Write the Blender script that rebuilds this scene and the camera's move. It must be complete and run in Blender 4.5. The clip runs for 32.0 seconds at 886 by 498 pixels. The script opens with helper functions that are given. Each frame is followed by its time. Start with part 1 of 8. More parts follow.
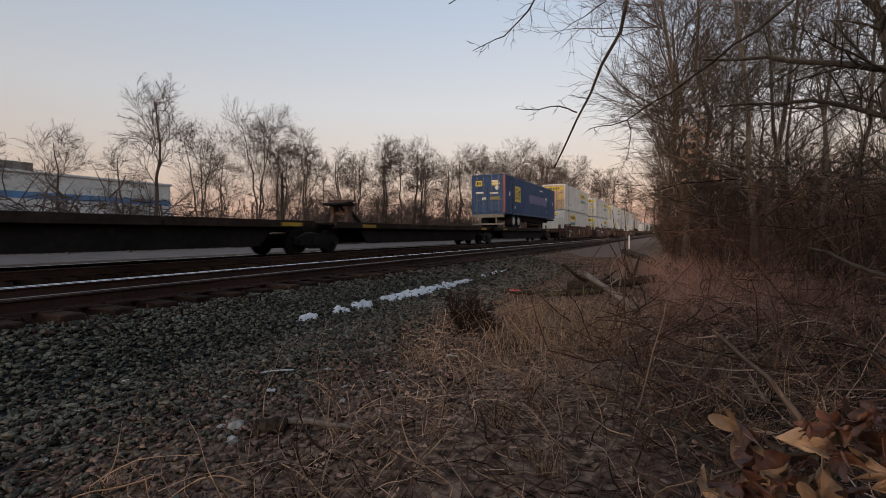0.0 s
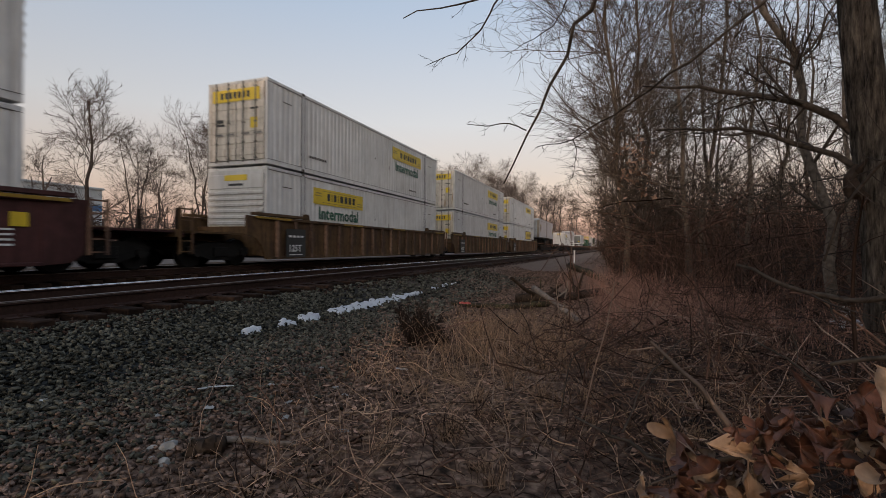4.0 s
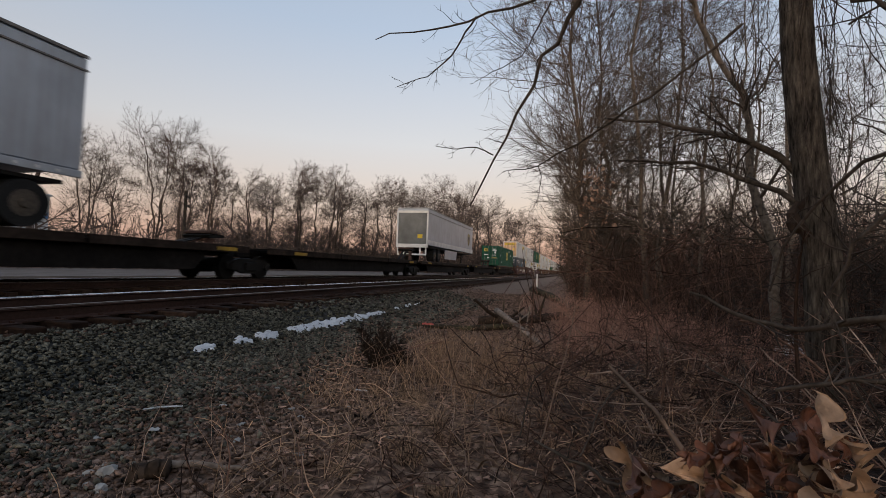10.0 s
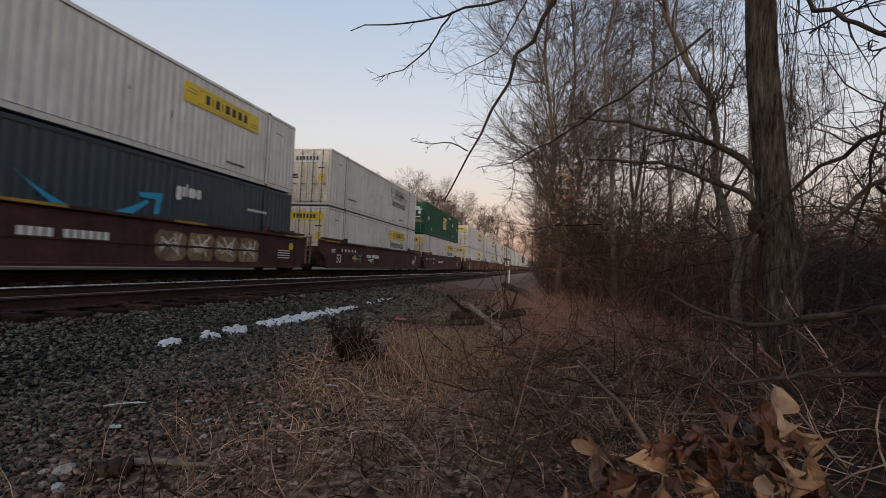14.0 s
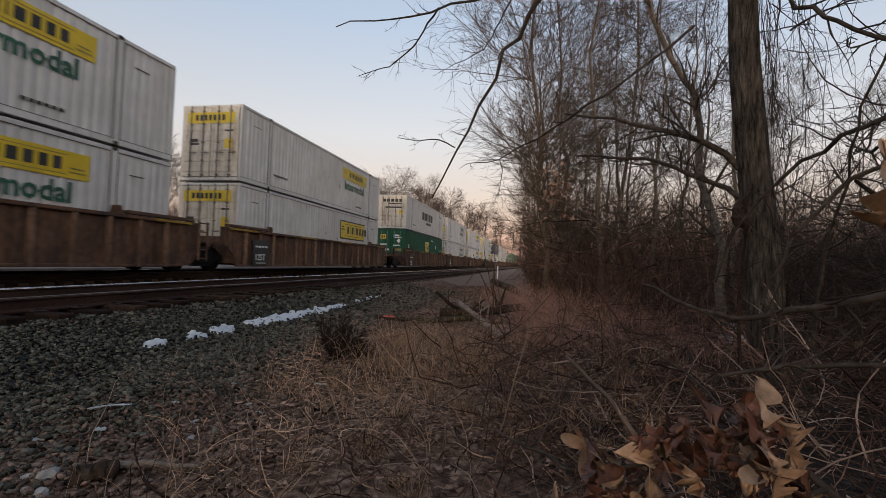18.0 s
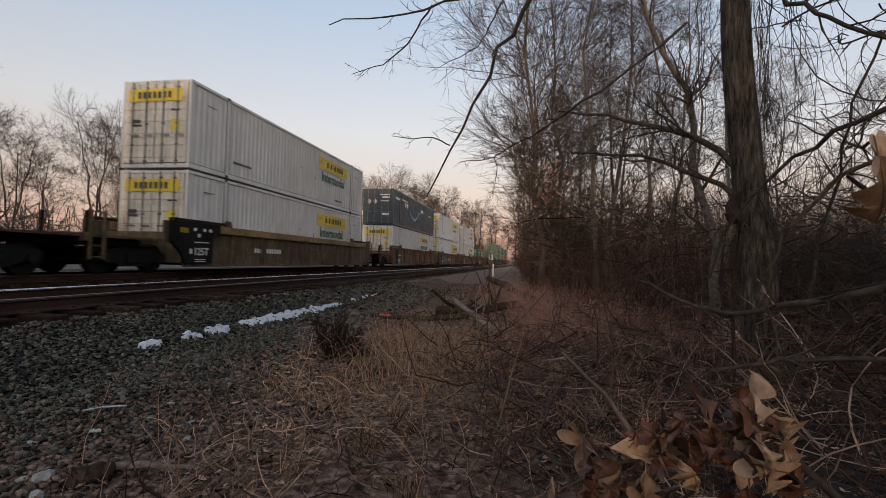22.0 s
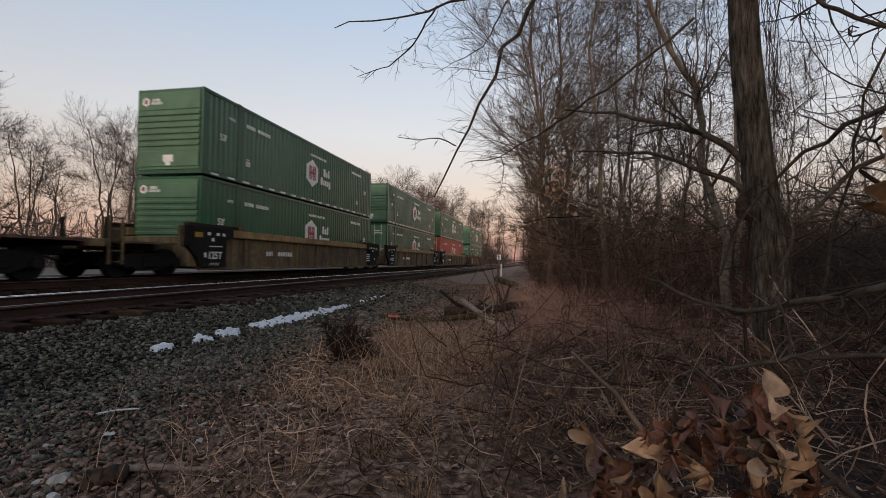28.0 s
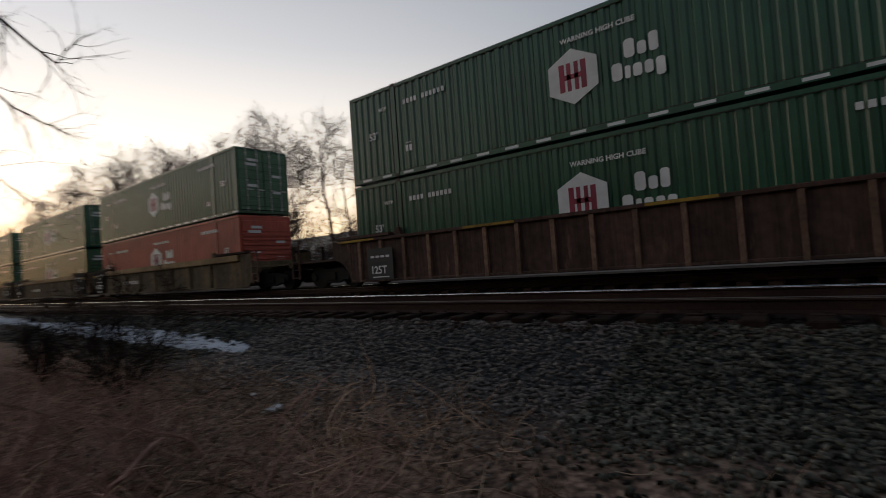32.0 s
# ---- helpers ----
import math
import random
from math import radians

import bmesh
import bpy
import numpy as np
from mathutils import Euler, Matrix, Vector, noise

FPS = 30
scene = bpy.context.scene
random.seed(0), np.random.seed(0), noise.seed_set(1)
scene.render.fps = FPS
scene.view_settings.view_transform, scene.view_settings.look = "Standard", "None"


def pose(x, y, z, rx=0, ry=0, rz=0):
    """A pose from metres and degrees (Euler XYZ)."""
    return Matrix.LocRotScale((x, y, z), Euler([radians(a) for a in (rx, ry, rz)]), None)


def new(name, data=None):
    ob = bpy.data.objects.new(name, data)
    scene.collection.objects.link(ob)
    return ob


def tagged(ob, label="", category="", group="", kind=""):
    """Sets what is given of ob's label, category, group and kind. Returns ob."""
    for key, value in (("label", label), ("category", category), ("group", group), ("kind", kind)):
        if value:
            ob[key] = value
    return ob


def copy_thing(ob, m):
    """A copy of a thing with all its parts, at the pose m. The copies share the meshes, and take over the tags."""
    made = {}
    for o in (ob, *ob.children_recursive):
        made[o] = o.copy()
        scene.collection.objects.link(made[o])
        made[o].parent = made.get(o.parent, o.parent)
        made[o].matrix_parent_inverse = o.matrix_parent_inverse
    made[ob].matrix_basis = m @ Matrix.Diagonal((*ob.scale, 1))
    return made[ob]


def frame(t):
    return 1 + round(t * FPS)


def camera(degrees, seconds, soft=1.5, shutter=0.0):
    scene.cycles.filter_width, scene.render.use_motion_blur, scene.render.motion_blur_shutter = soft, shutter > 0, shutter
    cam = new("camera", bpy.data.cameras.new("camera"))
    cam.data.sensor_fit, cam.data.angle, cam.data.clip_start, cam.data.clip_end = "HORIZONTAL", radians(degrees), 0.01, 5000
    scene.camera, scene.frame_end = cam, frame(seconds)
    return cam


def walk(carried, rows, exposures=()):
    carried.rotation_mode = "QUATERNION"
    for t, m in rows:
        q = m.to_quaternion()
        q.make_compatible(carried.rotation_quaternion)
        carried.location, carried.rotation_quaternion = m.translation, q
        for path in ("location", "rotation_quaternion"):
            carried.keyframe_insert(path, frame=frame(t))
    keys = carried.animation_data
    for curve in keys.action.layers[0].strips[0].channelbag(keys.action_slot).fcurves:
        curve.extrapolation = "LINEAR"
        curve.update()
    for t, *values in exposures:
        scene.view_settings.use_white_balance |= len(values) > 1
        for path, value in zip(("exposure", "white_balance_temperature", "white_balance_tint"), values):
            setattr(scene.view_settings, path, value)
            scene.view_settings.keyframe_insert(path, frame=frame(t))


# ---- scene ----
cam = camera(86.0, 32.0, soft=0.8, shutter=0.15)
EYE = 1.25
EXPOSURES = [(0.0, 0.10), (12.0, 0.14), (17.0, 0.22), (30.0, 0.22), (30.5, 0.15), (31.0, 0.0), (31.6, -0.58), (32.0, -0.78)]


def aim(yaw, pitch, roll):
    return pose(0, 0, EYE, 0, 0, yaw) @ pose(0, 0, 0, 90 + pitch) @ pose(0, 0, 0, 0, 0, roll)


walk(cam, [
    (0.0, aim(25.90, -1.63, -0.54)), (0.5, aim(24.56, -1.32, -0.54)), (1.0, aim(23.97, -1.17, -0.46)), (1.5, aim(23.49, -0.98, -0.40)), (2.0, aim(23.07, -0.79, -0.41)),
    (2.5, aim(22.37, -0.78, -0.22)), (3.0, aim(21.53, -0.84, -0.07)), (3.5, aim(20.69, -0.50, 0.18)), (5.5, aim(18.47, 0.50, 0.72)), (6.0, aim(18.18, 0.71, 0.92)),
    (6.5, aim(17.93, 0.96, 1.15)), (7.0, aim(17.72, 1.13, 1.36)), (7.5, aim(17.62, 1.32, 1.56)), (8.0, aim(17.61, 1.56, 1.73)), (8.5, aim(17.33, 1.90, 1.97)),
    (9.0, aim(16.95, 2.04, 1.97)), (9.5, aim(16.32, 2.25, 1.97)), (10.0, aim(15.79, 2.41, 2.06)), (10.5, aim(15.41, 2.46, 2.24)), (11.0, aim(14.95, 2.48, 2.30)),
    (11.5, aim(14.59, 2.51, 2.53)), (12.0, aim(14.27, 2.47, 2.65)), (12.5, aim(13.72, 2.37, 2.72)), (13.0, aim(13.16, 2.23, 2.71)), (13.5, aim(12.78, 2.10, 2.62)),
    (14.0, aim(12.56, 1.96, 2.66)), (14.5, aim(12.39, 1.82, 2.62)), (16.5, aim(11.78, 1.84, 2.39)), (17.0, aim(11.45, 1.80, 2.21)), (17.5, aim(11.31, 1.71, 2.16)),
    (18.0, aim(11.14, 1.65, 2.09)), (18.5, aim(11.06, 1.55, 2.07)), (19.0, aim(10.92, 1.51, 1.84)), (19.5, aim(10.84, 1.43, 1.81)), (20.0, aim(10.72, 1.37, 1.72)),
    (20.5, aim(10.73, 1.35, 1.70)), (21.0, aim(10.63, 1.34, 1.68)), (21.5, aim(10.63, 1.37, 1.60)), (22.0, aim(10.58, 1.43, 1.62)), (22.5, aim(10.57, 1.44, 1.54)),
    (23.0, aim(10.54, 1.47, 1.42)), (23.5, aim(10.57, 1.38, 1.44)), (24.0, aim(10.57, 1.32, 1.37)), (24.5, aim(10.65, 1.31, 1.33)), (25.0, aim(10.72, 1.27, 1.23)),
    (25.5, aim(10.73, 1.24, 1.25)), (27.5, aim(11.36, 1.40, 1.04)), (28.0, aim(11.52, 1.48, 0.90)), (28.5, aim(11.61, 1.57, 0.72)), (29.0, aim(11.82, 1.66, 0.52)),
    (29.5, aim(12.32, 1.68, 0.30)), (30.0, aim(16.10, 1.50, -0.35)), (30.2, aim(19.84, 1.53, -0.73)), (30.5, aim(28.07, 1.40, -1.51)), (31.0, aim(53.28, 1.15, -2.50)),
    (31.3, aim(73.25, 1.03, -3.40)), (31.6, aim(94.60, 1.30, -3.90)), (32.0, aim(126.92, 1.75, -4.15)),
], exposures=EXPOSURES)

# ---- light ----
SUN_AZ = 176.0   # degrees left of +y, low over the far end of the line
world = bpy.data.worlds.new("dusk_sky")
scene.world = world
world.use_nodes = True


def nodes_of(tree):
    tree.nodes.clear()

    def add(kind, **values):
        n = tree.nodes.new(kind)
        for key, value in values.items():
            if key in n.inputs:
                n.inputs[key].default_value = value
        return n
    return add, tree.links.new


def ramp(add, stops, interp="LINEAR"):
    r = add("ShaderNodeValToRGB")
    e = r.color_ramp.elements
    r.color_ramp.interpolation = interp
    while len(e) < len(stops):
        e.new(0.5)
    for k, (p, c) in zip(e, stops):
        k.position, k.color = p, (*c, 1)
    return r


def build_sky():
    add, link = nodes_of(world.node_tree)
    out, bg = add("ShaderNodeOutputWorld"), add("ShaderNodeBackground", Strength=1.0)
    sky = add("ShaderNodeTexSky")
    sky.sky_type, sky.sun_disc = "NISHITA", False
    sky.sun_elevation, sky.sun_rotation = radians(2.0), radians(-SUN_AZ)
    sky.air_density, sky.dust_density, sky.ozone_density = 1.0, 1.2, 1.5
    co, sep = add("ShaderNodeTexCoord"), add("ShaderNodeSeparateXYZ")
    link(co.outputs["Generated"], sep.inputs[0])
    # clear dusk sky: pale blue above, a pink belt opposite the sunset, cream towards it
    far = ramp(add, [(0.0, (0.36, 0.21, 0.18)), (0.05, (0.60, 0.38, 0.31)), (0.13, (0.66, 0.53, 0.46)), (0.25, (0.615, 0.60, 0.61)), (0.45, (0.43, 0.505, 0.625)), (1.0, (0.22, 0.30, 0.46))])
    near = ramp(add, [(0.0, (2.6, 1.4, 0.6)), (0.07, (3.0, 2.25, 1.45)), (0.20, (2.4, 2.15, 1.85)), (0.42, (1.25, 1.23, 1.25)), (0.7, (0.55, 0.58, 0.66)), (1.0, (0.30, 0.36, 0.48))])
    link(sep.outputs["Z"], far.inputs[0])
    link(sep.outputs["Z"], near.inputs[0])
    side = add("ShaderNodeMapRange")
    side.inputs["From Min"].default_value, side.inputs["From Max"].default_value = 0.15, -1.0
    side.interpolation_type = "SMOOTHSTEP"
    link(sep.outputs["Y"], side.inputs["Value"])
    mix = add("ShaderNodeMix")
    mix.data_type = "RGBA"
    link(side.outputs[0], mix.inputs[0])
    link(near.outputs[0], mix.inputs[7])
    # the clear sky is deepest at right angles to the sun
    deep = add("ShaderNodeMapRange")
    deep.inputs["From Min"].default_value, deep.inputs["From Max"].default_value = 0.92, 0.30
    deep.inputs["To Min"].default_value, deep.inputs["To Max"].default_value = 1.0, 0.80
    link(sep.outputs["Y"], deep.inputs["Value"])
    dim = add("ShaderNodeMix")
    dim.data_type, dim.blend_type = "RGBA", "MULTIPLY"
    dim.inputs[0].default_value = 1.0
    link(far.outputs[0], dim.inputs[6])
    link(deep.outputs[0], dim.inputs[7])
    both = add("ShaderNodeMix")
    both.data_type, both.blend_type = "RGBA", "ADD"
    both.inputs[0].default_value = 0.05
    link(dim.outputs[2], mix.inputs[6])
    link(mix.outputs[2], both.inputs[6])
    link(sky.outputs[0], both.inputs[7])
    link(both.outputs[2], bg.inputs["Color"])
    link(bg.outputs[0], out.inputs["Surface"])


build_sky()
sun_data = bpy.data.lights.new("sun", "SUN")
sun_data.energy, sun_data.angle, sun_data.color = 1.1, radians(6.0), (1.0, 0.66, 0.42)
sun = new("sun", sun_data)
sun.matrix_world = pose(0, 0, 60, 0, 0, SUN_AZ) @ pose(0, 0, 0, 90 + 3.0) @ pose(0, 0, 0, 0, 180, 0)

# ---- materials ----
MATS = {}


def surface(name, base, rough=0.7, metal=0.0, grain=12.0, depth=0.25, dark=0.55, stain=None, stain_at=0.6, bump=0.15, vary=0.0, coarse=0.8, streak=0.0):
    """Painted or natural surface: base colour broken at two scales, optional stain colour, relief and a spread between objects."""
    if name in MATS:
        return MATS[name]
    m = bpy.data.materials.new(name)
    m.use_nodes = True
    add, link = nodes_of(m.node_tree)
    out, b = add("ShaderNodeOutputMaterial"), add("ShaderNodeBsdfPrincipled", Roughness=rough, Metallic=metal)
    link(b.outputs[0], out.inputs[0])
    b.inputs["Specular IOR Level"].default_value = 0.5 if rough < 0.62 else (0.25 if rough < 0.8 else 0.08)
    co = add("ShaderNodeTexCoord")
    info = add("ShaderNodeObjectInfo")
    shift = add("ShaderNodeVectorMath")
    link(co.outputs["Object"], shift.inputs[0])
    link(info.outputs["Random"], shift.inputs[1])
    n1, n2 = add("ShaderNodeTexNoise", Scale=grain, Detail=5.0), add("ShaderNodeTexNoise", Scale=coarse, Detail=4.0)
    for n in (n1, n2):
        link(shift.outputs[0], n.inputs["Vector"])
    base = Vector(base)
    r1 = ramp(add, [(0.3, base * (1 - depth)), (0.7, base * (1 + depth))])
    link(n1.outputs[0], r1.inputs[0])
    r2 = ramp(add, [(0.35, (dark, dark, dark)), (0.62, (1, 1, 1))])
    link(n2.outputs[0], r2.inputs[0])
    mul = add("ShaderNodeMix")
    mul.data_type, mul.blend_type = "RGBA", "MULTIPLY"
    mul.inputs[0].default_value = 1.0
    link(r1.outputs[0], mul.inputs[6])
    link(r2.outputs[0], mul.inputs[7])
    color = mul.outputs[2]
    if streak:
        # rain streaks and grime that run down the sheet
        n4 = add("ShaderNodeTexNoise", Scale=3.2, Detail=6.0, Roughness=0.7)
        down = add("ShaderNodeMapping")
        down.inputs["Scale"].default_value = (2.2, 2.2, 0.12)
        link(shift.outputs[0], down.inputs[0])
        link(down.outputs[0], n4.inputs["Vector"])
        lo = 1 - streak
        r4 = ramp(add, [(0.34, (lo, lo * 0.97, lo * 0.94)), (0.56, (1, 1, 1))])
        link(n4.outputs[0], r4.inputs[0])
        run = add("ShaderNodeMix")
        run.data_type, run.blend_type = "RGBA", "MULTIPLY"
        run.inputs[0].default_value = 1.0
        link(color, run.inputs[6])
        link(r4.outputs[0], run.inputs[7])
        color = run.outputs[2]
    if stain:
        n3 = add("ShaderNodeTexNoise", Scale=1.7, Detail=7.0, Roughness=0.65)
        stretch = add("ShaderNodeMapping")
        stretch.inputs["Scale"].default_value = (1.6, 1.6, 0.35)
        link(shift.outputs[0], stretch.inputs[0])
        link(stretch.outputs[0], n3.inputs["Vector"])
        r3 = ramp(add, [(stain_at, (0, 0, 0)), (min(stain_at + 0.14, 1.0), (1, 1, 1))])
        link(n3.outputs[0], r3.inputs[0])
        mx = add("ShaderNodeMix")
        mx.data_type = "RGBA"
        link(r3.outputs[0], mx.inputs[0])
        link(color, mx.inputs[6])
        mx.inputs[7].default_value = (*stain, 1)
        color = mx.outputs[2]
    if vary:
        hv = add("ShaderNodeHueSaturation")
        mr = add("ShaderNodeMapRange")
        mr.inputs["To Min"].default_value, mr.inputs["To Max"].default_value = 1 - vary, 1 + vary
        geo = add("ShaderNodeNewGeometry")
        ad = add("ShaderNodeMath")
        ad.operation = "FRACT"
        sm = add("ShaderNodeMath")
        link(geo.outputs["Random Per Island"], sm.inputs[0])
        link(info.outputs["Random"], sm.inputs[1])
        link(sm.outputs[0], ad.inputs[0])
        link(ad.outputs[0], mr.inputs["Value"])
        link(mr.outputs[0], hv.inputs["Value"])
        link(color, hv.inputs["Color"])
        color = hv.outputs[0]
    link(color, b.inputs["Base Color"])
    if bump:
        bp = add("ShaderNodeBump", Strength=bump, Distance=0.02)
        link(n1.outputs[0], bp.inputs["Height"])
        link(bp.outputs[0], b.inputs["Normal"])
    MATS[name] = m
    return m


RUST = (0.16, 0.075, 0.04)
M_WHITE = surface("white_container_paint", (0.62, 0.612, 0.598), 0.5, grain=3, depth=0.05, dark=0.86, stain=(0.34, 0.29, 0.24), stain_at=0.67, bump=0.03, vary=0.10, streak=0.2)
# door paints: stains, with the low sun's warm tint mixed into the base
M_DOOR = surface("sunlit_stained_door", (0.66, 0.60, 0.52), 0.55, grain=5, depth=0.08, dark=0.8, stain=(0.30, 0.20, 0.12), stain_at=0.56, bump=0.03, streak=0.4)
M_ORANGE = surface("sunlit_orange_stained", (0.62, 0.42, 0.26), 0.55, grain=4, depth=0.1, dark=0.8, stain=(0.28, 0.13, 0.06), stain_at=0.58, bump=0.03, streak=0.4)
M_HUB = surface("dark_green_paint", (0.007, 0.078, 0.036), 0.30, grain=3, depth=0.08, dark=0.8, stain=(0.04, 0.07, 0.05), stain_at=0.7, bump=0.03, streak=0.35)
M_EMP = surface("green_paint", (0.010, 0.088, 0.048), 0.64, grain=3, depth=0.08, dark=0.8, stain=(0.03, 0.08, 0.05), stain_at=0.7, bump=0.03, streak=0.3)
M_HUBNOSE = surface("pale_green_paint", (0.060, 0.140, 0.074), 0.5, grain=3, depth=0.1, dark=0.8, stain=(0.05, 0.09, 0.06), stain_at=0.66, bump=0.03)
M_RED = surface("red_paint", (0.42, 0.075, 0.045), 0.5, grain=3, depth=0.08, dark=0.75, stain=(0.25, 0.09, 0.06), stain_at=0.68, bump=0.03, streak=0.3)
M_NAVY = surface("navy_paint", (0.022, 0.042, 0.060), 0.45, grain=3, depth=0.08, dark=0.8, stain=(0.08, 0.08, 0.09), stain_at=0.7, bump=0.03, streak=0.3)
M_BLUE = surface("blue_paint", (0.015, 0.062, 0.165), 0.6, grain=3, depth=0.08, dark=0.8, stain=(0.05, 0.07, 0.14), stain_at=0.7, bump=0.03, streak=0.3)
M_ALU = surface("trailer_aluminium", (0.37, 0.405, 0.455), 0.42, 0.35, grain=2, depth=0.05, dark=0.85, stain=(0.30, 0.31, 0.33), stain_at=0.7, bump=0.02, streak=0.12)
M_ROOF = surface("roof_sheet", (0.5, 0.5, 0.5), 0.6, grain=3, depth=0.1, bump=0.05)
M_STEEL = surface("galvanised_rod", (0.19, 0.18, 0.165), 0.5, 0.6, grain=20, depth=0.15, stain=RUST, stain_at=0.6)
M_PALEROD = surface("pale_galvanised_rod", (0.50, 0.50, 0.45), 0.5, 0.2, grain=20, depth=0.15, stain=(0.2, 0.17, 0.13), stain_at=0.62)
M_CAST = surface("grimy_casting", (0.09, 0.075, 0.06), 0.75, 0.3, grain=15, depth=0.3, stain=RUST, stain_at=0.55)
M_SEAM = surface("shadowed_seam", (0.03, 0.028, 0.026), 0.8, grain=15, depth=0.3, bump=0)
M_YELLOW = surface("yellow_sign", (0.66, 0.47, 0.02), 0.5, grain=4, depth=0.06, dark=0.85, stain=(0.35, 0.26, 0.06), stain_at=0.68, bump=0)
M_BLACK = surface("black_marking", (0.03, 0.03, 0.028), 0.6, grain=6, depth=0.1, bump=0)
M_GREENTXT = surface("green_lettering", (0.012, 0.10, 0.06), 0.5, grain=4, depth=0.1, bump=0)
M_WHITETXT = surface("white_marking", (0.70, 0.70, 0.68), 0.5, grain=4, depth=0.08, dark=0.8, bump=0)
M_REDTXT = surface("crimson_marking", (0.30, 0.02, 0.05), 0.5, grain=4, depth=0.08, bump=0)
M_SKYTXT = surface("bright_blue_marking", (0.02, 0.36, 0.62), 0.5, grain=4, depth=0.08, bump=0)
M_BROWNTXT = surface("brown_marking", (0.045, 0.028, 0.018), 0.5, grain=4, depth=0.08, bump=0)
M_GOLD = surface("gold_marking", (0.30, 0.24, 0.06), 0.5, grain=4, depth=0.08, bump=0)
M_WELL_BROWN = surface("weathered_brown_car_paint", (0.092, 0.050, 0.037), 0.75, grain=6, depth=0.25, dark=0.55, stain=(0.19, 0.105, 0.065), stain_at=0.6, streak=0.5)
M_WELL_MAROON = surface("maroon_car_paint", (0.075, 0.028, 0.026), 0.7, grain=6, depth=0.2, dark=0.6, stain=(0.09, 0.06, 0.055), stain_at=0.66, streak=0.35)
M_WELL_OCHRE = surface("ochre_car_paint", (0.125, 0.070, 0.030), 0.75, grain=6, depth=0.25, dark=0.55, stain=(0.06, 0.034, 0.024), stain_at=0.53, streak=0.5)
M_WELL_RUST = surface("rusty_car_paint", (0.165, 0.086, 0.052), 0.75, grain=6, depth=0.3, dark=0.5, stain=(0.05, 0.034, 0.028), stain_at=0.5, streak=0.5)
# paler rib tone: edge wear plus the light that ribs catch, in one base
M_RIB = surface("lit_worn_rib", (0.215, 0.125, 0.080), 0.75, grain=8, depth=0.3, dark=0.5, stain=(0.06, 0.036, 0.028), stain_at=0.5, vary=0.25)
M_WELL_TAN = surface("tan_car_paint", (0.150, 0.108, 0.056), 0.75, grain=6, depth=0.3, dark=0.5, stain=(0.055, 0.038, 0.03), stain_at=0.5, streak=0.5)
M_TANCHORD = surface("ochre_chord_paint", (0.29, 0.185, 0.085), 0.7, grain=6, depth=0.2, dark=0.6, stain=(0.10, 0.06, 0.035), stain_at=0.62, streak=0.2)
M_SPINE = surface("sooty_car_steel", (0.016, 0.014, 0.013), 0.8, grain=8, depth=0.3, dark=0.6, stain=(0.06, 0.036, 0.022), stain_at=0.66)
M_TRUCK = surface("greasy_cast_steel", (0.011, 0.010, 0.009), 0.7, 0.2, grain=14, depth=0.35, stain=(0.03, 0.022, 0.016), stain_at=0.66)
M_CHORD = surface("worn_yellow_edge", (0.36, 0.22, 0.03), 0.65, grain=8, depth=0.2, dark=0.6, stain=(0.12, 0.07, 0.04), stain_at=0.56)
M_DECK = surface("deck_edge_brown", (0.034, 0.024, 0.019), 0.8, grain=8, depth=0.3, dark=0.5, stain=(0.10, 0.06, 0.035), stain_at=0.62)
M_TYRE = surface("tyre_rubber", (0.022, 0.022, 0.022), 0.85, grain=20, depth=0.2)
M_RIM = surface("white_rim", (0.55, 0.55, 0.54), 0.5, 0.2, grain=10, depth=0.15)
M_HITCH = surface("faded_red_hitch", (0.10, 0.055, 0.042), 0.75, grain=8, depth=0.25, stain=(0.2, 0.16, 0.13), stain_at=0.6)

# ---- mesh helpers ----


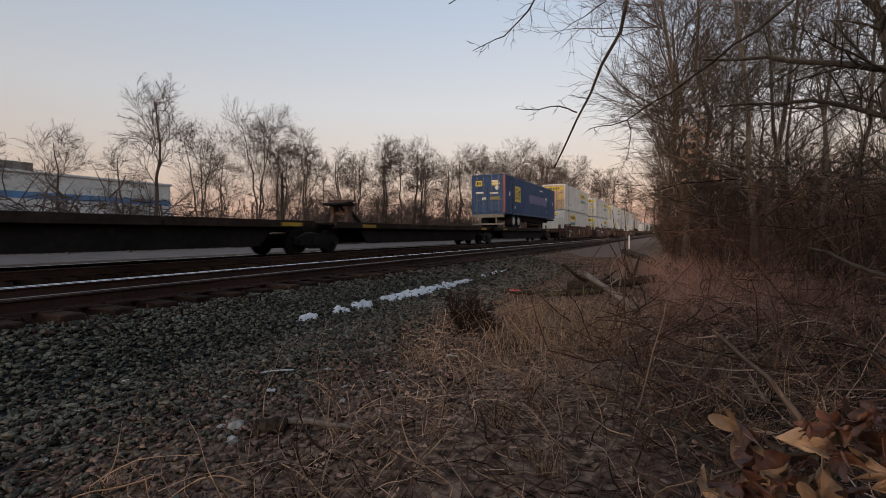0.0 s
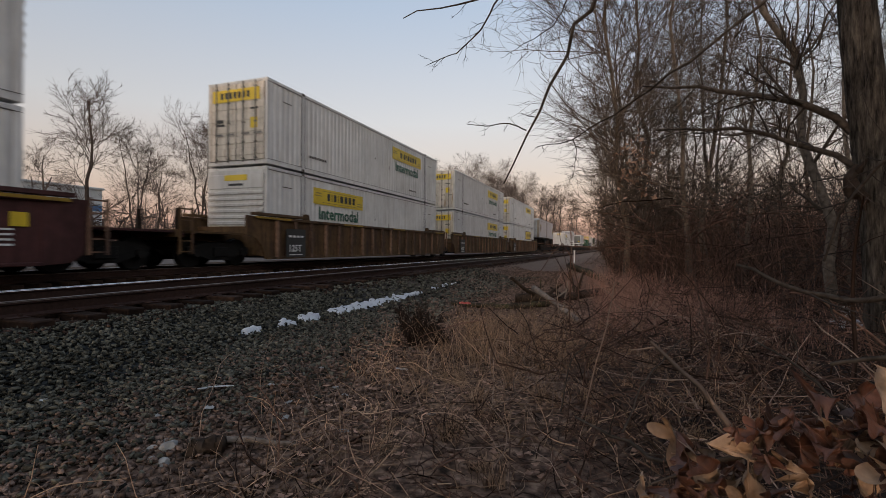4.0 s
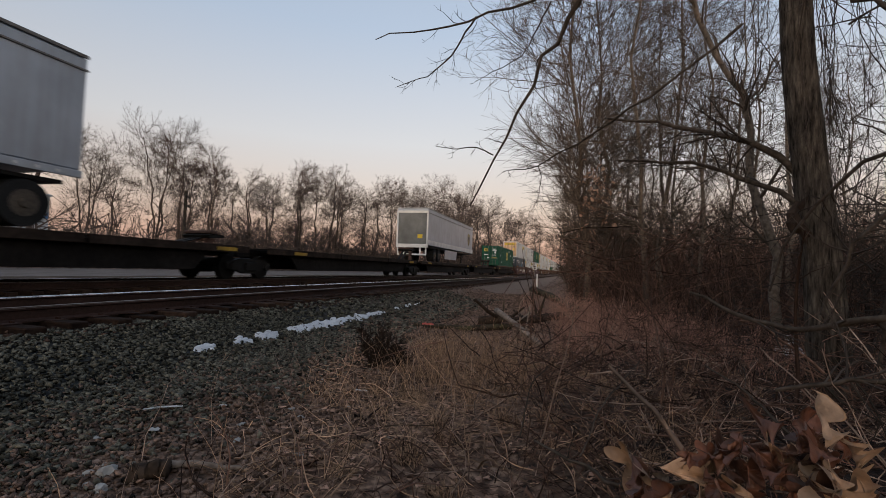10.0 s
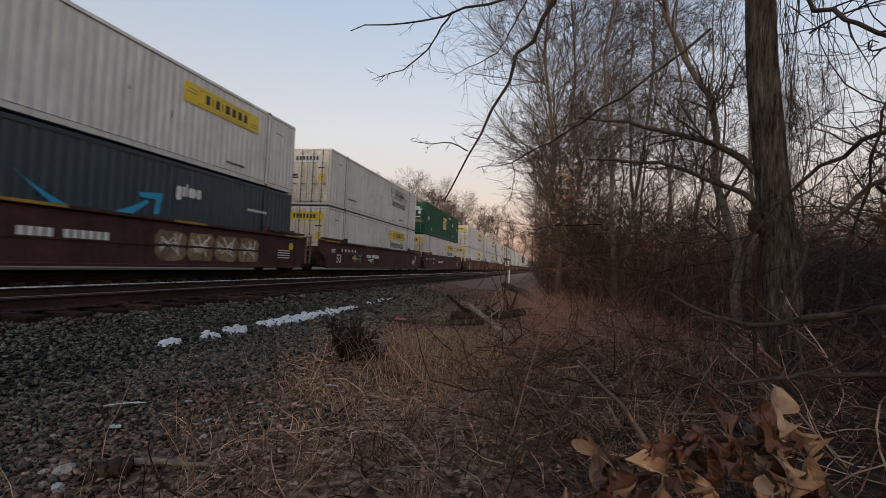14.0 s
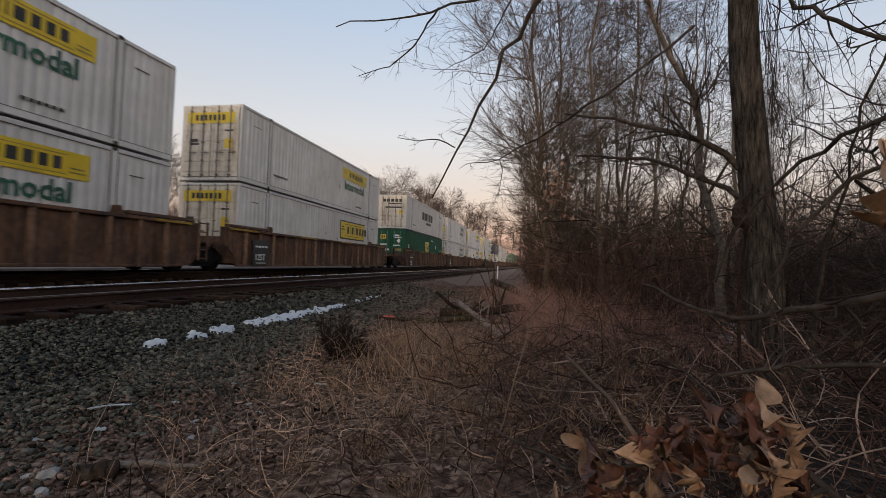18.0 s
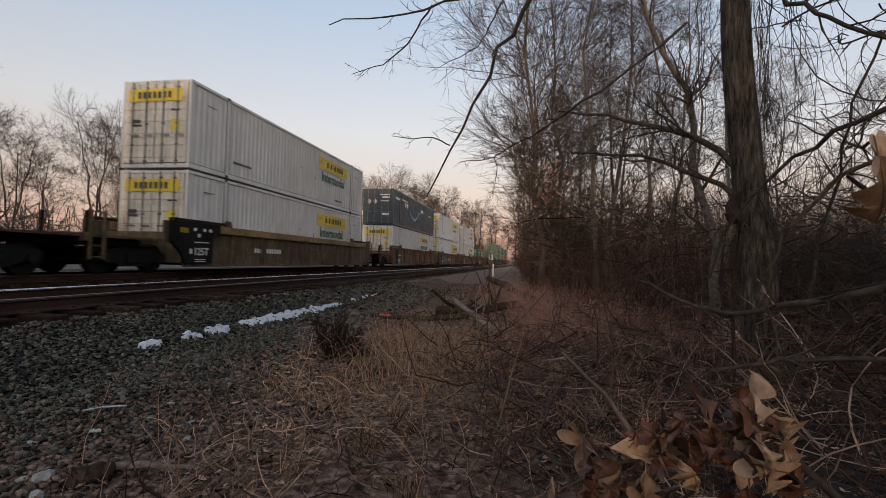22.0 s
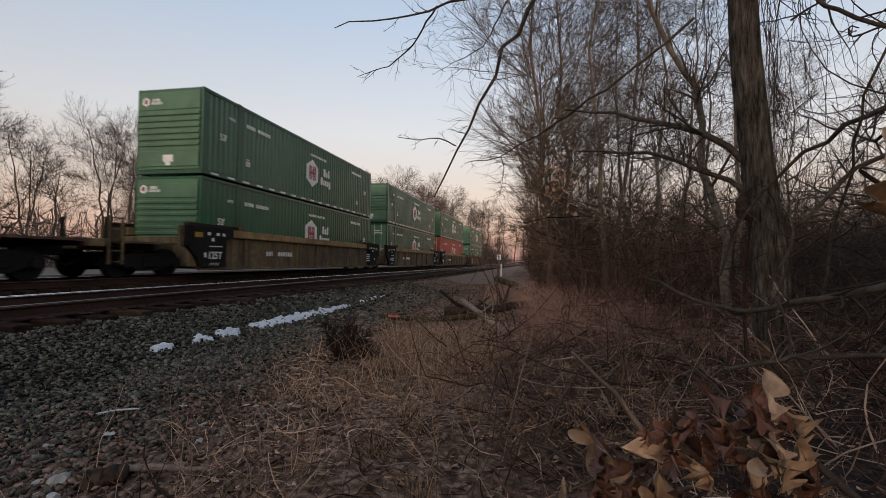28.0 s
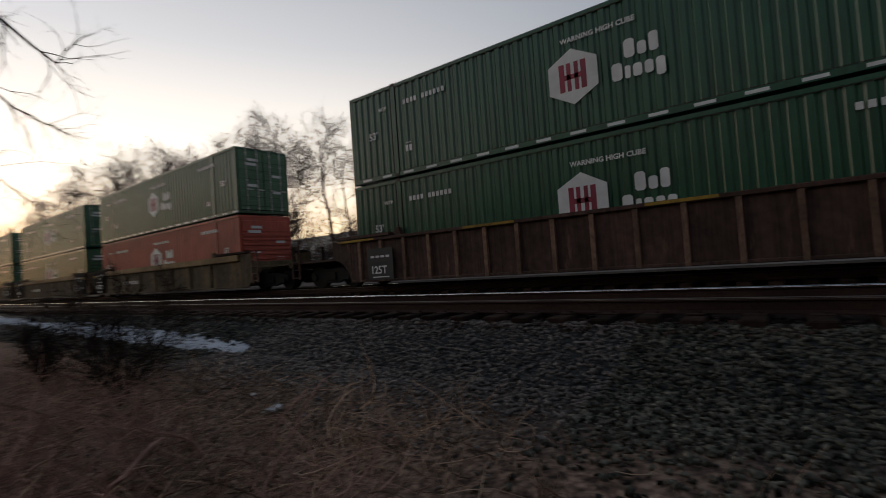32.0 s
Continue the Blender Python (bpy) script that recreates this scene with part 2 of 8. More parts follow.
class Shape:
    """Gathers vertices and faces of one mesh."""

    def __init__(self):
        self.v, self.f = [], []

    def add(self, verts, faces):
        n = len(self.v)
        self.v += [tuple(p) for p in verts]
        self.f += [tuple(i + n for i in q) for q in faces]
        return self

    def box(self, x0, x1, y0, y1, z0, z1, c=0.0):
        if c <= 0:
            self.add([(x, y, z) for z in (z0, z1) for y in (y0, y1) for x in (x0, x1)],
                     [(0, 2, 3, 1), (4, 5, 7, 6), (0, 1, 5, 4), (2, 6, 7, 3), (0, 4, 6, 2), (1, 3, 7, 5)])
            return self
        ring = [(x0 + c, y0), (x1 - c, y0), (x1, y0 + c), (x1, y1 - c), (x1 - c, y1), (x0 + c, y1), (x0, y1 - c), (x0, y0 + c)]
        inn = [(min(max(x, x0 + c), x1 - c), min(max(y, y0 + c), y1 - c)) for x, y in ring]
        lay = [[(x, y, z0) for x, y in inn], [(x, y, z0 + c) for x, y in ring], [(x, y, z1 - c) for x, y in ring], [(x, y, z1) for x, y in inn]]
        faces = [tuple(range(7, -1, -1)), tuple(range(24, 32))]
        for k in range(3):
            for i in range(8):
                j = (i + 1) % 8
                faces.append((8 * k + i, 8 * k + j, 8 * k + 8 + j, 8 * k + 8 + i))
        return self.add([p for q in lay for p in q], faces)

    def prism(self, outline, x0, x1):
        """An outline in (y, z), drawn out along x."""
        n = len(outline)
        self.add([(x0, y, z) for y, z in outline] + [(x1, y, z) for y, z in outline],
                 [tuple(range(n)), tuple(range(2 * n - 1, n - 1, -1))] + [(i, i + n, (i + 1) % n + n, (i + 1) % n) for i in range(n)])
        return self

    def wheel(self, x0, x1, y, z, r, n=16, hub=0.0):
        a = [2 * math.pi * i / n for i in range(n)]
        return self.prism([(y + r * math.cos(t), z + r * math.sin(t)) for t in a], x0, x1)

    def tube(self, pts, radii, n=4):
        pts = [Vector(p) for p in pts]
        side = Vector((0.31, 0.87, 0.38))
        rings = []
        for i, p in enumerate(pts):
            d = (pts[min(i + 1, len(pts) - 1)] - pts[max(i - 1, 0)])
            d = d.normalized() if d.length > 1e-9 else Vector((0, 0, 1))
            if abs(d.dot(side)) > 0.95:
                side = Vector((0.9, -0.2, 0.4))
            u = d.cross(side).normalized()
            w = d.cross(u)
            rings += [p + float(radii[i]) * (math.cos(2 * math.pi * k / n) * u + math.sin(2 * math.pi * k / n) * w) for k in range(n)]
        faces = [(i * n + k, i * n + (k + 1) % n, (i + 1) * n + (k + 1) % n, (i + 1) * n + k) for i in range(len(pts) - 1) for k in range(n)]
        return self.add(rings, faces)

    def mesh(self, name, mat, smooth=False):
        me = bpy.data.meshes.new(name)
        me.from_pydata(self.v, [], self.f)
        if mat:
            me.materials.append(mat)
        if smooth:
            me.polygons.foreach_set("use_smooth", [True] * len(me.polygons))
        me.update()
        return me


def part(name, data, parent, label="", at=None):
    if isinstance(data, list):
        for me, place in data:
            ob = part(name, me, parent, label, place if at is None else at @ place)
        return ob
    ob = new(name, data)
    ob.parent = parent
    if at is not None:
        ob.matrix_basis = at
    return tagged(ob, label) if label else ob


def empty(name, label, category, group="", at=None):
    ob = new(name)
    if at is not None:
        ob.matrix_basis = at
    return tagged(ob, label, category, group)


CACHE = {}


def once(key, make):
    if key not in CACHE:
        CACHE[key] = make()
    return CACHE[key]


def text_mesh(words, size, mat, bold=0.0, squeeze=1.0):
    """Lettering that reads along +y on a face that looks towards +x, its lower start at the origin."""
    def make():
        cu = bpy.data.curves.new("lettering", "FONT")
        cu.body, cu.size, cu.offset = words, size, bold
        cu.extrude = 0.003
        cu.resolution_u = 2
        ob = bpy.data.objects.new("lettering", cu)
        scene.collection.objects.link(ob)
        me = bpy.data.meshes.new_from_object(ob.evaluated_get(bpy.context.evaluated_depsgraph_get()))
        bpy.data.objects.remove(ob)
        me.materials.clear()
        me.materials.append(mat)
        me.transform(Matrix(((0, 0, 1, 0), (squeeze, 0, 0, 0), (0, 1, 0, 0), (0, 0, 0, 1))))
        return me
    return once(("text", words, size, mat.name), make)

# ---- railway train ----
SPEED = 22.1
TRACK_X, NEAR_X, RAIL_Z = -12.41, -6.96, 0.635
LONG, HIGH, WIDE = 16.15, 2.97, 1.295
MOVING = []


def ride(ob, s, z):
    """Registers a thing that rides with the train: s is where it stands along the line at the clip's start."""
    ob.matrix_basis = pose(TRACK_X, s, RAIL_Z + z)
    MOVING.append((ob, s, z))
    return ob


def corrugated(y0, y1, z0, z1, period, deep):
    """A vertical-ribbed sheet facing +x with its outer ribs at x = 0."""
    sh, n = Shape(), max(1, round((y1 - y0) / period))
    p = (y1 - y0) / n
    line = []
    for i in range(n):
        y = y0 + i * p
        line += [(y, -deep), (y + 0.18 * p, 0.0), (y + 0.58 * p, 0.0), (y + 0.76 * p, -deep)]
    line.append((y1, -deep))
    k = len(line)
    sh.add([(x, y, z0) for y, x in line] + [(x, y, z1) for y, x in line], [(i, i + 1, k + i + 1, k + i) for i in range(k - 1)])
    sh.add([(-0.06, y0, z0), (-0.06, y1, z0), (-0.06, y1, z1), (-0.06, y0, z1)], [(3, 2, 1, 0)])
    return sh


def m_side(mat):
    return once(("side", mat.name), lambda: corrugated(-LONG / 2 + 0.1, LONG / 2 - 0.1, 0.16, HIGH - 0.12, 0.28, 0.042 if mat.name == "dark_green_paint" else 0.028).mesh("side_panel", mat))


def m_frame(mat):
    def make():
        sh, h = Shape(), LONG / 2
        for sx in (-1, 1):
            a, b = sorted((sx * WIDE, sx * (WIDE - 0.1)))
            sh.box(a, b, -h, h, 0.02, 0.17, 0.01)
            sh.box(a, b, -h, h, HIGH - 0.13, HIGH - 0.02, 0.01)
            for sy in (-1, 1):
                c, d = sorted((sy * h, sy * (h - 0.15)))
                sh.box(a, b, c, d, 0.15, HIGH - 0.12, 0.01)
        for sy in (-1, 1):
            c, d = sorted((sy * h, sy * (h - 0.1)))
            sh.box(-WIDE + 0.1, WIDE - 0.1, c, d, 0.02, 0.16, 0.01)
            sh.box(-WIDE + 0.1, WIDE - 0.1, c, d, HIGH - 0.13, HIGH - 0.03, 0.01)
        sh.box(-WIDE + 0.1, WIDE - 0.1, -h + 0.1, h - 0.1, 0.06, 0.14)
        return sh.mesh("frame", mat)
    return once(("frame", mat.name), make)


def m_roof(mat):
    def make():
        sh, n = Shape(), 42
        for i in range(n):
            y = -LONG / 2 + 0.11 + i * (LONG - 0.22) / n
            sh.box(-WIDE + 0.1, WIDE - 0.1, y, y + (LONG - 0.22) / n - 0.06, HIGH - 0.075, HIGH - 0.04 + 0.012 * (i % 2))
        sh.box(-WIDE + 0.1, WIDE - 0.1, -LONG / 2 + 0.1, LONG / 2 - 0.1, HIGH - 0.1, HIGH - 0.07)
        return sh.mesh("roof", mat)
    return once(("roof", mat.name), make)


def m_post(mat):
    return once(("post", mat.name), lambda: Shape().box(WIDE - 0.05, WIDE + 0.006, -0.09, 0.09, 0.12, HIGH - 0.1, 0.006)
                .box(WIDE - 0.05, WIDE - 0.008, -0.15, -0.1, 0.16, HIGH - 0.13).mesh("corner_post", mat))


def m_casting():
    return once("casting", lambda: Shape().box(-0.09, 0.01, -0.09, 0.09, 0.0, 0.12, 0.015).box(0.008, 0.013, -0.035, 0.035, 0.03, 0.09).mesh("corner_casting", M_CAST))


def ribbed(sh, x0, x1, z0, z1, back, face, ribs):
    """One pressed sheet with level ribs: (low, high, depth) each, drawn out along x."""
    out = [(back, z0), (face, z0)]
    for a, b, deep in ribs:
        out += [(face, a), (face - deep, a + 0.02), (face - deep, b - 0.02), (face, b)]
    return sh.prism(out + [(face, z1), (back, z1)], x0, x1)


def m_door(mat):
    return once(("door", mat.name), lambda: ribbed(Shape(), 0.02, WIDE - 0.11, 0.18, HIGH - 0.15, 0.02, -0.03, [(0.34 + k * 0.40, 0.60 + k * 0.40, 0.016) for k in range(6)]).mesh("door", mat))


def m_rod(mat):
    def make():
        sh = Shape().tube([(0, -0.07, 0.1), (0, -0.07, HIGH - 0.08)], [0.022, 0.022], 6)
        for z in (0.2, 0.75, 1.45, 2.15, 2.65):
            sh.box(-0.05, 0.05, -0.085, -0.03, z, z + 0.05)
        sh.box(-0.03, 0.28, -0.11, -0.085, 1.05, 1.10)
        return sh.mesh("locking_rod", mat)
    return once(("rod", mat.name), make)


def m_nose(mat):
    return once(("nose", mat.name), lambda: ribbed(Shape(), -WIDE + 0.11, WIDE - 0.11, 0.17, HIGH - 0.13, 0.03, -0.02, [(0.25, 0.8, 0.025)] + [(z, z + 0.12, 0.055) for z in (0.95, 1.16, 1.37, 1.58, 1.79, 2.0)] + [(2.2, 2.7, 0.025)]).mesh("end_wall", mat))


def bars(key, mat, rows):
    """Unreadable or withheld lettering: plain blocks in (y, z), given as y0, y1, z0, z1, on a face towards +x; each is a part of its own."""
    return [(once(("bar", round(b - a, 3), round(d - c, 3), mat.name), lambda: Shape().box(-0.004, 0.004, 0, b - a, 0, d - c).mesh("marking", mat)), pose(0, a, c)) for a, b, c, d in rows]


def word_bars(key, mat, y, z, high, widths, gap=0.25, lean=0.0):
    """A withheld word: one block a letter."""
    rows = []
    for w in widths:
        rows.append((y, y + w * high, z, z + high))
        y += w * high + gap * high
    return bars(key, mat, rows)


def shape_word(mat, y, z, high, spec, gap=0.14):
    """A name drawn as plain rounded blocks, each a share of the height wide, between two levels."""
    out = []
    for w, lo, hi in spec:
        a, c, d = w * high, lo * high, hi * high
        k = 0.22 * min(a, d - c)
        me = once(("block", round(a, 3), round(d - c, 3), mat.name), lambda: Shape().prism([(k, 0), (a - k, 0), (a, k), (a, d - c - k), (a - k, d - c), (k, d - c), (0, d - c - k), (0, k)], -0.004, 0.004).mesh("marking", mat))
        out.append((me, pose(0, y, z + c)))
        y += a + gap * high
    return out


def flat(key, mat, outline):
    return once(("flat", key, mat.name), lambda: Shape().prism(outline, -0.004, 0.004).mesh("marking", mat))


def sign(box_, y, z, kind):
    """Side sign with its lower front corner at y, z: 'yellow', 'framed' or 'outline', with or without the green word."""
    word = kind.endswith("+")
    kind = kind.rstrip("+")
    w, h, x = (3.85, 0.64, WIDE + 0.008) if kind != "framed" else (3.76, 0.94, WIDE + 0.008)
    z = z if kind != "framed" else z - 0.45
    at = pose(x, y, z)
    if kind == "framed":
        part("sign_border", bars("frame", M_BLACK, [(-0.07, w + 0.07, -0.07, h + 0.07)]), box_, "", at)
        at = pose(x + 0.006, y, z)
    if kind == "outline":
        part("sign_outline", bars("outline", M_BLACK, [(0, w, h - 0.03, h), (0, w, 0, 0.03), (0, 0.03, 0.03, h - 0.03), (w - 0.03, w, 0.03, h - 0.03)]), box_, "", at)
    else:
        part("sign_panel", bars(("panel", kind), M_YELLOW, [(0, w, 0, h)]), box_, "yellow sign panel", at)
    inner = pose(x + 0.007, y, z)
    part("sign_lettering", word_bars(("name", kind), M_BLACK, 0.95, 0.28 * h, 0.46 * h, (0.62, 0.14, 0.66, 0.14, 0.8, 0.7, 0.7, 0.66), 0.42), box_, "", inner)
    part("sign_scroll", bars(("scroll", kind), M_BLACK if kind != "yellow" else M_GOLD, [(0.1, 0.55, 0.5 * h, 0.56 * h), (0.15, 0.5, 0.66 * h, 0.72 * h), (w - 0.52, w - 0.1, 0.2 * h, 0.26 * h), (w - 0.5, w - 0.15, 0.36 * h, 0.42 * h), (0.6, w - 0.6, 0.84 * h, 0.87 * h), (0.6, w - 0.6, 0.12 * h, 0.15 * h)]), box_, "", inner)
    if word:
        part("word", text_mesh("Intermodal", 0.70, M_GREENTXT, 0.016, 1.0), box_, "green lettering", pose(x, y + 0.34, z - 0.58))


def end_sign(box_, mat, y):
    part("end_sign", once(("endsign", mat.name), lambda: Shape().box(-1.02, 1.02, -0.004, 0.004, 0, 0.42).mesh("end_sign", mat)), box_, "", pose(0, y - 0.062, 2.22))
    part("end_lettering", once("endletters", lambda: [sh for sh in [Shape()] for k in range(7) if sh.box(-0.66 + k * 0.19, -0.54 + k * 0.19, -0.004, 0.004, 0.1, 0.32)][0].mesh("marking", M_BLACK)), box_, "", pose(0, y - 0.07, 2.22))


def small_marks(box_, mat, key, rows, x=WIDE + 0.006):
    part("stencil_mark", bars(key, mat, rows), box_, "", pose(x, 0, 0))


def hexagon(cy, cz, w, h, low=None):
    pts = [(cy, cz + h / 2), (cy + w / 2, cz + h / 4), (cy + w / 2, cz - h / 4), (cy, cz - h / 2), (cy - w / 2, cz - h / 4), (cy - w / 2, cz + h / 4)]
    return pts


GROUP = "stacked freight containers"


def container(s, z, paint, front, label, deco, rear=None, post=None, door=None):
    """One 53 foot container; its front end stands at s along the train and its foot at height z."""
    box_ = empty("container", label, "container", GROUP)
    h = LONG / 2
    part("side_panel", m_side(paint), box_, "", pose(WIDE - 0.012, 0, 0))
    part("side_panel", m_side(paint), box_, "", pose(-WIDE + 0.012, 0, 0, 0, 0, 180))
    part("frame", m_frame(paint), box_)
    part("roof", m_roof(paint), box_)
    for zz in (0.176, HIGH - 0.145):
        part("rail_seam", once("seam", lambda: Shape().box(-0.004, 0.004, -LONG / 2 + 0.02, LONG / 2 - 0.02, 0, 0.014).mesh("rail_seam", M_CAST)), box_, "", pose(WIDE + 0.001, 0, zz))
    for sy in (-1, 1):
        p = part("corner_post", m_post((post or paint) if sy < 0 else paint), box_, "", pose(0, sy * (h - 1.98), 0))
        part("post_seam", once("postseam", lambda: Shape().box(-0.004, 0.005, -0.125, -0.095, 0.14, HIGH - 0.11).box(-0.004, 0.005, 0.095, 0.115, 0.14, HIGH - 0.11).mesh("post_seam", M_SEAM)), p, "", pose(WIDE, 0, 0))
        for zz in (0.0, HIGH - 0.12):
            part("corner_casting", m_casting(), p, "", pose(WIDE, 0, zz))
    for end, sy in ((front, -1), (rear or ("nose" if front == "doors" else "doors"), 1)):
        turn = pose(0, sy * h, 0, 0, 0, 0 if sy < 0 else 180)
        if end == "doors":
            for sx in (0, 180):
                d = part("door", m_door(door or paint) if not sx else once(("doorb", (door or paint).name), lambda: mirrored(m_door(door or paint))), box_, "", turn)
                for k in (0.32, 0.85):
                    part("locking_rod", m_rod(M_PALEROD if paint in (M_HUB, M_RED) else M_STEEL), d, "", pose(k if not sx else -k, 0, 0))
        else:
            part("end_wall", m_nose(door or paint), box_, "", turn)
    deco(box_)
    return ride(box_, s + h, z)


def mirrored(me):
    other = me.copy()
    other.transform(Matrix.Diagonal((-1, 1, 1, 1)))
    other.flip_normals()
    return other


def white(s, level, side_sign, at=0.72, front="doors", door=None, ends="yellow", post=None, label=""):
    def deco(b):
        h = LONG / 2
        if side_sign:
            sign(b, -h + at * LONG, 1.90, side_sign)
        small_marks(b, M_CAST, "ids", [(-h + 2.35 + k * 0.17, -h + 2.47 + k * 0.17, 0.62, 0.71) for k in range(7)] + [(h - 4.4 + k * 0.17, h - 4.28 + k * 0.17, 0.42, 0.50) for k in range(6)] + [(-h + 0.8, -h + 1.3, 2.3, 2.33), (h - 1.5, h - 1.0, 2.28, 2.31), (-0.4, -0.36, 1.5, 1.6), (1.1, 1.14, 1.2, 1.42)])
        if front == "doors":
            end_sign(b, M_YELLOW if ends == "yellow" else (door or M_WHITE), -h)
            small_end = once("doorlabels", lambda: Shape().box(-0.9, -0.55, -0.004, 0.004, 1.5, 1.62).box(-0.9, -0.5, -0.004, 0.004, 1.38, 1.46).box(0.6, 0.95, -0.004, 0.004, 1.9, 1.96).mesh("door_label", M_BLACK))
            part("door_label", small_end, b, "", pose(0, -h - 0.05, 0))
            part("door_placard", once("placard", lambda: Shape().box(0.62, 0.92, -0.004, 0.004, 1.25, 1.62).mesh("door_placard", M_YELLOW)), b, "yellow placard", pose(0, -h - 0.05, 0))
        else:
            part("end_sign", once("nosesign", lambda: Shape().box(-0.5, 0.5, -0.004, 0.004, 2.48, 2.68).mesh("end_sign", M_YELLOW)), b, "yellow sign", pose(0, -h - 0.045, 0))
            part("end_lettering", once("noseletters", lambda: Shape().box(-0.32, 0.32, -0.004, 0.004, 2.3, 2.38).mesh("marking", M_BLACK)), b, "", pose(0, -h - 0.045, 0))
    words = label or "off-white corrugated freight container with a yellow sign panel"
    return container(s, level, M_WHITE, front, words, deco, post=post, door=door or M_DOOR)


def hub(s, level, front, paint=None, cut=False):
    """Green or red container with a white hexagon emblem."""
    paint = paint or M_HUB
    def deco(b):
        h, y = LONG / 2, -0.25
        x = WIDE + 0.006
        part("emblem", flat("hex", M_WHITETXT, hexagon(y, 1.46, 1.22, 1.36)), b, "white hexagon emblem", pose(x, 0, 0))
        part("emblem_letter", bars("hexbars", M_REDTXT, [(y - 0.33, y - 0.2, 1.12, 1.80), (y - 0.14, y - 0.04, 1.12, 1.80), (y + 0.05, y + 0.15, 1.12, 1.80), (y + 0.21, y + 0.34, 1.12, 1.80), (y - 0.2, y + 0.21, 1.40, 1.52)]), b, "", pose(x + 0.007, 0, 0))
        part("name_lettering", shape_word(M_WHITETXT, y + 1.22, 1.50, 0.42, ((0.55, 0, 1), (0.45, 0, 0.68), (0.45, 0, 1))), b, "", pose(x, 0, 0))
        part("name_lettering", shape_word(M_WHITETXT, y + 0.92, 1.04, 0.42, ((0.56, 0, 0.95), (0.28, 0, 0.68), (0.45, 0, 0.68), (0.42, 0, 0.68), (0.44, -0.26, 0.68))), b, "", pose(x, 0, 0))
        part("warning_lettering", text_mesh("WARNING HIGH CUBE", 0.17, M_WHITETXT, 0.004), b, "white stencilled words", pose(x, y - 0.25, 2.30))
        part("length_lettering", text_mesh("53'", 0.33, M_WHITETXT, 0.006), b, "white stencilled figures", pose(x, -h + 0.85, 1.36))
        part("length_lettering", text_mesh("53'", 0.33, M_WHITETXT, 0.006), b, "white stencilled figures", pose(x, h - 1.3, 1.36))
        part("stencil_mark", text_mesh("WTP", 0.16, M_WHITETXT, 0.004), b, "", pose(x, -h + 1.35, 2.2))
        small_marks(b, M_WHITETXT, "hubids", [(h - 3.3 + k * 0.17, h - 3.19 + k * 0.17, 2.36, 2.5) for k in range(9)] + [(-h + 2.4 + k * 0.15, -h + 2.5 + k * 0.15, 2.2, 2.34) for k in range(4)] + [(-h + 3.15 + k * 0.15, -h + 3.25 + k * 0.15, 2.2, 2.34) for k in range(6)] + [(-h + 2.4, -h + 2.5, 0.72, 0.92), (-h + 2.55, -h + 2.65, 0.72, 0.92), (-h + 2.42, -h + 2.63, 0.97, 1.0), (h - 2.6, h - 2.5, 0.62, 0.82), (h - 2.45, h - 2.35, 0.62, 0.82)])
        if paint is M_HUB:
            small_marks(b, M_WHITETXT, "dashes", [(-h + 0.45 + k * 0.9, -h + 0.85 + k * 0.9, 0.06, 0.13) for k in range(18)], WIDE + 0.004)
        dots = [(-0.66 + 0.1 * k, 2.51, 0.07) for k in range(3)] + [(-0.70 + 0.09 * k, 2.40, 0.06) for k in range(5)] if front == "nose" else [(0.35 + 0.13 * k, 2.36, 0.1) for k in range(4)] + [(0.35 + 0.1 * k, 2.2, 0.07) for k in range(6)] + [(-0.35, 1.6, 0.15)]
        for dx, dz, dw in dots:
            part("end_letter", once(("hubdot", dw), lambda: Shape().box(0, dw, -0.004, 0.004, 0, 0.09).mesh("marking", M_WHITETXT)), b, "", pose(dx, -h - 0.05, dz))
        disc = once(("hubdisc",), lambda: Shape().prism([(0.16 * math.cos(a * math.pi / 3 + 0.52), 2.5 + 0.16 * math.sin(a * math.pi / 3 + 0.52)) for a in range(6)], -0.004, 0.004).mesh("end_emblem", M_WHITETXT))
        part("end_emblem", disc, b, "", pose(-0.92, -h - 0.05, 0, 0, 0, 90))
        part("end_letter", once("hubred", lambda: Shape().box(-0.05, 0.05, -0.004, 0.004, -0.07, 0.07).mesh("marking", M_REDTXT)), b, "", pose(-0.92, -h - 0.058, 2.5))
        for ex_, ez, ew in ((0.25, 2.35, 0.5), (0.3, 2.15, 0.6), (-0.9, 1.7, 0.45), (-0.85, 0.95, 0.4), (0.35, 1.2, 0.45)):
            part("end_label", once(("hubrear", ew), lambda: Shape().box(0, ew, -0.004, 0.004, 0, 0.12).mesh("marking", M_WHITETXT)), b, "", pose(ex_, h + 0.055, ez))
        if front == "nose":
            part("end_label", once("hublabel", lambda: Shape().box(-0.2, 0.2, -0.004, 0.004, 0.42, 0.66).box(-0.1, 0.1, -0.004, 0.004, 0.3, 0.42).mesh("marking", M_WHITETXT)), b, "", pose(0, -h - 0.045, 0))
    tone = "dark green" if paint is M_HUB else "red-orange"
    return container(s, level, paint, front, tone + " corrugated container with a white hexagon emblem", deco, door=(M_HUBNOSE if paint is M_HUB else M_RED))


def diamond(y, z, r):
    return [(y, z + r), (y + r * 0.8, z), (y, z - r), (y - r * 0.8, z)]


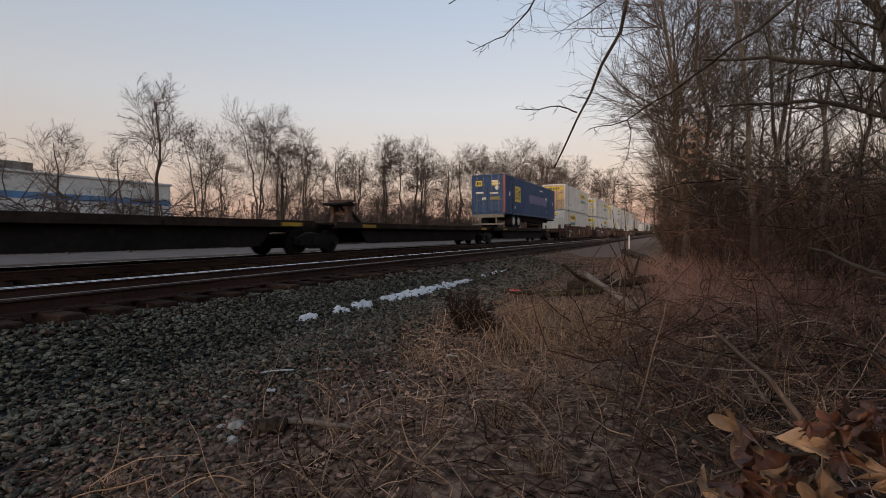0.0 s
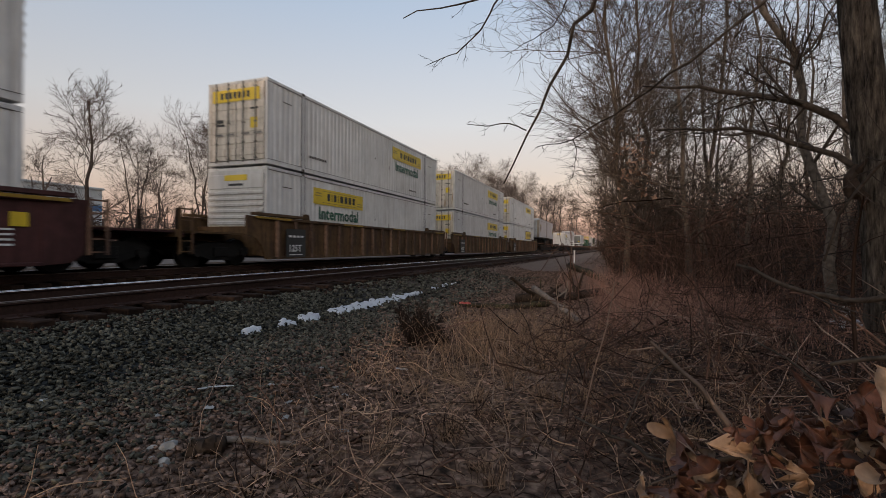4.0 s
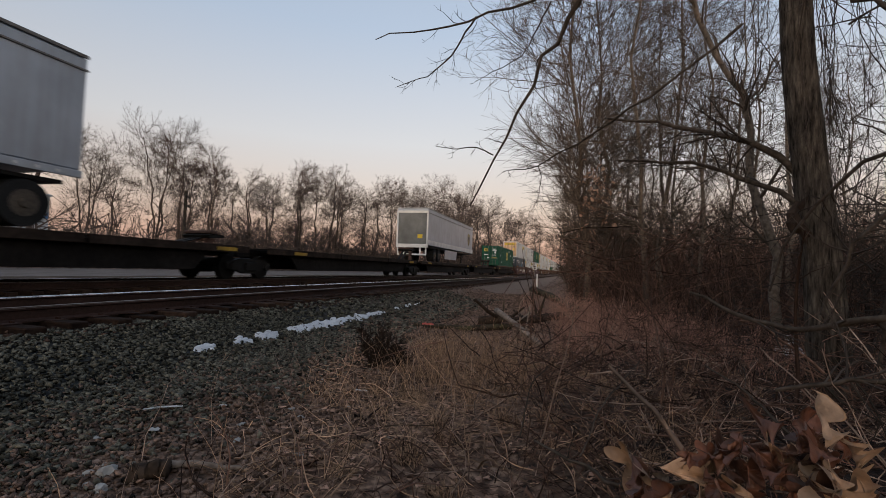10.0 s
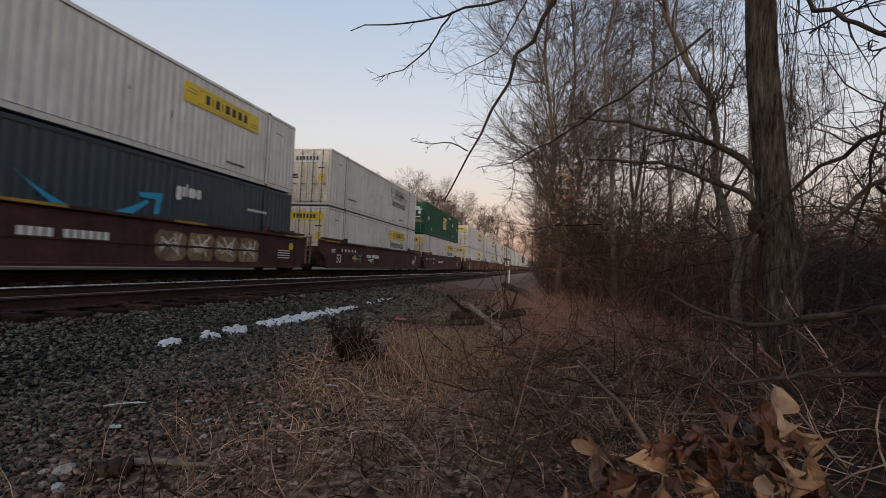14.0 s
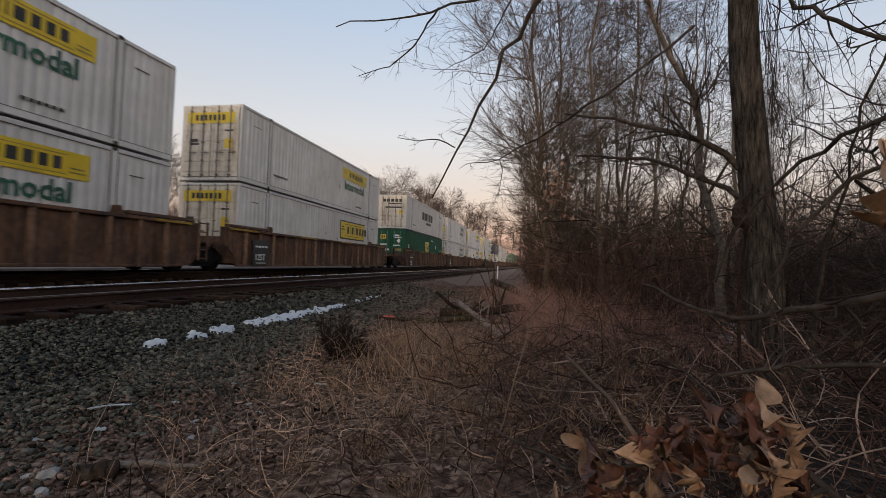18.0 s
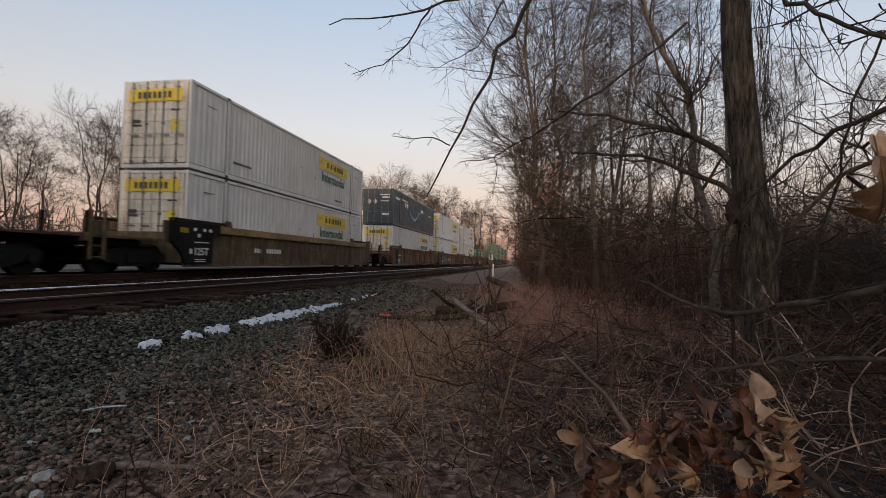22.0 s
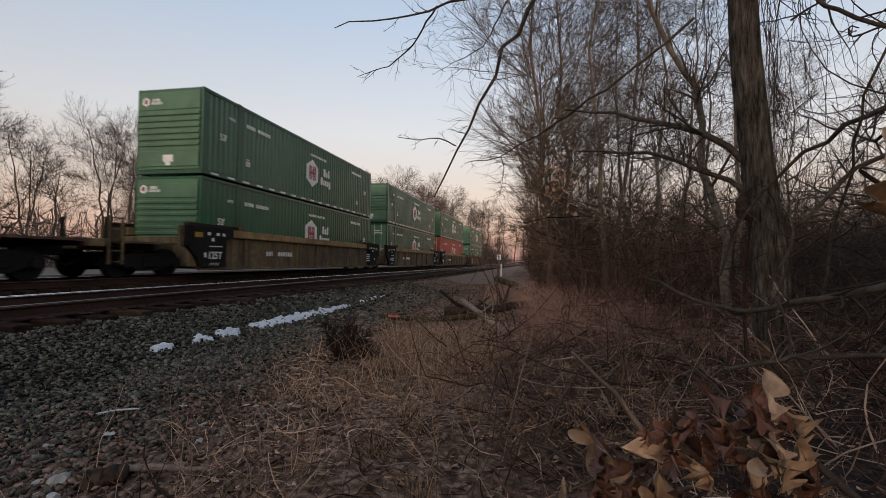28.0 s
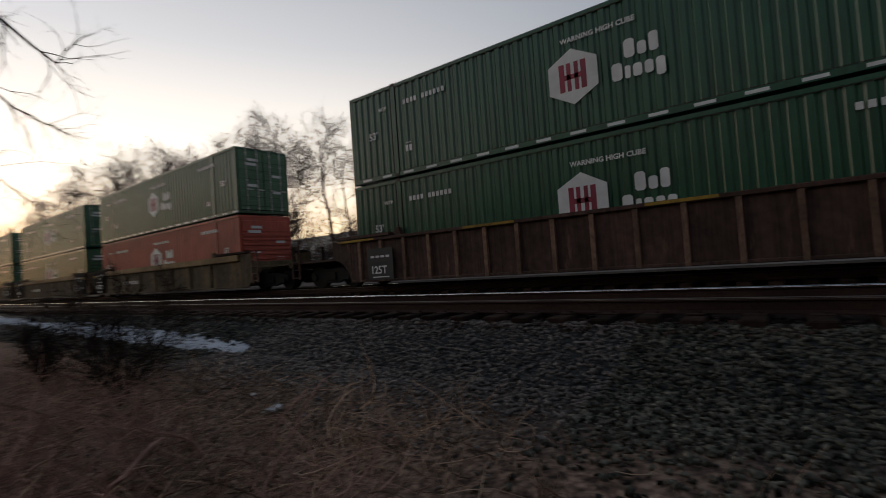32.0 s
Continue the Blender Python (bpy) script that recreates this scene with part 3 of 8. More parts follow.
def emp(s, level, paint=None, front="doors", at=-0.6, label="dark green container with a square yellow emblem"):
    paint = paint or M_EMP
    def deco(b):
        h, x = LONG / 2, WIDE + 0.006
        part("emblem", bars(("empsq", at), M_YELLOW, [(at, at + 1.5, 1.05, 2.25)]), b, "square yellow emblem", pose(x, 0, 0))
        part("emblem_letter", bars(("empl", at), M_BLACK, [(at + 0.2, at + 0.28, 1.25, 2.05), (at + 0.28, at + 0.62, 1.95, 2.05), (at + 0.28, at + 0.55, 1.6, 1.7), (at + 0.28, at + 0.62, 1.25, 1.35), (at + 0.72, at + 0.8, 1.3, 1.95), (at + 0.92, at + 1.0, 1.3, 1.85), (at + 1.12, at + 1.2, 1.15, 1.95), (at + 1.2, at + 1.38, 1.87, 1.95), (at + 1.3, at + 1.38, 1.55, 1.9)]), b, "", pose(x + 0.007, 0, 0))
        part("placard", flat("dia", M_WHITETXT, diamond(4.4, 1.85, 0.24)), b, "white diamond placard", pose(x, 0, 0))
        small_marks(b, M_WHITETXT, "empids", [(2.0 + k * 0.14, 2.1 + k * 0.14, 2.42, 2.52) for k in range(8)] + [(h - 1.2, h - 0.95, 1.4, 1.7), (-h + 1.0, -h + 1.3, 1.4, 1.7), (4.6, 4.7, 0.6, 0.7), (-h + 2.4, -h + 2.6, 0.5, 0.7)])
        if front == "doors":
            part("door_emblem", once(("empdoor",), lambda: Shape().box(-0.95, -0.45, -0.004, 0.004, 2.1, 2.5).mesh("marking", M_YELLOW)), b, "", pose(0, -h - 0.06, 0))
            part("end_lettering", once(("empdl",), lambda: Shape().box(-0.85, -0.72, -0.004, 0.004, 2.18, 2.42).box(-0.65, -0.55, -0.004, 0.004, 2.18, 2.42).mesh("marking", M_BLACK)), b, "", pose(0, -h - 0.067, 0))
            part("end_lettering", once(("empids2",), lambda: Shape().box(0.25, 0.75, -0.004, 0.004, 2.36, 2.48).box(0.25, 0.95, -0.004, 0.004, 2.18, 2.3).box(-0.95, -0.35, -0.004, 0.004, 1.55, 1.68).box(0.2, 0.8, -0.004, 0.004, 1.5, 1.6).box(-0.45, -0.15, -0.004, 0.004, 1.05, 1.25).mesh("marking", M_WHITETXT)), b, "", pose(0, -h - 0.06, 0))
            part("door_placard", once(("empplac",), lambda: Shape().box(0.2, 0.95, -0.004, 0.004, 1.05, 1.28).mesh("marking", M_GOLD)), b, "", pose(0, -h - 0.06, 0))
            part("placard", once(("dia2",), lambda: Shape().prism(diamond(0.0, 1.95, 0.22), -0.004, 0.004).mesh("marking", M_WHITETXT)), b, "", pose(0.72, -h - 0.066, 0, 0, 0, 90))
    return container(s, level, paint, front, label, deco)


def prime(s, level, front="doors"):
    def deco(b):
        h, x = LONG / 2, WIDE + 0.006
        top = [(-3.1 + 3.5 * k / 14, 2.05 - 0.92 * math.sin(math.pi * (0.06 + 0.80 * k / 14)) ) for k in range(15)]
        low = [(y + 0.12, z - 0.06 - 0.22 * math.sin(math.pi * k / 14)) for k, (y, z) in enumerate(top)]
        sh = Shape()
        sh.add([(0.004, y, z) for y, z in top] + [(0.004, y, z) for y, z in low], [(k, k + 15, k + 16, k + 1) for k in range(14)])
        sh.add([(0.004, 0.15, 1.83), (0.004, 1.0, 1.92), (0.004, 0.86, 1.30), (0.004, 0.70, 1.28), (0.004, 0.76, 1.70), (0.004, 0.2, 1.70)], [(0, 5, 4, 1), (1, 4, 3, 2)])
        part("emblem", once("smile", lambda: sh.mesh("marking", M_SKYTXT)), b, "bright blue curved arrow", pose(x, 0, 0))
        part("name_lettering", shape_word(M_WHITETXT, 1.5, 1.95, 0.46, ((0.42, -0.28, 0.66), (0.24, 0, 0.66), (0.12, 0, 0.9), (0.66, 0, 0.66), (0.42, 0, 0.66)), 0.1), b, "", pose(x, 0, 0))
        for y in (-4.35, -3.7):
            part("placard", flat(("pd", y), M_WHITETXT, diamond(y, 2.05, 0.3)), b, "white diamond placard", pose(x, 0, 0))
        small_marks(b, M_WHITETXT, "primeids", [(-h + 0.6 + k * 0.22, -h + 0.75 + k * 0.22, 2.2, 2.38) for k in range(6)] + [(-h + 2.4 + k * 0.2, -h + 2.52 + k * 0.2, 2.32, 2.44) for k in range(10)] + [(5.0 + k * 0.16, 5.1 + k * 0.16, 1.9, 2.0) for k in range(8)])
        for xx in (-0.75, -0.25):
            part("placard", once(("pd3",), lambda: Shape().prism(diamond(0.0, 1.9, 0.22), -0.004, 0.004).mesh("marking", M_DOOR)), b, "", pose(xx, -h - 0.066, 0, 0, 0, 90))
        part("end_lettering", once(("primeend",), lambda: Shape().box(0.15, 1.0, -0.004, 0.004, 2.42, 2.5).box(0.3, 0.95, -0.004, 0.004, 2.2, 2.3).box(0.3, 0.95, -0.004, 0.004, 0.8, 0.95).box(0.2, 0.9, -0.004, 0.004, 1.9, 1.97).mesh("marking", M_WHITETXT)), b, "", pose(0, -h - 0.06, 0))
    return container(s, level, M_NAVY, front, "navy container with a bright blue curved arrow", deco)


def swift(s, level):
    def deco(b):
        h, x = LONG / 2, WIDE + 0.006
        part("name_lettering", word_bars("swift", M_BLACK, -2.3, 1.36, 0.74, (1.15, 1.6, 0.3, 1.0, 1.05), 0.28), b, "", pose(x, 0, 0))
        part("name_lettering", word_bars("swift2", M_BLACK, -0.6, 0.95, 0.24, (0.75,) * 9, 0.3), b, "", pose(x, 0, 0))
        part("end_lettering", once("swiftend", lambda: [sh for sh in [Shape()] for k in range(5) if sh.box(-0.85 + k * 0.37, -0.58 + k * 0.37, -0.004, 0.004, 2.32, 2.58)][0].box(-0.3, 0.9, -0.004, 0.004, 2.12, 2.2).box(-0.6, 0.9, -0.004, 0.004, 1.78, 1.9).mesh("marking", M_BLACK)), b, "", pose(0, -h - 0.065, 0))
        part("door_placard", once("placard", lambda: None), b, "", pose(0, -h - 0.05, 0))
        small_marks(b, M_BLACK, "swids", [(h - 2.4, h - 1.0, 2.3, 2.4), (-h + 2.4, -h + 3.2, 0.5, 0.6)])
    return container(s, level, M_WHITE, "doors", "off-white container with large black lettering bars", deco, door=M_DOOR)


# -- car running gear --


def m_wheelset():
    def make():
        sh = Shape()
        for sx in (-1, 1):
            a, b = sorted((sx * 0.70, sx * 0.84))
            sh.wheel(a, b, 0, 0, 0.42, 20)
            a, b = sorted((sx * 0.66, sx * 0.71))
            sh.wheel(a, b, 0, 0, 0.45, 20)
            a, b = sorted((sx * 0.84, sx * 1.02))
            sh.wheel(a, b, 0, 0, 0.11, 10)
        sh.wheel(-0.7, 0.7, 0, 0, 0.09, 10)
        return sh.mesh("wheelset", M_TRUCK)
    return once("wheelset", make)


def m_sideframe():
    return once("sideframe", lambda: Shape().prism([(-1.15, 0.36), (-1.15, 0.58), (-0.6, 0.72), (0.6, 0.72), (1.15, 0.58), (1.15, 0.36), (0.8, 0.36), (0.35, 0.2), (-0.35, 0.2), (-0.8, 0.36)], -0.08, 0.08)
                .box(-0.06, 0.14, -0.28, 0.28, 0.3, 0.6, 0.02).wheel(0.06, 0.15, -0.9, 0.43, 0.13, 10).wheel(0.06, 0.15, 0.9, 0.43, 0.13, 10).mesh("sideframe", M_TRUCK))


def truck(car, y):
    t = part("truck", once("bolster", lambda: Shape().box(-0.95, 0.95, -0.2, 0.2, 0.45, 0.75, 0.03).box(-0.5, 0.5, -0.9, 0.9, 0.5, 0.6).mesh("bolster", M_TRUCK)), car, "greasy black wheel truck", pose(0, y, 0))
    for dy in (-0.9, 0.9):
        part("wheelset", m_wheelset(), t, "", pose(0, dy, 0.43))
    part("sideframe", m_sideframe(), t, "", pose(0.98, 0, 0))
    part("sideframe", m_sideframe(), t, "", pose(-0.98, 0, 0, 0, 0, 180))


def coupler(car, y0, y1):
    part("coupler", once(("coupler", round(y1 - y0, 2)), lambda: Shape().box(-0.12, 0.12, 0, y1 - y0, 0.62, 0.92, 0.03).tube([(0.35, 0.1, 0.6), (0.4, (y1 - y0) / 2, 0.35), (0.35, y1 - y0 - 0.1, 0.6)], [0.03] * 3, 6).mesh("coupler", M_TRUCK)), car, "", pose(0, y0, 0))


WELL_TOP = 1.61
M_TAGGREY = surface("sprayed_grey_green", (0.26, 0.30, 0.26), 0.7, grain=6, depth=0.2, dark=0.6, stain=(0.10, 0.07, 0.05), stain_at=0.6, bump=0.02)
M_TAGTAN = surface("sprayed_tan", (0.27, 0.185, 0.115), 0.7, grain=5, depth=0.3, dark=0.6, stain=(0.10, 0.05, 0.035), stain_at=0.52, bump=0.02)
# sprayed marks by car: kind, place, height, width, depth, tone
PAINTED = {542.91: [("patch", 2.55, 0.3, 1.0, 1.0, "grey"), ("scrawl", 4.15, 0.45, 0.55, 0.6, "white"), ("scrawl", 5.1, 0.45, 0.55, 0.6, "white"), ("patch", 6.1, 0.5, 0.6, 0.5, "grey"), ("scrawl", 6.2, 0.4, 0.5, 0.7, "white"), ("patch", 7.95, 0.25, 0.8, 0.9, "grey"), ("scrawl", 7.15, 0.55, 0.55, 0.5, "white")] + [("rib", 0.45 + k * 0.965, 0.21, 0.1, 1.15, "grey") for k in (3, 4, 5, 6, 7)],
           54.8: [("scrawl", 1.9, 0.75, 0.45, 0.4, "white"), ("scrawl", 3.0, 0.72, 0.45, 0.42, "white"), ("scrawl", 7.9, 0.5, 0.4, 0.75, "white"), ("scrawl", 7.0, 0.45, 0.4, 0.5, "grey"), ("scrawl", 12.0, 0.8, 0.6, 0.2, "white")],
           312.1: [("patch", 8.9 + 1.25 * k, 0.36, 1.28, 0.95, "tan") for k in range(4)] + [("scrawl", 9.0 + 1.25 * k, 0.45, 0.95, 0.75, "white") for k in range(4)],
           331.87: [("scrawl", 3.2, 0.4, 1.4, 0.7, "grey"), ("scrawl", 5.6, 0.45, 1.1, 0.6, "white")]}


def well_car(s0, s1, front, rear, paint, smooth=False, edge=None):
    """A double-stack well unit around a container that stands from s0 to s1. front and rear give the reach of each end and its truck's place."""
    car = empty("well_car", {"weathered_brown_car_paint": "weathered brown ribbed steel well car", "maroon_car_paint": "maroon smooth-sided well car with worn paint", "ochre_car_paint": "rusty ochre ribbed steel well car", "tan_car_paint": "faded tan steel well car", "rusty_car_paint": "rust-streaked ribbed steel well car"}[paint.name], "rail car", "well cars of the train")
    h = LONG / 2 + 0.22
    flanged = paint is M_WELL_TAN
    f_reach, f_truck = front
    r_reach, r_truck = rear

    def side():
        sh = Shape()
        sh.box(-0.06, 0.0, -h, h, 0.24, WELL_TOP - 0.06)
        if not flanged:
            sh.box(-0.14, 0.10, -h, h, WELL_TOP - 0.10, WELL_TOP, 0.015)
        sh.box(-0.10, 0.08, -h, h, 0.19, 0.27, 0.015)
        sh.prism([(-h, 0.2), (-h, WELL_TOP), (-h - 0.9, WELL_TOP), (-h - 0.9, 1.0), (-h - 0.5, 0.9), (-h - 0.2, 0.62)], -0.06, 0.02)
        sh.prism([(h, 0.2), (h + 0.55, 0.24), (h + 0.8, 0.42), (h + 0.86, 0.7), (h + 0.9, WELL_TOP), (h, WELL_TOP)], -0.06, 0.02)
        if smooth and not flanged:
            sh.box(0.0, 0.03, -h * 0.8, h * 0.8, 0.8, 0.86)
        return sh.mesh("side_sill", paint)
    for sx in (1, -1):
        sill = part("side_sill", once(("sill", paint.name, smooth), side), car, "", pose(sx * 1.46, 0, 0, 0, 0, 0 if sx > 0 else 180))
        if not smooth:
            rib = once("sill_rib", lambda: Shape().prism([(-0.055, 0.2), (0.055, 0.2), (0.055, WELL_TOP - 0.1), (-0.055, WELL_TOP - 0.1)], 0.0, 0.095).mesh("rib", M_RIB))
            for i in range(17):
                part("rib", rib, sill, "", pose(0, -h + 0.5 + i * (2 * h - 1.0) / 16, 0))
        if flanged:
            part("top_chord", once("tanchord", lambda: Shape().box(-0.14, 0.13, -h, h, WELL_TOP - 0.27, WELL_TOP, 0.02).mesh("top_chord", M_TANCHORD)), sill, "worn ochre top chord")
            post = once("tanpost", lambda: Shape().prism([(-0.10, 0.26), (0.10, 0.26), (0.07, WELL_TOP - 0.27), (-0.07, WELL_TOP - 0.27)], 0.0, 0.085).mesh("side_post", paint))
            for i in range(7):
                part("side_post", post, sill, "", pose(0, -h + 2.5 + i * (2 * h - 5.0) / 6, 0))
            for y0 in (-h - 0.75, h - 1.55) if r_reach < 1.9 else (-h - 0.75,):
                panel = part("end_panel", once("tanend", lambda: Shape().prism([(0.0, 1.0), (0.45, 0.62), (0.62, 0.30), (1.92, 0.30), (1.92, 1.22), (2.3, 1.34), (2.3, WELL_TOP + 0.02), (0.0, WELL_TOP + 0.02)], 0.03, 0.15).mesh("end_panel", M_SPINE)), sill, "sooty black end panel", pose(0, y0, 0) if y0 < 0 else pose(0, 2.3 + y0, 0) @ Matrix.Diagonal((1, -1, 1, 1)))
                for k, (u, v, w, q, tone) in enumerate(((0.35, 1.28, 0.35, 0.16, M_CHORD), (0.95, 1.36, 0.13, 0.1, M_WHITETXT), (1.40, 1.36, 0.13, 0.1, M_WHITETXT), (1.70, 1.36, 0.13, 0.1, M_WHITETXT), (1.15, 1.16, 0.12, 0.12, M_WHITETXT), (0.80, 0.62, 0.1, 0.16, M_WHITETXT))):
                    part("stencil_patch", once(("endpatch", w, q, tone.name), lambda: Shape().box(-0.003, 0.004, 0, w, 0, q).mesh("stencil_patch", tone)), panel, "", pose(0.152, u, v))
        ed = edge or M_CHORD
        for y in () if flanged else ((-h - 0.5, -h + 1.2), (-3.6, -2.0), (1.2, 2.6), (h - 1.0, h + 0.5)):
            part("reflective_edge", once(("edge", round(y[1] - y[0], 2), ed.name), lambda: Shape().box(0.02, 0.105, 0, y[1] - y[0], WELL_TOP - 0.075, WELL_TOP - 0.006).mesh("reflective_edge", ed)), sill, "", pose(0, y[0], 0) if sx > 0 else pose(0, y[0], 0))
        for sy in (-1, 1):
            part("guide_bracket", once(("bracket", paint.name), lambda: Shape().prism([(-0.14, 0), (0.14, 0), (0.08, 0.22), (-0.08, 0.22)], -0.1, 0.06).mesh("guide_bracket", paint)), sill, "", pose(0, sy * 6.1, WELL_TOP))
        for y0 in (-h - 0.6, h - 1.9):
            part("top_plate", once(("topplate", paint.name), lambda: Shape().box(-0.12, 0.12, 0, 2.5, WELL_TOP + 0.024, WELL_TOP + 0.12, 0.01).mesh("top_plate", M_DECK if flanged else paint)), sill, "", pose(0, y0, 0))
    for key, y, z, w, q, tone in PAINTED.get(round(s0, 2), ()):
        mat = {"grey": M_TAGGREY, "tan": M_TAGTAN}.get(tone, M_WHITETXT)
        if key == "patch":
            r = random.Random(int(y * 100))
            n = 14
            out = [(y + w / 2 + w / 2 * max(-1, min(1, 1.25 * math.cos(a))) * r.uniform(0.85, 1.0), z + q / 2 + q / 2 * max(-1, min(1, 1.25 * math.sin(a))) * r.uniform(0.85, 1.0)) for a in [2 * math.pi * k / n for k in range(n)]]
            part("paint_patch", once(("patch", y), lambda: Shape().prism(out, -0.003, 0.003).mesh("paint_patch", mat)), car, "pale sprayed paint patch", pose(1.465, -h, 0))
        elif key == "rib":
            part("paint_stripe", once(("pstripe", q), lambda: Shape().box(-0.003, 0.003, 0, 0.1, 0, q).mesh("paint_stripe", mat)), car, "", pose(1.560, -h + y, z))
        else:
            r = random.Random(int(y * 100))
            pts = [(0.0, y + w * (0.5 + 0.45 * math.sin(k * 1.3 + r.uniform(-0.5, 0.5))), z + q * (k / 11 if k % 2 else 1 - k / 13)) for k in range(12)]
            part("sprayed_scrawl", once(("scrawl", y), lambda: Shape().tube(pts, [0.022] * 12, 4).mesh("sprayed_scrawl", mat)), car, "pale sprayed scrawl", pose(1.47, -h, 0))
    front_marks = text_mesh("53", 0.62, M_WHITETXT if paint is not M_WELL_TAN else M_BLACK, 0.012)
    if smooth:
        if paint is M_WELL_TAN or round(s0, 2) == 331.87:
            part("length_lettering", front_marks, car, "painted figures", pose(1.50, 0.75 if paint is M_WELL_TAN else -h + 1.0, 0.50))
    if flanged:
        part("capacity_lettering", text_mesh("125T", 0.34, M_WHITETXT, 0.006), car, "white stencilled figures", pose(1.62, -h + 0.22, 0.58))
        part("stencil_mark", bars("tanmarks", M_WHITETXT, [(-h + 0.25, -h + 0.95, 0.98, 1.01), (-h + 0.3, -h + 0.8, 0.42, 0.44), (-h + 0.3, -h + 0.8, 0.36, 0.38)] + [(h - 1.6, h - 1.0 - 0.1 * (k % 2), 0.55 + k * 0.13, 0.60 + k * 0.13) for k in range(4 if r_reach < 1.9 else 0)]), car, "", pose(1.615, 0, 0))
        part("stencil_mark", bars("tanside", M_WHITETXT, [(-4.4 + k * 0.2, -4.27 + k * 0.2, 0.72, 0.90) for k in range(4)] + [(-3.5 + k * 0.2, -3.37 + k * 0.2, 0.72, 0.90) for k in range(6)]), car, "", pose(1.47, 0, 0))
    elif smooth:
        part("capacity_lettering", text_mesh("125T", 0.24, M_WHITETXT, 0.006), car, "white stencilled figures", pose(1.50, -h + 0.35, 1.02))
        part("stencil_mark", bars("wellmarks", M_WHITETXT, [(-h + 1.6 + k * 0.45, -h + 1.75 + k * 0.45, 1.1, 1.25) for k in range(5)] + [(-3.0 + k * 0.2, -2.86 + k * 0.2, 0.85, 1.05) for k in range(4)] + [(-2.0 + k * 0.2, -1.86 + k * 0.2, 0.85, 1.05) for k in range(6)] + [(h - 1.4, h - 0.5, 0.6 + k * 0.1, 0.64 + k * 0.1) for k in range(4)]), car, "", pose(1.50, 0, 0))
        part("reflector", once("yreflect", lambda: Shape().box(-0.004, 0.004, 0, 0.3, 0, 0.28).mesh("reflector", M_YELLOW)), car, "yellow reflector", pose(1.50, h - 0.55, 0.98))
        part("reflector", once("yreflect2", lambda: Shape().box(-0.004, 0.004, 0, 0.42, 0, 0.14).mesh("reflector", M_YELLOW)), car, "yellow reflector", pose(1.50, -h + 3.1, 0.72))
    else:
        plate = part("number_board", once("wboard", lambda: Shape().box(-0.004, 0.012, 0, 1.1, 0.25, 1.25).mesh("number_board", M_BLACK)), car, "black number board", pose(1.562, -h + 0.9, 0))
        part("capacity_lettering", text_mesh("125T", 0.34, M_WHITETXT, 0.006), plate, "white stencilled figures", pose(0.016, 0.12, 0.45))
        part("stencil_mark", bars("boardmarks", M_WHITETXT, [(0.15 + k * 0.22, 0.3 + k * 0.22, 0.95, 1.02) for k in range(4)] + [(0.2, 0.9, 0.32, 0.35)]), plate, "", pose(0.016, 0, 0))
    part("well_floor", once(("wfloor",), lambda: Shape().box(-1.38, 1.38, -h, h, 0.24, 0.30).mesh("well_floor", M_TRUCK)), car)
    for sy, reach, tr in ((-1, f_reach, f_truck), (1, r_reach, r_truck)):
        e = part("end_platform", once(("endp", paint.name, round(reach, 2), sy), lambda: end_platform(sy, h, reach, paint)), car)
        if sy > 0:
            part("ladder", once(("ladder", "rusty"), lambda: ladder(M_RIB)), e, "rusty steel ladder", pose(1.49, h + 1.12, 0))
        if reach > 1.9 and sy < 0:
            part("ladder", once(("ladder", paint.name), lambda: ladder(paint)), e, "", pose(1.42, sy * (h + reach - 0.35), 0))
            if sy > 0:
                part("brake_wheel", once("brakewheel", lambda: brake_wheel()), e, "", pose(1.25, h + reach - 0.3, 1.12, 0, 0, 90))
            for k in range(2):
                part("stanchion", once("stanchion", lambda: Shape().box(-0.05, 0.05, -0.05, 0.05, 0.0, 0.62, 0.01).mesh("stanchion", M_DECK)), e, "", pose(1.35 - 1.4 * k, sy * (h + reach - 0.12), 1.02))
        if tr is not None:
            truck(car, sy * (h + tr))
    if r_reach > 1.9:
        coupler(car, h + r_reach - 0.3, h + r_reach + 0.9)
    return car, (s0 + s1) / 2


def end_platform(sy, h, reach, paint):
    sh = Shape()
    a, b = sorted((sy * h, sy * (h + reach)))
    sh.box(-0.55, 0.55, a, b, 0.78, 1.05, 0.02)
    a, b = sorted((sy * h, sy * (h + 0.12)))
    sh.box(-1.4, 1.4, a, b, 0.3, 1.3, 0.02)
    a, b = sorted((sy * (h + 0.9), sy * (h + reach)))
    sh.box(-1.4, 1.4, a, b, 0.98, 1.04)
    a, b = sorted((sy * (h + reach - 0.12), sy * (h + reach)))
    sh.box(-1.42, 1.42, a, b, 0.86, 1.08, 0.02)
    return sh.mesh("end_platform", paint)


def ladder(paint):
    sh = Shape()
    for y in (-0.2, 0.2):
        sh.box(-0.03, 0.03, y - 0.03, y + 0.03, 0.4, 1.68)
    for k in range(5):
        sh.box(-0.02, 0.02, -0.2, 0.2, 0.45 + k * 0.29, 0.485 + k * 0.29)
    return sh.mesh("ladder", paint)


def brake_wheel():
    sh = Shape()
    pts = [(0.0, 0.24 * math.cos(a * math.pi / 6), 0.3 + 0.24 * math.sin(a * math.pi / 6)) for a in range(13)]
    sh.tube(pts, [0.022] * 13, 5)
    for a in range(3):
        t = a * math.pi / 3
        sh.tube([(0, -0.24 * math.cos(t), 0.3 - 0.24 * math.sin(t)), (0, 0.24 * math.cos(t), 0.3 + 0.24 * math.sin(t))], [0.015, 0.015], 4)
    sh.box(-0.08, 0.0, -0.06, 0.06, -0.1, 0.4)
    return sh.mesh("brake_wheel", M_TRUCK)


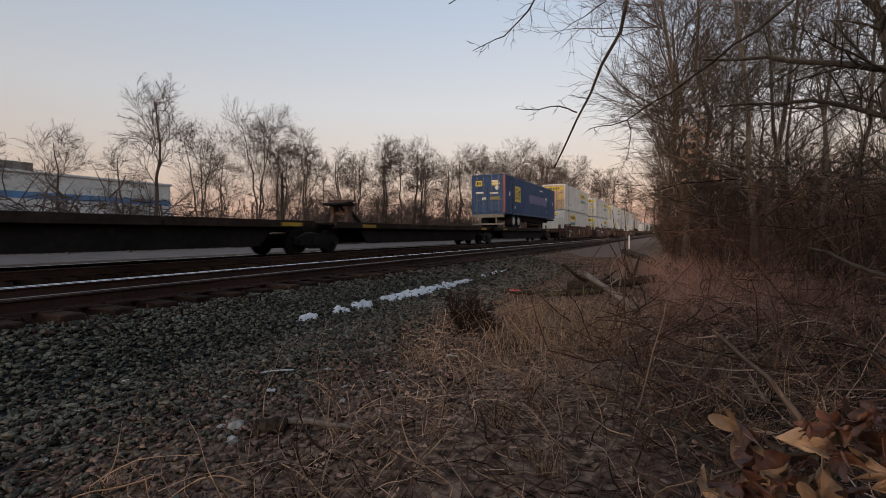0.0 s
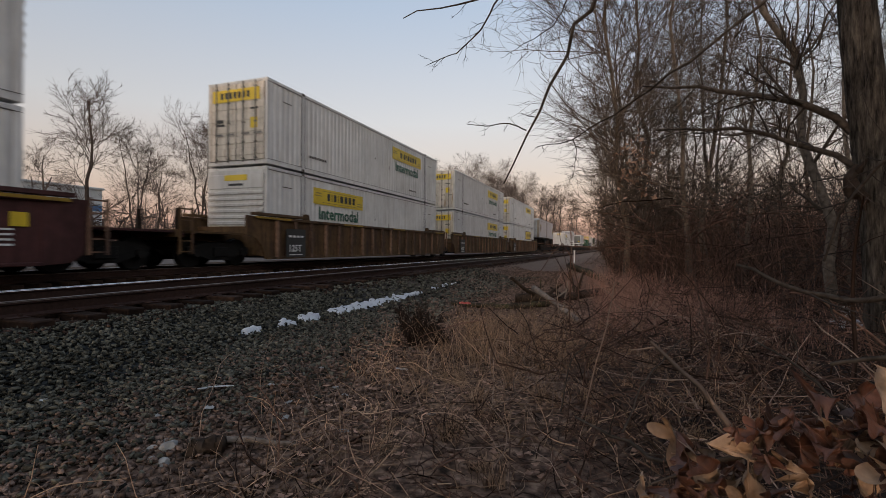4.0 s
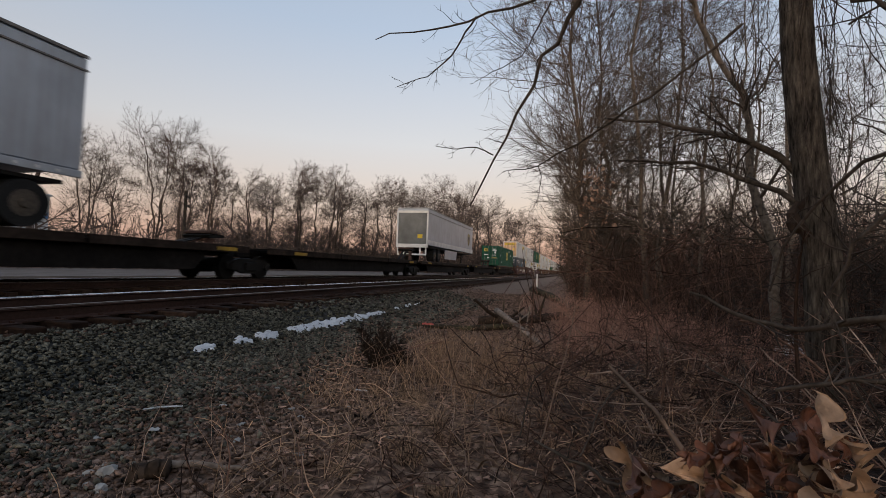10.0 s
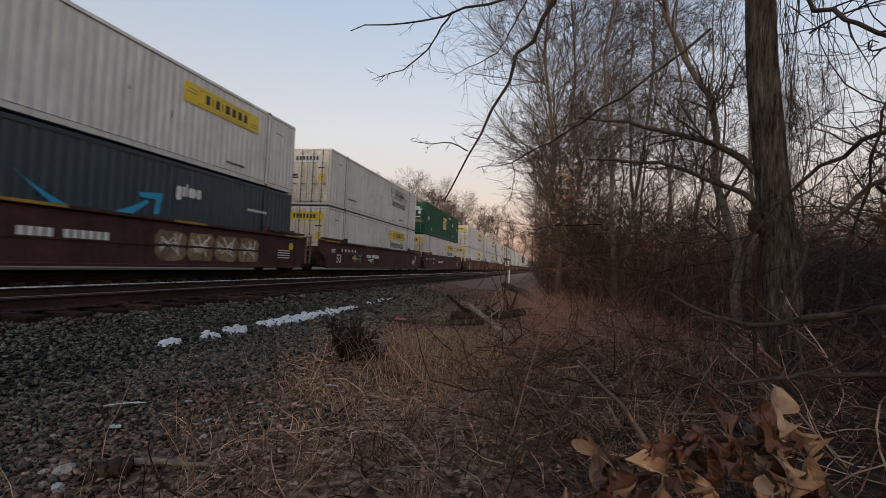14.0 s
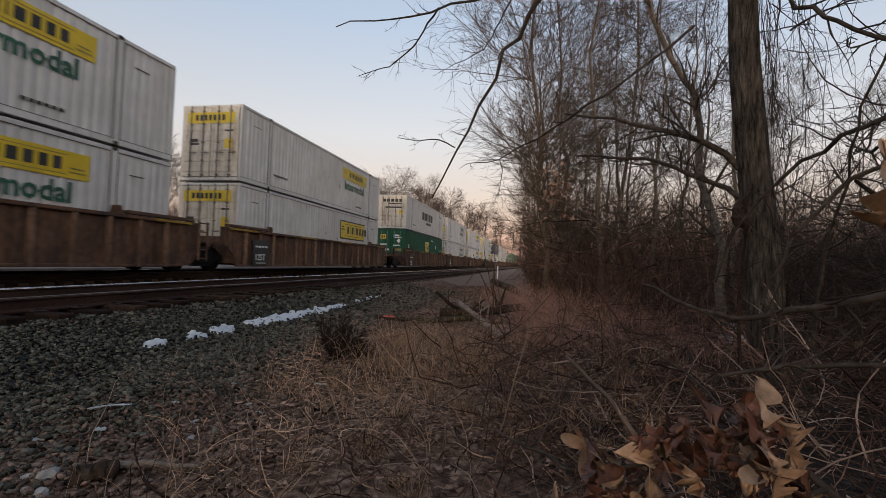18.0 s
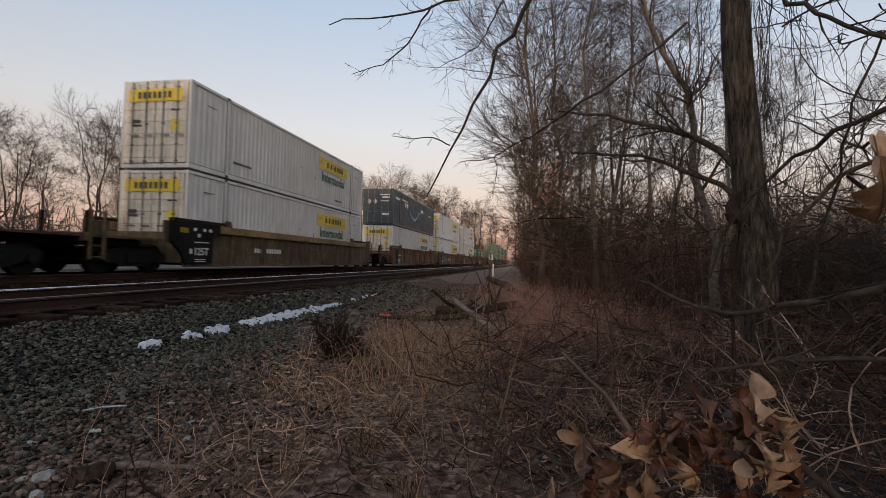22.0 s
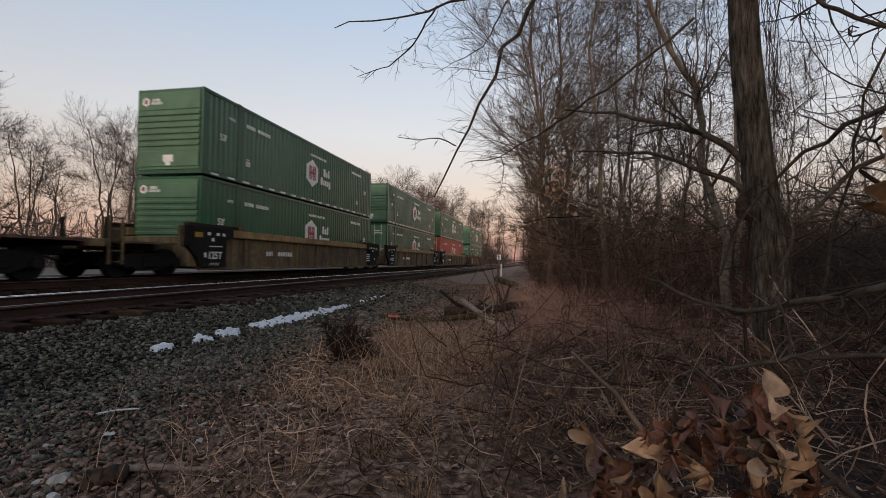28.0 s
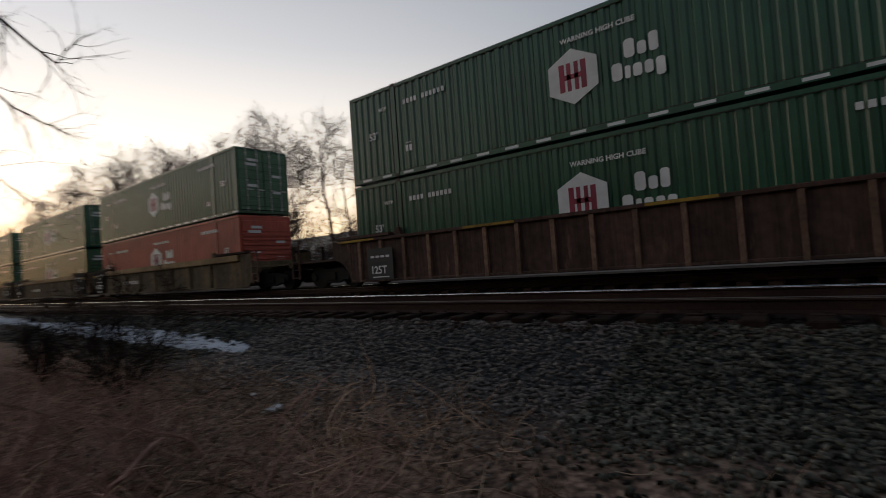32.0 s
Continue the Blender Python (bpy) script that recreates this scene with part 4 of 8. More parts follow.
def spine_car(s0, s1, hitch=True, trucks=(True, True), folded=False, back=False, ahead=None, boxed=False):
    """A low spine unit between the truck centres s0 and s1, with deck plates and a trailer hitch at its far end."""
    car = empty("spine_car", "sooty black low-deck flat car with worn brown edges", "rail car", "flat cars of the train")
    h = (s1 - s0) / 2
    L = round(h, 2)

    def spine():
        sh = Shape()
        sh.prism([(-h + 0.1, 1.08), (-h + 0.1, 0.80), (-h + 1.5, 0.78), (-h + 2.6, 0.40), (h - 2.6, 0.40), (h - 1.5, 0.78), (h - 0.1, 0.80), (h - 0.1, 1.08)], -0.42, 0.42)
        for y in [-h + 1.4 + k * (2 * h - 2.8) / 9 for k in range(10)]:
            sh.box(-1.25, 1.25, y - 0.06, y + 0.06, 0.86, 1.0)
        return sh.mesh("spine_beam", M_SPINE)
    part("spine_beam", once(("spine", L), spine), car)
    for sx in (-1, 1):
        for y0, y1 in ((-h + 0.55, -0.32 * h), (-0.31 * h, 0.34 * h), (0.35 * h, h - 0.55)):
            part("deck_plate", once(("deck", round(y1 - y0, 2)), lambda: Shape().box(-0.42, 0.42, 0, y1 - y0, 1.08, 1.125, 0.008).mesh("deck_plate", M_SPINE)), car, "", pose(sx * 0.9, y0, 0))
            part("deck_edge", once(("dedge", round(y1 - y0, 2), boxed), lambda: Shape().box(-0.05, 0.05, 0, y1 - y0, 0.92, 1.37 if boxed else 1.15, 0.012).mesh("deck_edge", M_DECK)), car, "worn brown steel edge", pose(sx * 1.38, y0, 0))
            if boxed:
                part("edge_flange", once(("eflange", round(y1 - y0, 2)), lambda: Shape().box(-0.06, 0.085, 0, y1 - y0, 1.29, 1.385, 0.012).mesh("edge_flange", M_RIB)), car, "rusty flange under the container", pose(sx * 1.38, y0, 0))
        part("reflective_edge", once("spedge", lambda: Shape().box(-0.055, 0.056, 0, 0.9, 0.96, 1.08).mesh("reflective_edge", M_CHORD)), car, "yellow reflective strip", pose(sx * 1.38, h - 2.1, 0))
        part("reflective_edge", once("spedge", lambda: None), car, "yellow reflective strip", pose(sx * 1.38, -h + 2.2, 0))
        part("sheet_side", once(("sheet", L), lambda: Shape().prism([(-h + 2.2, 0.92), (-h + 2.8, 0.34), (h - 2.8, 0.34), (h - 2.2, 0.92)], -0.02, 0.02).mesh("sheet_side", M_SPINE)), car, "", pose(sx * 1.2, 0, 0))
    if hitch:
        up = 0.85 if not folded else 0.35
        st = part("hitch", once(("hitch", up), lambda: Shape().prism([(-0.26, 1.1), (0.26, 1.1), (0.12, 1.06 + up * 0.5), (0.20, 1.02 + up), (-0.20, 1.02 + up), (-0.12, 1.06 + up * 0.5)], -0.45, -0.30).prism([(-0.26, 1.1), (0.26, 1.1), (0.12, 1.06 + up * 0.5), (0.20, 1.02 + up), (-0.20, 1.02 + up), (-0.12, 1.06 + up * 0.5)], 0.30, 0.45).box(-0.30, 0.30, -0.06, 0.06, 1.1 + up * 0.5, 1.2 + up * 0.5).mesh("hitch", M_HITCH)), car, "faded red-brown trailer hitch", pose(0, h - 1.3 if ahead is None else -h + ahead, 0, 0, 0, 180 if back else 0))
        part("brace", once(("hbrace", up), lambda: Shape().prism([(1.15, 1.1), (1.35, 1.1), (0.15, 1.05 + up), (0.0, 1.05 + up)], -0.2, -0.08).prism([(1.15, 1.1), (1.35, 1.1), (0.15, 1.05 + up), (0.0, 1.05 + up)], 0.08, 0.2).mesh("brace", M_TRUCK)), st)
        part("top_plate", once(("htop", up), lambda: Shape().prism([(-0.52, 1.06 + up), (0.16, 1.02 + up), (0.22, 1.12 + up), (-0.1, 1.20 + up), (-0.52, 1.14 + up)], -0.55, 0.55).mesh("top_plate", M_TRUCK)), st)
        part("jaw", once(("hjaw", up), lambda: Shape().box(-0.6, 0.6, -0.12, 0.12, 1.18 + up, 1.28 + up, 0.02).mesh("jaw", M_HITCH)), st)
    if trucks[0]:
        truck(car, -h)
    if trucks[1]:
        truck(car, h)
    ride(car, (s0 + s1) / 2, 0)


# -- road trailers on the flat cars --


def tyre(parent, y, z=0.5, rim=None):
    for sx in (-1, 1):
        a, b = sorted((sx * 0.66, sx * 1.24))
        t = part("tyre", once(("tyre", sx), lambda: Shape().wheel(a, b, 0, 0, 0.50, 24).mesh("tyre", M_TYRE)), parent, "", pose(0, y, z))
        part("rim", once(("rim", sx, rim is None), lambda: Shape().wheel(*sorted((sx * 1.18, sx * 1.246)), 0, 0, 0.29, 16).wheel(*sorted((sx * 1.2, sx * 1.30)), 0, 0, 0.1, 10).mesh("rim", rim or M_RIM)), t, "dark wheel rim" if rim else "pale wheel rim")


def shield(key, y, z, w, h):
    out = [(y - w / 2, z + h * 0.42), (y - w * 0.25, z + h / 2), (y + w * 0.25, z + h / 2), (y + w / 2, z + h * 0.42), (y + w / 2, z - h * 0.05), (y + w * 0.3, z - h * 0.34), (y, z - h / 2), (y - w * 0.3, z - h * 0.34), (y - w / 2, z - h * 0.05)]
    return out


def parcel_trailer(s0, long, front, emblem, label):
    """Smooth grey van trailer; box from 1.15 to 4.0 m over its wheels' foot."""
    t = empty("van_trailer", label, "trailer", "road trailers riding the train")
    h = long / 2
    z0, z1 = 1.22, 4.14
    part("body", once(("van", long), lambda: Shape().box(-WIDE + 0.01, WIDE - 0.01, -h, h, z0 + 0.16, z1 - 0.1, 0.05).mesh("body", M_ALU)), t)
    part("roof", once(("vroof", long), lambda: Shape().box(-WIDE + 0.03, WIDE - 0.03, -h + 0.02, h - 0.02, z1 - 0.12, z1, 0.05).mesh("roof", M_ROOF)), t)
    for sx in (-1, 1):
        part("top_rail", once(("vtop", long), lambda: Shape().box(-0.02, 0.02, -h, h, z1 - 0.42, z1 - 0.38).box(-0.02, 0.02, -h, h, z1 - 0.12, z1 - 0.04, 0.01).mesh("top_rail", M_STEEL)), t, "", pose(sx * (WIDE + 0.005), 0, 0))
        rail = part("bottom_rail", once(("vbot", long), lambda: Shape().box(-0.03, 0.03, -h, h, z0, z0 + 0.17, 0.01).mesh("bottom_rail", M_ALU)), t, "", pose(sx * WIDE, 0, 0))
        part("rivet_row", once(("rivets", long), lambda: [sh for sh in [Shape()] for k in range(int(long / 0.42)) if sh.box(0.028, 0.036, -h + 0.2 + k * 0.42, -h + 0.26 + k * 0.42, z0 + 0.05, z0 + 0.11)][0].mesh("rivet_row", M_WHITETXT)), rail, "", pose(0, 0, 0, 0, 0, 0 if sx > 0 else 180))
    if front == "doors":
        part("lower_panel", once(("vlow", long), lambda: Shape().box(-0.012, 0.012, -h, h, z0 + 0.02, z0 + 0.40, 0.005).mesh("lower_panel", M_WHITE)), t, "pale lower side panel", pose(WIDE + 0.026, 0, 0))
    x = WIDE + 0.002
    if emblem is not None:
        y = -h + emblem
        part("emblem", flat(("shield", emblem, long), M_GOLD, shield("", y, 2.56, 1.08, 1.30)), t, "gold shield emblem", pose(x, 0, 0))
        part("emblem_field", flat(("shield2", emblem, long), M_BROWNTXT, [(yy, zz) for yy, zz in shield("", y, 2.43, 0.90, 0.96)]), t, "brown shield field", pose(x + 0.008, 0, 0))
        part("emblem_letter", bars(("ship", emblem, long), M_GOLD, [(y - 0.25, y - 0.13, 2.2, 2.6), (y - 0.06, y + 0.06, 2.08, 2.6), (y + 0.13, y + 0.25, 2.2, 2.6)]), t, "", pose(x + 0.014, 0, 0))
    if front == "wall":
        # the corner's tan base carries warm light, apart from its stains
        part("front_corner", once("vcorner", lambda: Shape().box(WIDE - 0.42, WIDE + 0.004, -0.012, 0.05, 1.2, 3.85, 0.03).mesh("front_corner", surface("worn_lit_corner", (0.25, 0.21, 0.165), 0.7, grain=4, depth=0.2, dark=0.6, stain=(0.12, 0.09, 0.06), stain_at=0.58))), t, "stained metal corner with warm light in its tone", pose(0, -h, 0))
        # thin front panel added in a darker tone to hold down the sunlight
        part("front_wall", once("vfront", lambda: Shape().box(-WIDE + 0.05, WIDE - 0.43, -0.008, 0.04, 1.25, 3.8, 0.02).mesh("front_wall", surface("sun_dimmed_front_wall", (0.25, 0.26, 0.265), 0.65, grain=3, depth=0.1, dark=0.7, stain=(0.15, 0.14, 0.12), stain_at=0.6))), t, "grey front wall toned down against the sun", pose(0, -h, 0))
        for vx, vz, vw, vh in ((-0.7, 3.45, 0.5, 0.17), (-0.1, 1.45, 0.25, 0.35), (-0.9, 1.4, 0.15, 0.35)):
            part("vent", once(("vvent", vx), lambda: Shape().box(0, vw, -0.03, 0.0, 0, vh, 0.01).mesh("vent", M_BLACK)), t, "", pose(vx, -h, vz))
        part("landing_leg", once("legs", lambda: Shape().box(-0.75, -0.65, -0.06, 0.06, 0.1, 1.12).box(0.65, 0.75, -0.06, 0.06, 0.1, 1.12).box(-0.65, 0.65, -0.03, 0.03, 0.62, 0.70).tube([(0.7, 0.0, 0.3), (0.7, 1.1, 1.1)], [0.035] * 2, 5).tube([(-0.7, 0.0, 0.3), (-0.7, 1.1, 1.1)], [0.035] * 2, 5).mesh("landing_leg", M_TRUCK)), t, "", pose(0, -h + 2.4, 0))
        axles = (h - 1.1,)
    else:
        part("rear_frame", once("vrear", lambda: Shape().box(-WIDE, WIDE, -0.03, 0.05, 1.02, 1.3, 0.01).box(-WIDE, -WIDE + 0.1, -0.03, 0.05, 1.2, 3.88, 0.01).box(WIDE - 0.1, WIDE, -0.03, 0.05, 1.2, 3.88, 0.01).box(-WIDE, WIDE, -0.03, 0.05, 3.72, 3.9, 0.01).mesh("rear_frame", M_WHITETXT)), t, "white metal rear frame", pose(0, -h, 0))
        part("roller_door", once("vdoor", lambda: Shape().box(-1.16, 1.16, -0.01, 0.03, 1.3, 3.72).mesh("roller_door", surface("grimy_roller_door", (0.17, 0.175, 0.17), 0.65, grain=3, depth=0.1, dark=0.7))), t, "", pose(0, -h, 0))
        part("bumper", once("vbump", lambda: Shape().box(-1.2, 1.2, -0.04, 0.06, 0.42, 0.55, 0.01).box(-0.75, -0.62, -0.02, 0.04, 0.5, 1.05).box(0.62, 0.75, -0.02, 0.04, 0.5, 1.05).box(-1.2, -1.1, -0.02, 0.04, 0.5, 1.05).box(1.1, 1.2, -0.02, 0.04, 0.5, 1.05).mesh("bumper", M_WHITETXT)), t, "white metal bumper", pose(0, -h, 0))
        part("placard", once("vplac", lambda: Shape().box(0.45, 0.85, -0.006, 0.006, 1.75, 2.05).mesh("placard", M_YELLOW)), t, "yellow placard", pose(0, -h - 0.02, 0))
        part("side_skirt", once("vskirt", lambda: Shape().prism([(0, 0.3), (4.0, 0.3), (4.3, 1.1), (0, 1.1)], -0.02, 0.02).mesh("side_skirt", M_ALU)), t, "grey side skirt", pose(WIDE - 0.05, -h + 5.2, 0))
        part("landing_leg", once("legs", lambda: None), t, "", pose(0, h - 2.6, 0))
        axles = (-h + 2.2, -h + 3.4)
    for y in axles:
        tyre(t, y, 0.5, M_CAST)
    part("underframe", once(("vunder", long), lambda: Shape().box(-0.45, 0.45, -h + 0.6, h - 0.6, 0.9, 1.12).box(-1.15, 1.15, -h + 0.3, h - 0.3, 1.04, 1.12).mesh("underframe", M_TRUCK)), t)
    return ride(t, s0 + h, 1.19)


def chassis_box(s0):
    """A blue container on a skeletal road chassis."""
    b = emp(s0, 2.16, M_BLUE, "doors", -LONG / 2 + 2.5, "blue container with a square yellow emblem on a road chassis")
    c = empty("road_chassis", "skeletal steel road chassis with white rims under a container", "trailer", "road trailers riding the train")
    h = LONG / 2
    part("beam", once("chbeam", lambda: Shape().box(-0.5, -0.36, -h, h, 0.62, 0.97, 0.02).box(0.36, 0.5, -h, h, 0.62, 0.97, 0.02).box(-1.2, 1.2, -h, -h + 0.2, 0.8, 0.97).box(-1.2, 1.2, h - 0.2, h, 0.8, 0.97).mesh("beam", M_TRUCK)), c)
    part("bumper", once("chbump", lambda: Shape().box(-1.25, 1.25, -0.1, 0.06, 0.72, 0.97, 0.01).box(-1.25, 1.25, -0.06, 0.04, 0.18, 0.30, 0.01).box(-0.7, -0.58, -0.04, 0.03, 0.25, 0.75).box(0.58, 0.7, -0.04, 0.03, 0.25, 0.75).mesh("bumper", M_STEEL)), c, "grey metal bumper", pose(0, -h, 0))
    for y in (-h + 2.3, -h + 3.6):
        tyre(c, y)
    part("landing_leg", once("chlegs", lambda: Shape().box(-0.75, -0.65, -0.06, 0.06, 0.05, 0.8).box(0.65, 0.75, -0.06, 0.06, 0.05, 0.8).box(-0.65, 0.65, -0.03, 0.03, 0.5, 0.58).mesh("landing_leg", M_TRUCK)), c, "", pose(0, h - 3.0, 0))
    part("red_post", once("bluepost", lambda: Shape().box(WIDE - 0.1, WIDE + 0.008, -0.012, 0.14, 0.12, HIGH - 0.1).mesh("red_post", M_RED)), b, "red corner post", pose(0, -h, 0))
    part("red_post", once("bluepost", lambda: None), b, "red corner post", pose(0, h, 0, 0, 0, 0) @ pose(0, -0.13, 0))
    part("faded_band", once("blueband", lambda: Shape().box(-0.004, 0.004, 0, 6.2, 0, 0.72).mesh("marking", surface("faded_violet", (0.040, 0.066, 0.25), 0.5, bump=0))), b, "faded violet band", pose(WIDE + 0.002, -1.6, 1.15))
    part("door_emblem", once(("empdoor2",), lambda: Shape().box(0.35, 0.85, -0.004, 0.004, 2.1, 2.5).mesh("marking", M_YELLOW)), b, "", pose(0, -h - 0.06, 0))
    return ride(c, s0 + h, 1.19)


# -- the consist, from the head towards the tail --
LOW, UPPER = 0.42, 3.43
JOINT, COUPLED = 1.58, 3.45     # reach of an end at an articulated joint and at a coupling


def well_set(starts, paint, smooth=False):
    """An articulated set of well units around containers that start at the given places."""
    for k, s in enumerate(starts):
        first, last = k == 0, k == len(starts) - 1
        # the shared truck belongs to the unit ahead of it
        car, mid = well_car(s, s + LONG, (COUPLED if first else JOINT, 1.55 if first else None), (COUPLED if last else JOINT, 1.55 if last else 1.58), paint, smooth)
        ride(car, mid, 0)


def build_train():
    for a, b in ((-22.9, -4.83), (-4.83, 13.24), (13.24, 30.32), (30.32, 47.5)):
        spine_car(a, b, a > 0, (a < -21, True), folded=b > 40, ahead=2.7 if b < 40 else None)
    chassis_box(33.3)
    well_set([54.8], M_WELL_BROWN)
    white(54.8, UPPER, "yellow+", 0.595, door=M_ORANGE)
    white(54.8, LOW, "yellow+", 0.163, front="nose", door=M_WHITE)
    well_set([78.3], M_WELL_MAROON, True)
    white(78.3, UPPER, "yellow+", 0.595)
    white(78.3, LOW, "yellow+", 0.595)
    well_set([101.49, 121.42, 141.1], M_WELL_OCHRE)
    white(101.49, UPPER, "yellow+", 0.595)
    white(101.49, LOW, "yellow+", 0.163, front="nose", door=M_WHITE)
    white(121.42, UPPER, "yellow+", 0.595)
    white(121.42, LOW, "yellow+", 0.595)
    white(141.1, UPPER, "yellow", 0.595)
    white(141.1, LOW, "framed", 0.595)
    ends = (162.2, 179.88, 197.57, 216.54, 235.65, 253.67, 271.31, 288.34, 306.7)
    for k, (a, b) in enumerate(zip(ends, ends[1:])):
        spine_car(a, b, k != 4, (k == 0, True), folded=k not in (5, 6), back=True, ahead=0.9 if k == 5 else None, boxed=k in (2, 7))
    parcel_trailer(162.8, 8.15, "wall", 1.4, "grey van trailer with a gold shield emblem")
    parcel_trailer(171.65, 8.25, "wall", 7.3, "grey van trailer with a small gold shield emblem")
    white(201.5, 1.40, "yellow+", 0.163, front="nose", door=M_WHITE)
    parcel_trailer(220.5, 8.75, "wall", 1.66, "weathered grey van trailer with a shield emblem")
    parcel_trailer(255.9, 16.2, "doors", 14.3, "long grey van trailer with white rear frame and bumper")
    emp(290.9, 1.40)
    well_set([312.1, 331.87, 351.4], M_WELL_MAROON, True)
    white(312.1, UPPER, "yellow", 0.595, door=M_ORANGE, post=surface("rusty_post", (0.14, 0.06, 0.035), 0.8, grain=5))
    prime(312.1, LOW)
    white(331.87, UPPER, "outline+", 0.595, ends="plain")
    white(331.87, LOW, "yellow+", 0.595)
    emp(351.4, UPPER)
    white(351.4, LOW, "yellow+", 0.595)
    well_set([374.84, 394.3, 413.88], M_WELL_RUST)
    white(374.84, UPPER, "yellow+", 0.595)
    white(374.84, LOW, "yellow+", 0.595)
    white(394.3, UPPER, "yellow+", 0.595)
    white(394.3, LOW, "yellow+", 0.595)
    white(413.88, UPPER, "yellow+", 0.595)
    white(413.88, LOW, "framed", 0.595)
    well_set([437.34, 456.86, 476.43], M_WELL_BROWN)
    swift(437.34, UPPER)
    emp(437.34, LOW)
    white(456.86, UPPER, "outline+", 0.595, ends="plain")
    white(456.86, LOW, "outline+", 0.595, ends="plain")
    white(476.43, UPPER, "yellow+", 0.595)
    white(476.43, LOW, "yellow+", 0.595, ends="plain")
    well_set([499.89], M_WELL_TAN, True)
    white(499.89, UPPER, "yellow+", 0.595)
    white(499.89, LOW, "yellow+", 0.595)
    well_set([523.31, 542.91, 562.26], M_WELL_RUST)
    prime(523.31, UPPER)
    white(523.31, LOW, "yellow+", 0.595)
    white(542.91, UPPER, "yellow+", 0.595)
    white(542.91, LOW, "framed", 0.595)
    white(562.26, UPPER, "yellow+", 0.595, post=surface("rusty_post", (0.14, 0.06, 0.035), 0.8, grain=5))
    white(562.26, LOW, "yellow+", 0.595)
    well_set([585.4], M_WELL_BROWN)
    hub(585.4, LOW, "doors")
    well_set([608.8], M_WELL_BROWN)
    hub(608.8, LOW, "nose")
    well_set([632.7, 652.5, 671.8], M_WELL_TAN, True)
    hub(632.7, UPPER, "nose")
    hub(632.7, LOW, "nose")
    hub(652.5, UPPER, "nose")
    hub(652.5, LOW, "doors")
    hub(671.8, UPPER, "nose")
    hub(671.8, LOW, "doors", M_RED)
    well_set([695.3], M_WELL_BROWN)
    hub(695.3, UPPER, "nose")
    hub(695.3, LOW, "doors")


build_train()

# ---- ground, ballast and tracks ----
rng = np.random.default_rng(5)
M_STONE = surface("grey_green_ballast", (0.092, 0.087, 0.068), 0.85, grain=30, depth=0.5, dark=0.7, vary=0.9, bump=0.4)
M_BROWNSTONE = surface("rust_stained_ballast", (0.060, 0.038, 0.029), 0.9, grain=22, depth=0.4, dark=0.7, vary=0.6, bump=0.4)
# ballast towards the sunset: warm backlight put into a browner, paler base
M_GREYBROWN = surface("backlit_brown_ballast", (0.120, 0.098, 0.084), 0.55, grain=22, depth=0.4, dark=0.8, vary=0.75, bump=0.4)
M_GRAVEL = surface("brown_gravel", (0.165, 0.112, 0.086), 0.9, grain=22, depth=0.4, dark=0.7, vary=0.65, bump=0.4)
M_RAIL = surface("rusty_rail", (0.052, 0.027, 0.020), 0.75, 0.3, grain=20, depth=0.3)
M_RAILTOP = surface("polished_rail_head", (0.80, 0.79, 0.78), 0.22, 0.95, grain=30, depth=0.1, dark=0.9, bump=0.02)
M_RAILDULL = surface("dull_rail_head", (0.15, 0.115, 0.095), 0.5, 0.6, grain=30, depth=0.2, dark=0.8, bump=0.02)
M_TIE = surface("weathered_tie_wood", (0.040, 0.024, 0.017), 0.9, grain=14, depth=0.4, stain=(0.11, 0.08, 0.065), stain_at=0.68, bump=0.4, vary=0.35)
M_SNOW = surface("old_snow", (0.56, 0.585, 0.62), 0.7, grain=30, depth=0.1, dark=0.8, bump=0.4)
M_ROADBED = surface("pale_gravel_lane", (0.165, 0.140, 0.125), 0.95, grain=20, depth=0.25, dark=0.75, bump=0.4)
M_BARK = surface("grey_brown_bark", (0.062, 0.050, 0.041), 0.95, grain=18, depth=0.45, dark=0.6, stain=(0.075, 0.08, 0.055), stain_at=0.62, bump=0.8, coarse=1.5)
M_WOODBARK = surface("pale_wood_bark", (0.135, 0.108, 0.086), 0.95, grain=18, depth=0.4, dark=0.6, bump=0.6, coarse=1.5)
M_WOODTWIG = surface("brown_fine_twigs", (0.102, 0.078, 0.060), 0.9, grain=10, depth=0.25, vary=0.4, bump=0)
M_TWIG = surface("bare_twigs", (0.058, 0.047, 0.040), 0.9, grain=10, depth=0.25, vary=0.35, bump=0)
# far twigs: distance haze is put into their paler, redder grey
M_FARTWIG = surface("hazy_far_twigs", (0.115, 0.086, 0.072), 0.9, grain=4, depth=0.2, vary=0.2, bump=0)
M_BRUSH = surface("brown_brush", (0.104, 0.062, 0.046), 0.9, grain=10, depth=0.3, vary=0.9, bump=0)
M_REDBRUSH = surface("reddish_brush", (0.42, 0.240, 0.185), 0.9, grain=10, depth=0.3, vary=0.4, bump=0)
M_GRASS = surface("dead_grass", (0.38, 0.250, 0.165), 0.9, grain=10, depth=0.25, vary=0.85, bump=0)
M_CANE = surface("pale_dead_canes", (0.33, 0.24, 0.19), 0.9, grain=10, depth=0.3, vary=0.5, bump=0)
M_LITTER = surface("leaf_litter", (0.33, 0.205, 0.145), 0.9, grain=20, depth=0.35, vary=0.7, bump=0.1)
M_OAK = surface("russet_oak_leaf", (0.135, 0.052, 0.028), 0.6, grain=35, depth=0.35, dark=0.45, vary=0.35, bump=0.3, coarse=6)
M_OAKPALE = surface("tan_oak_leaf", (0.36, 0.235, 0.150), 0.65, grain=35, depth=0.3, dark=0.5, vary=0.35, bump=0.3, coarse=6)
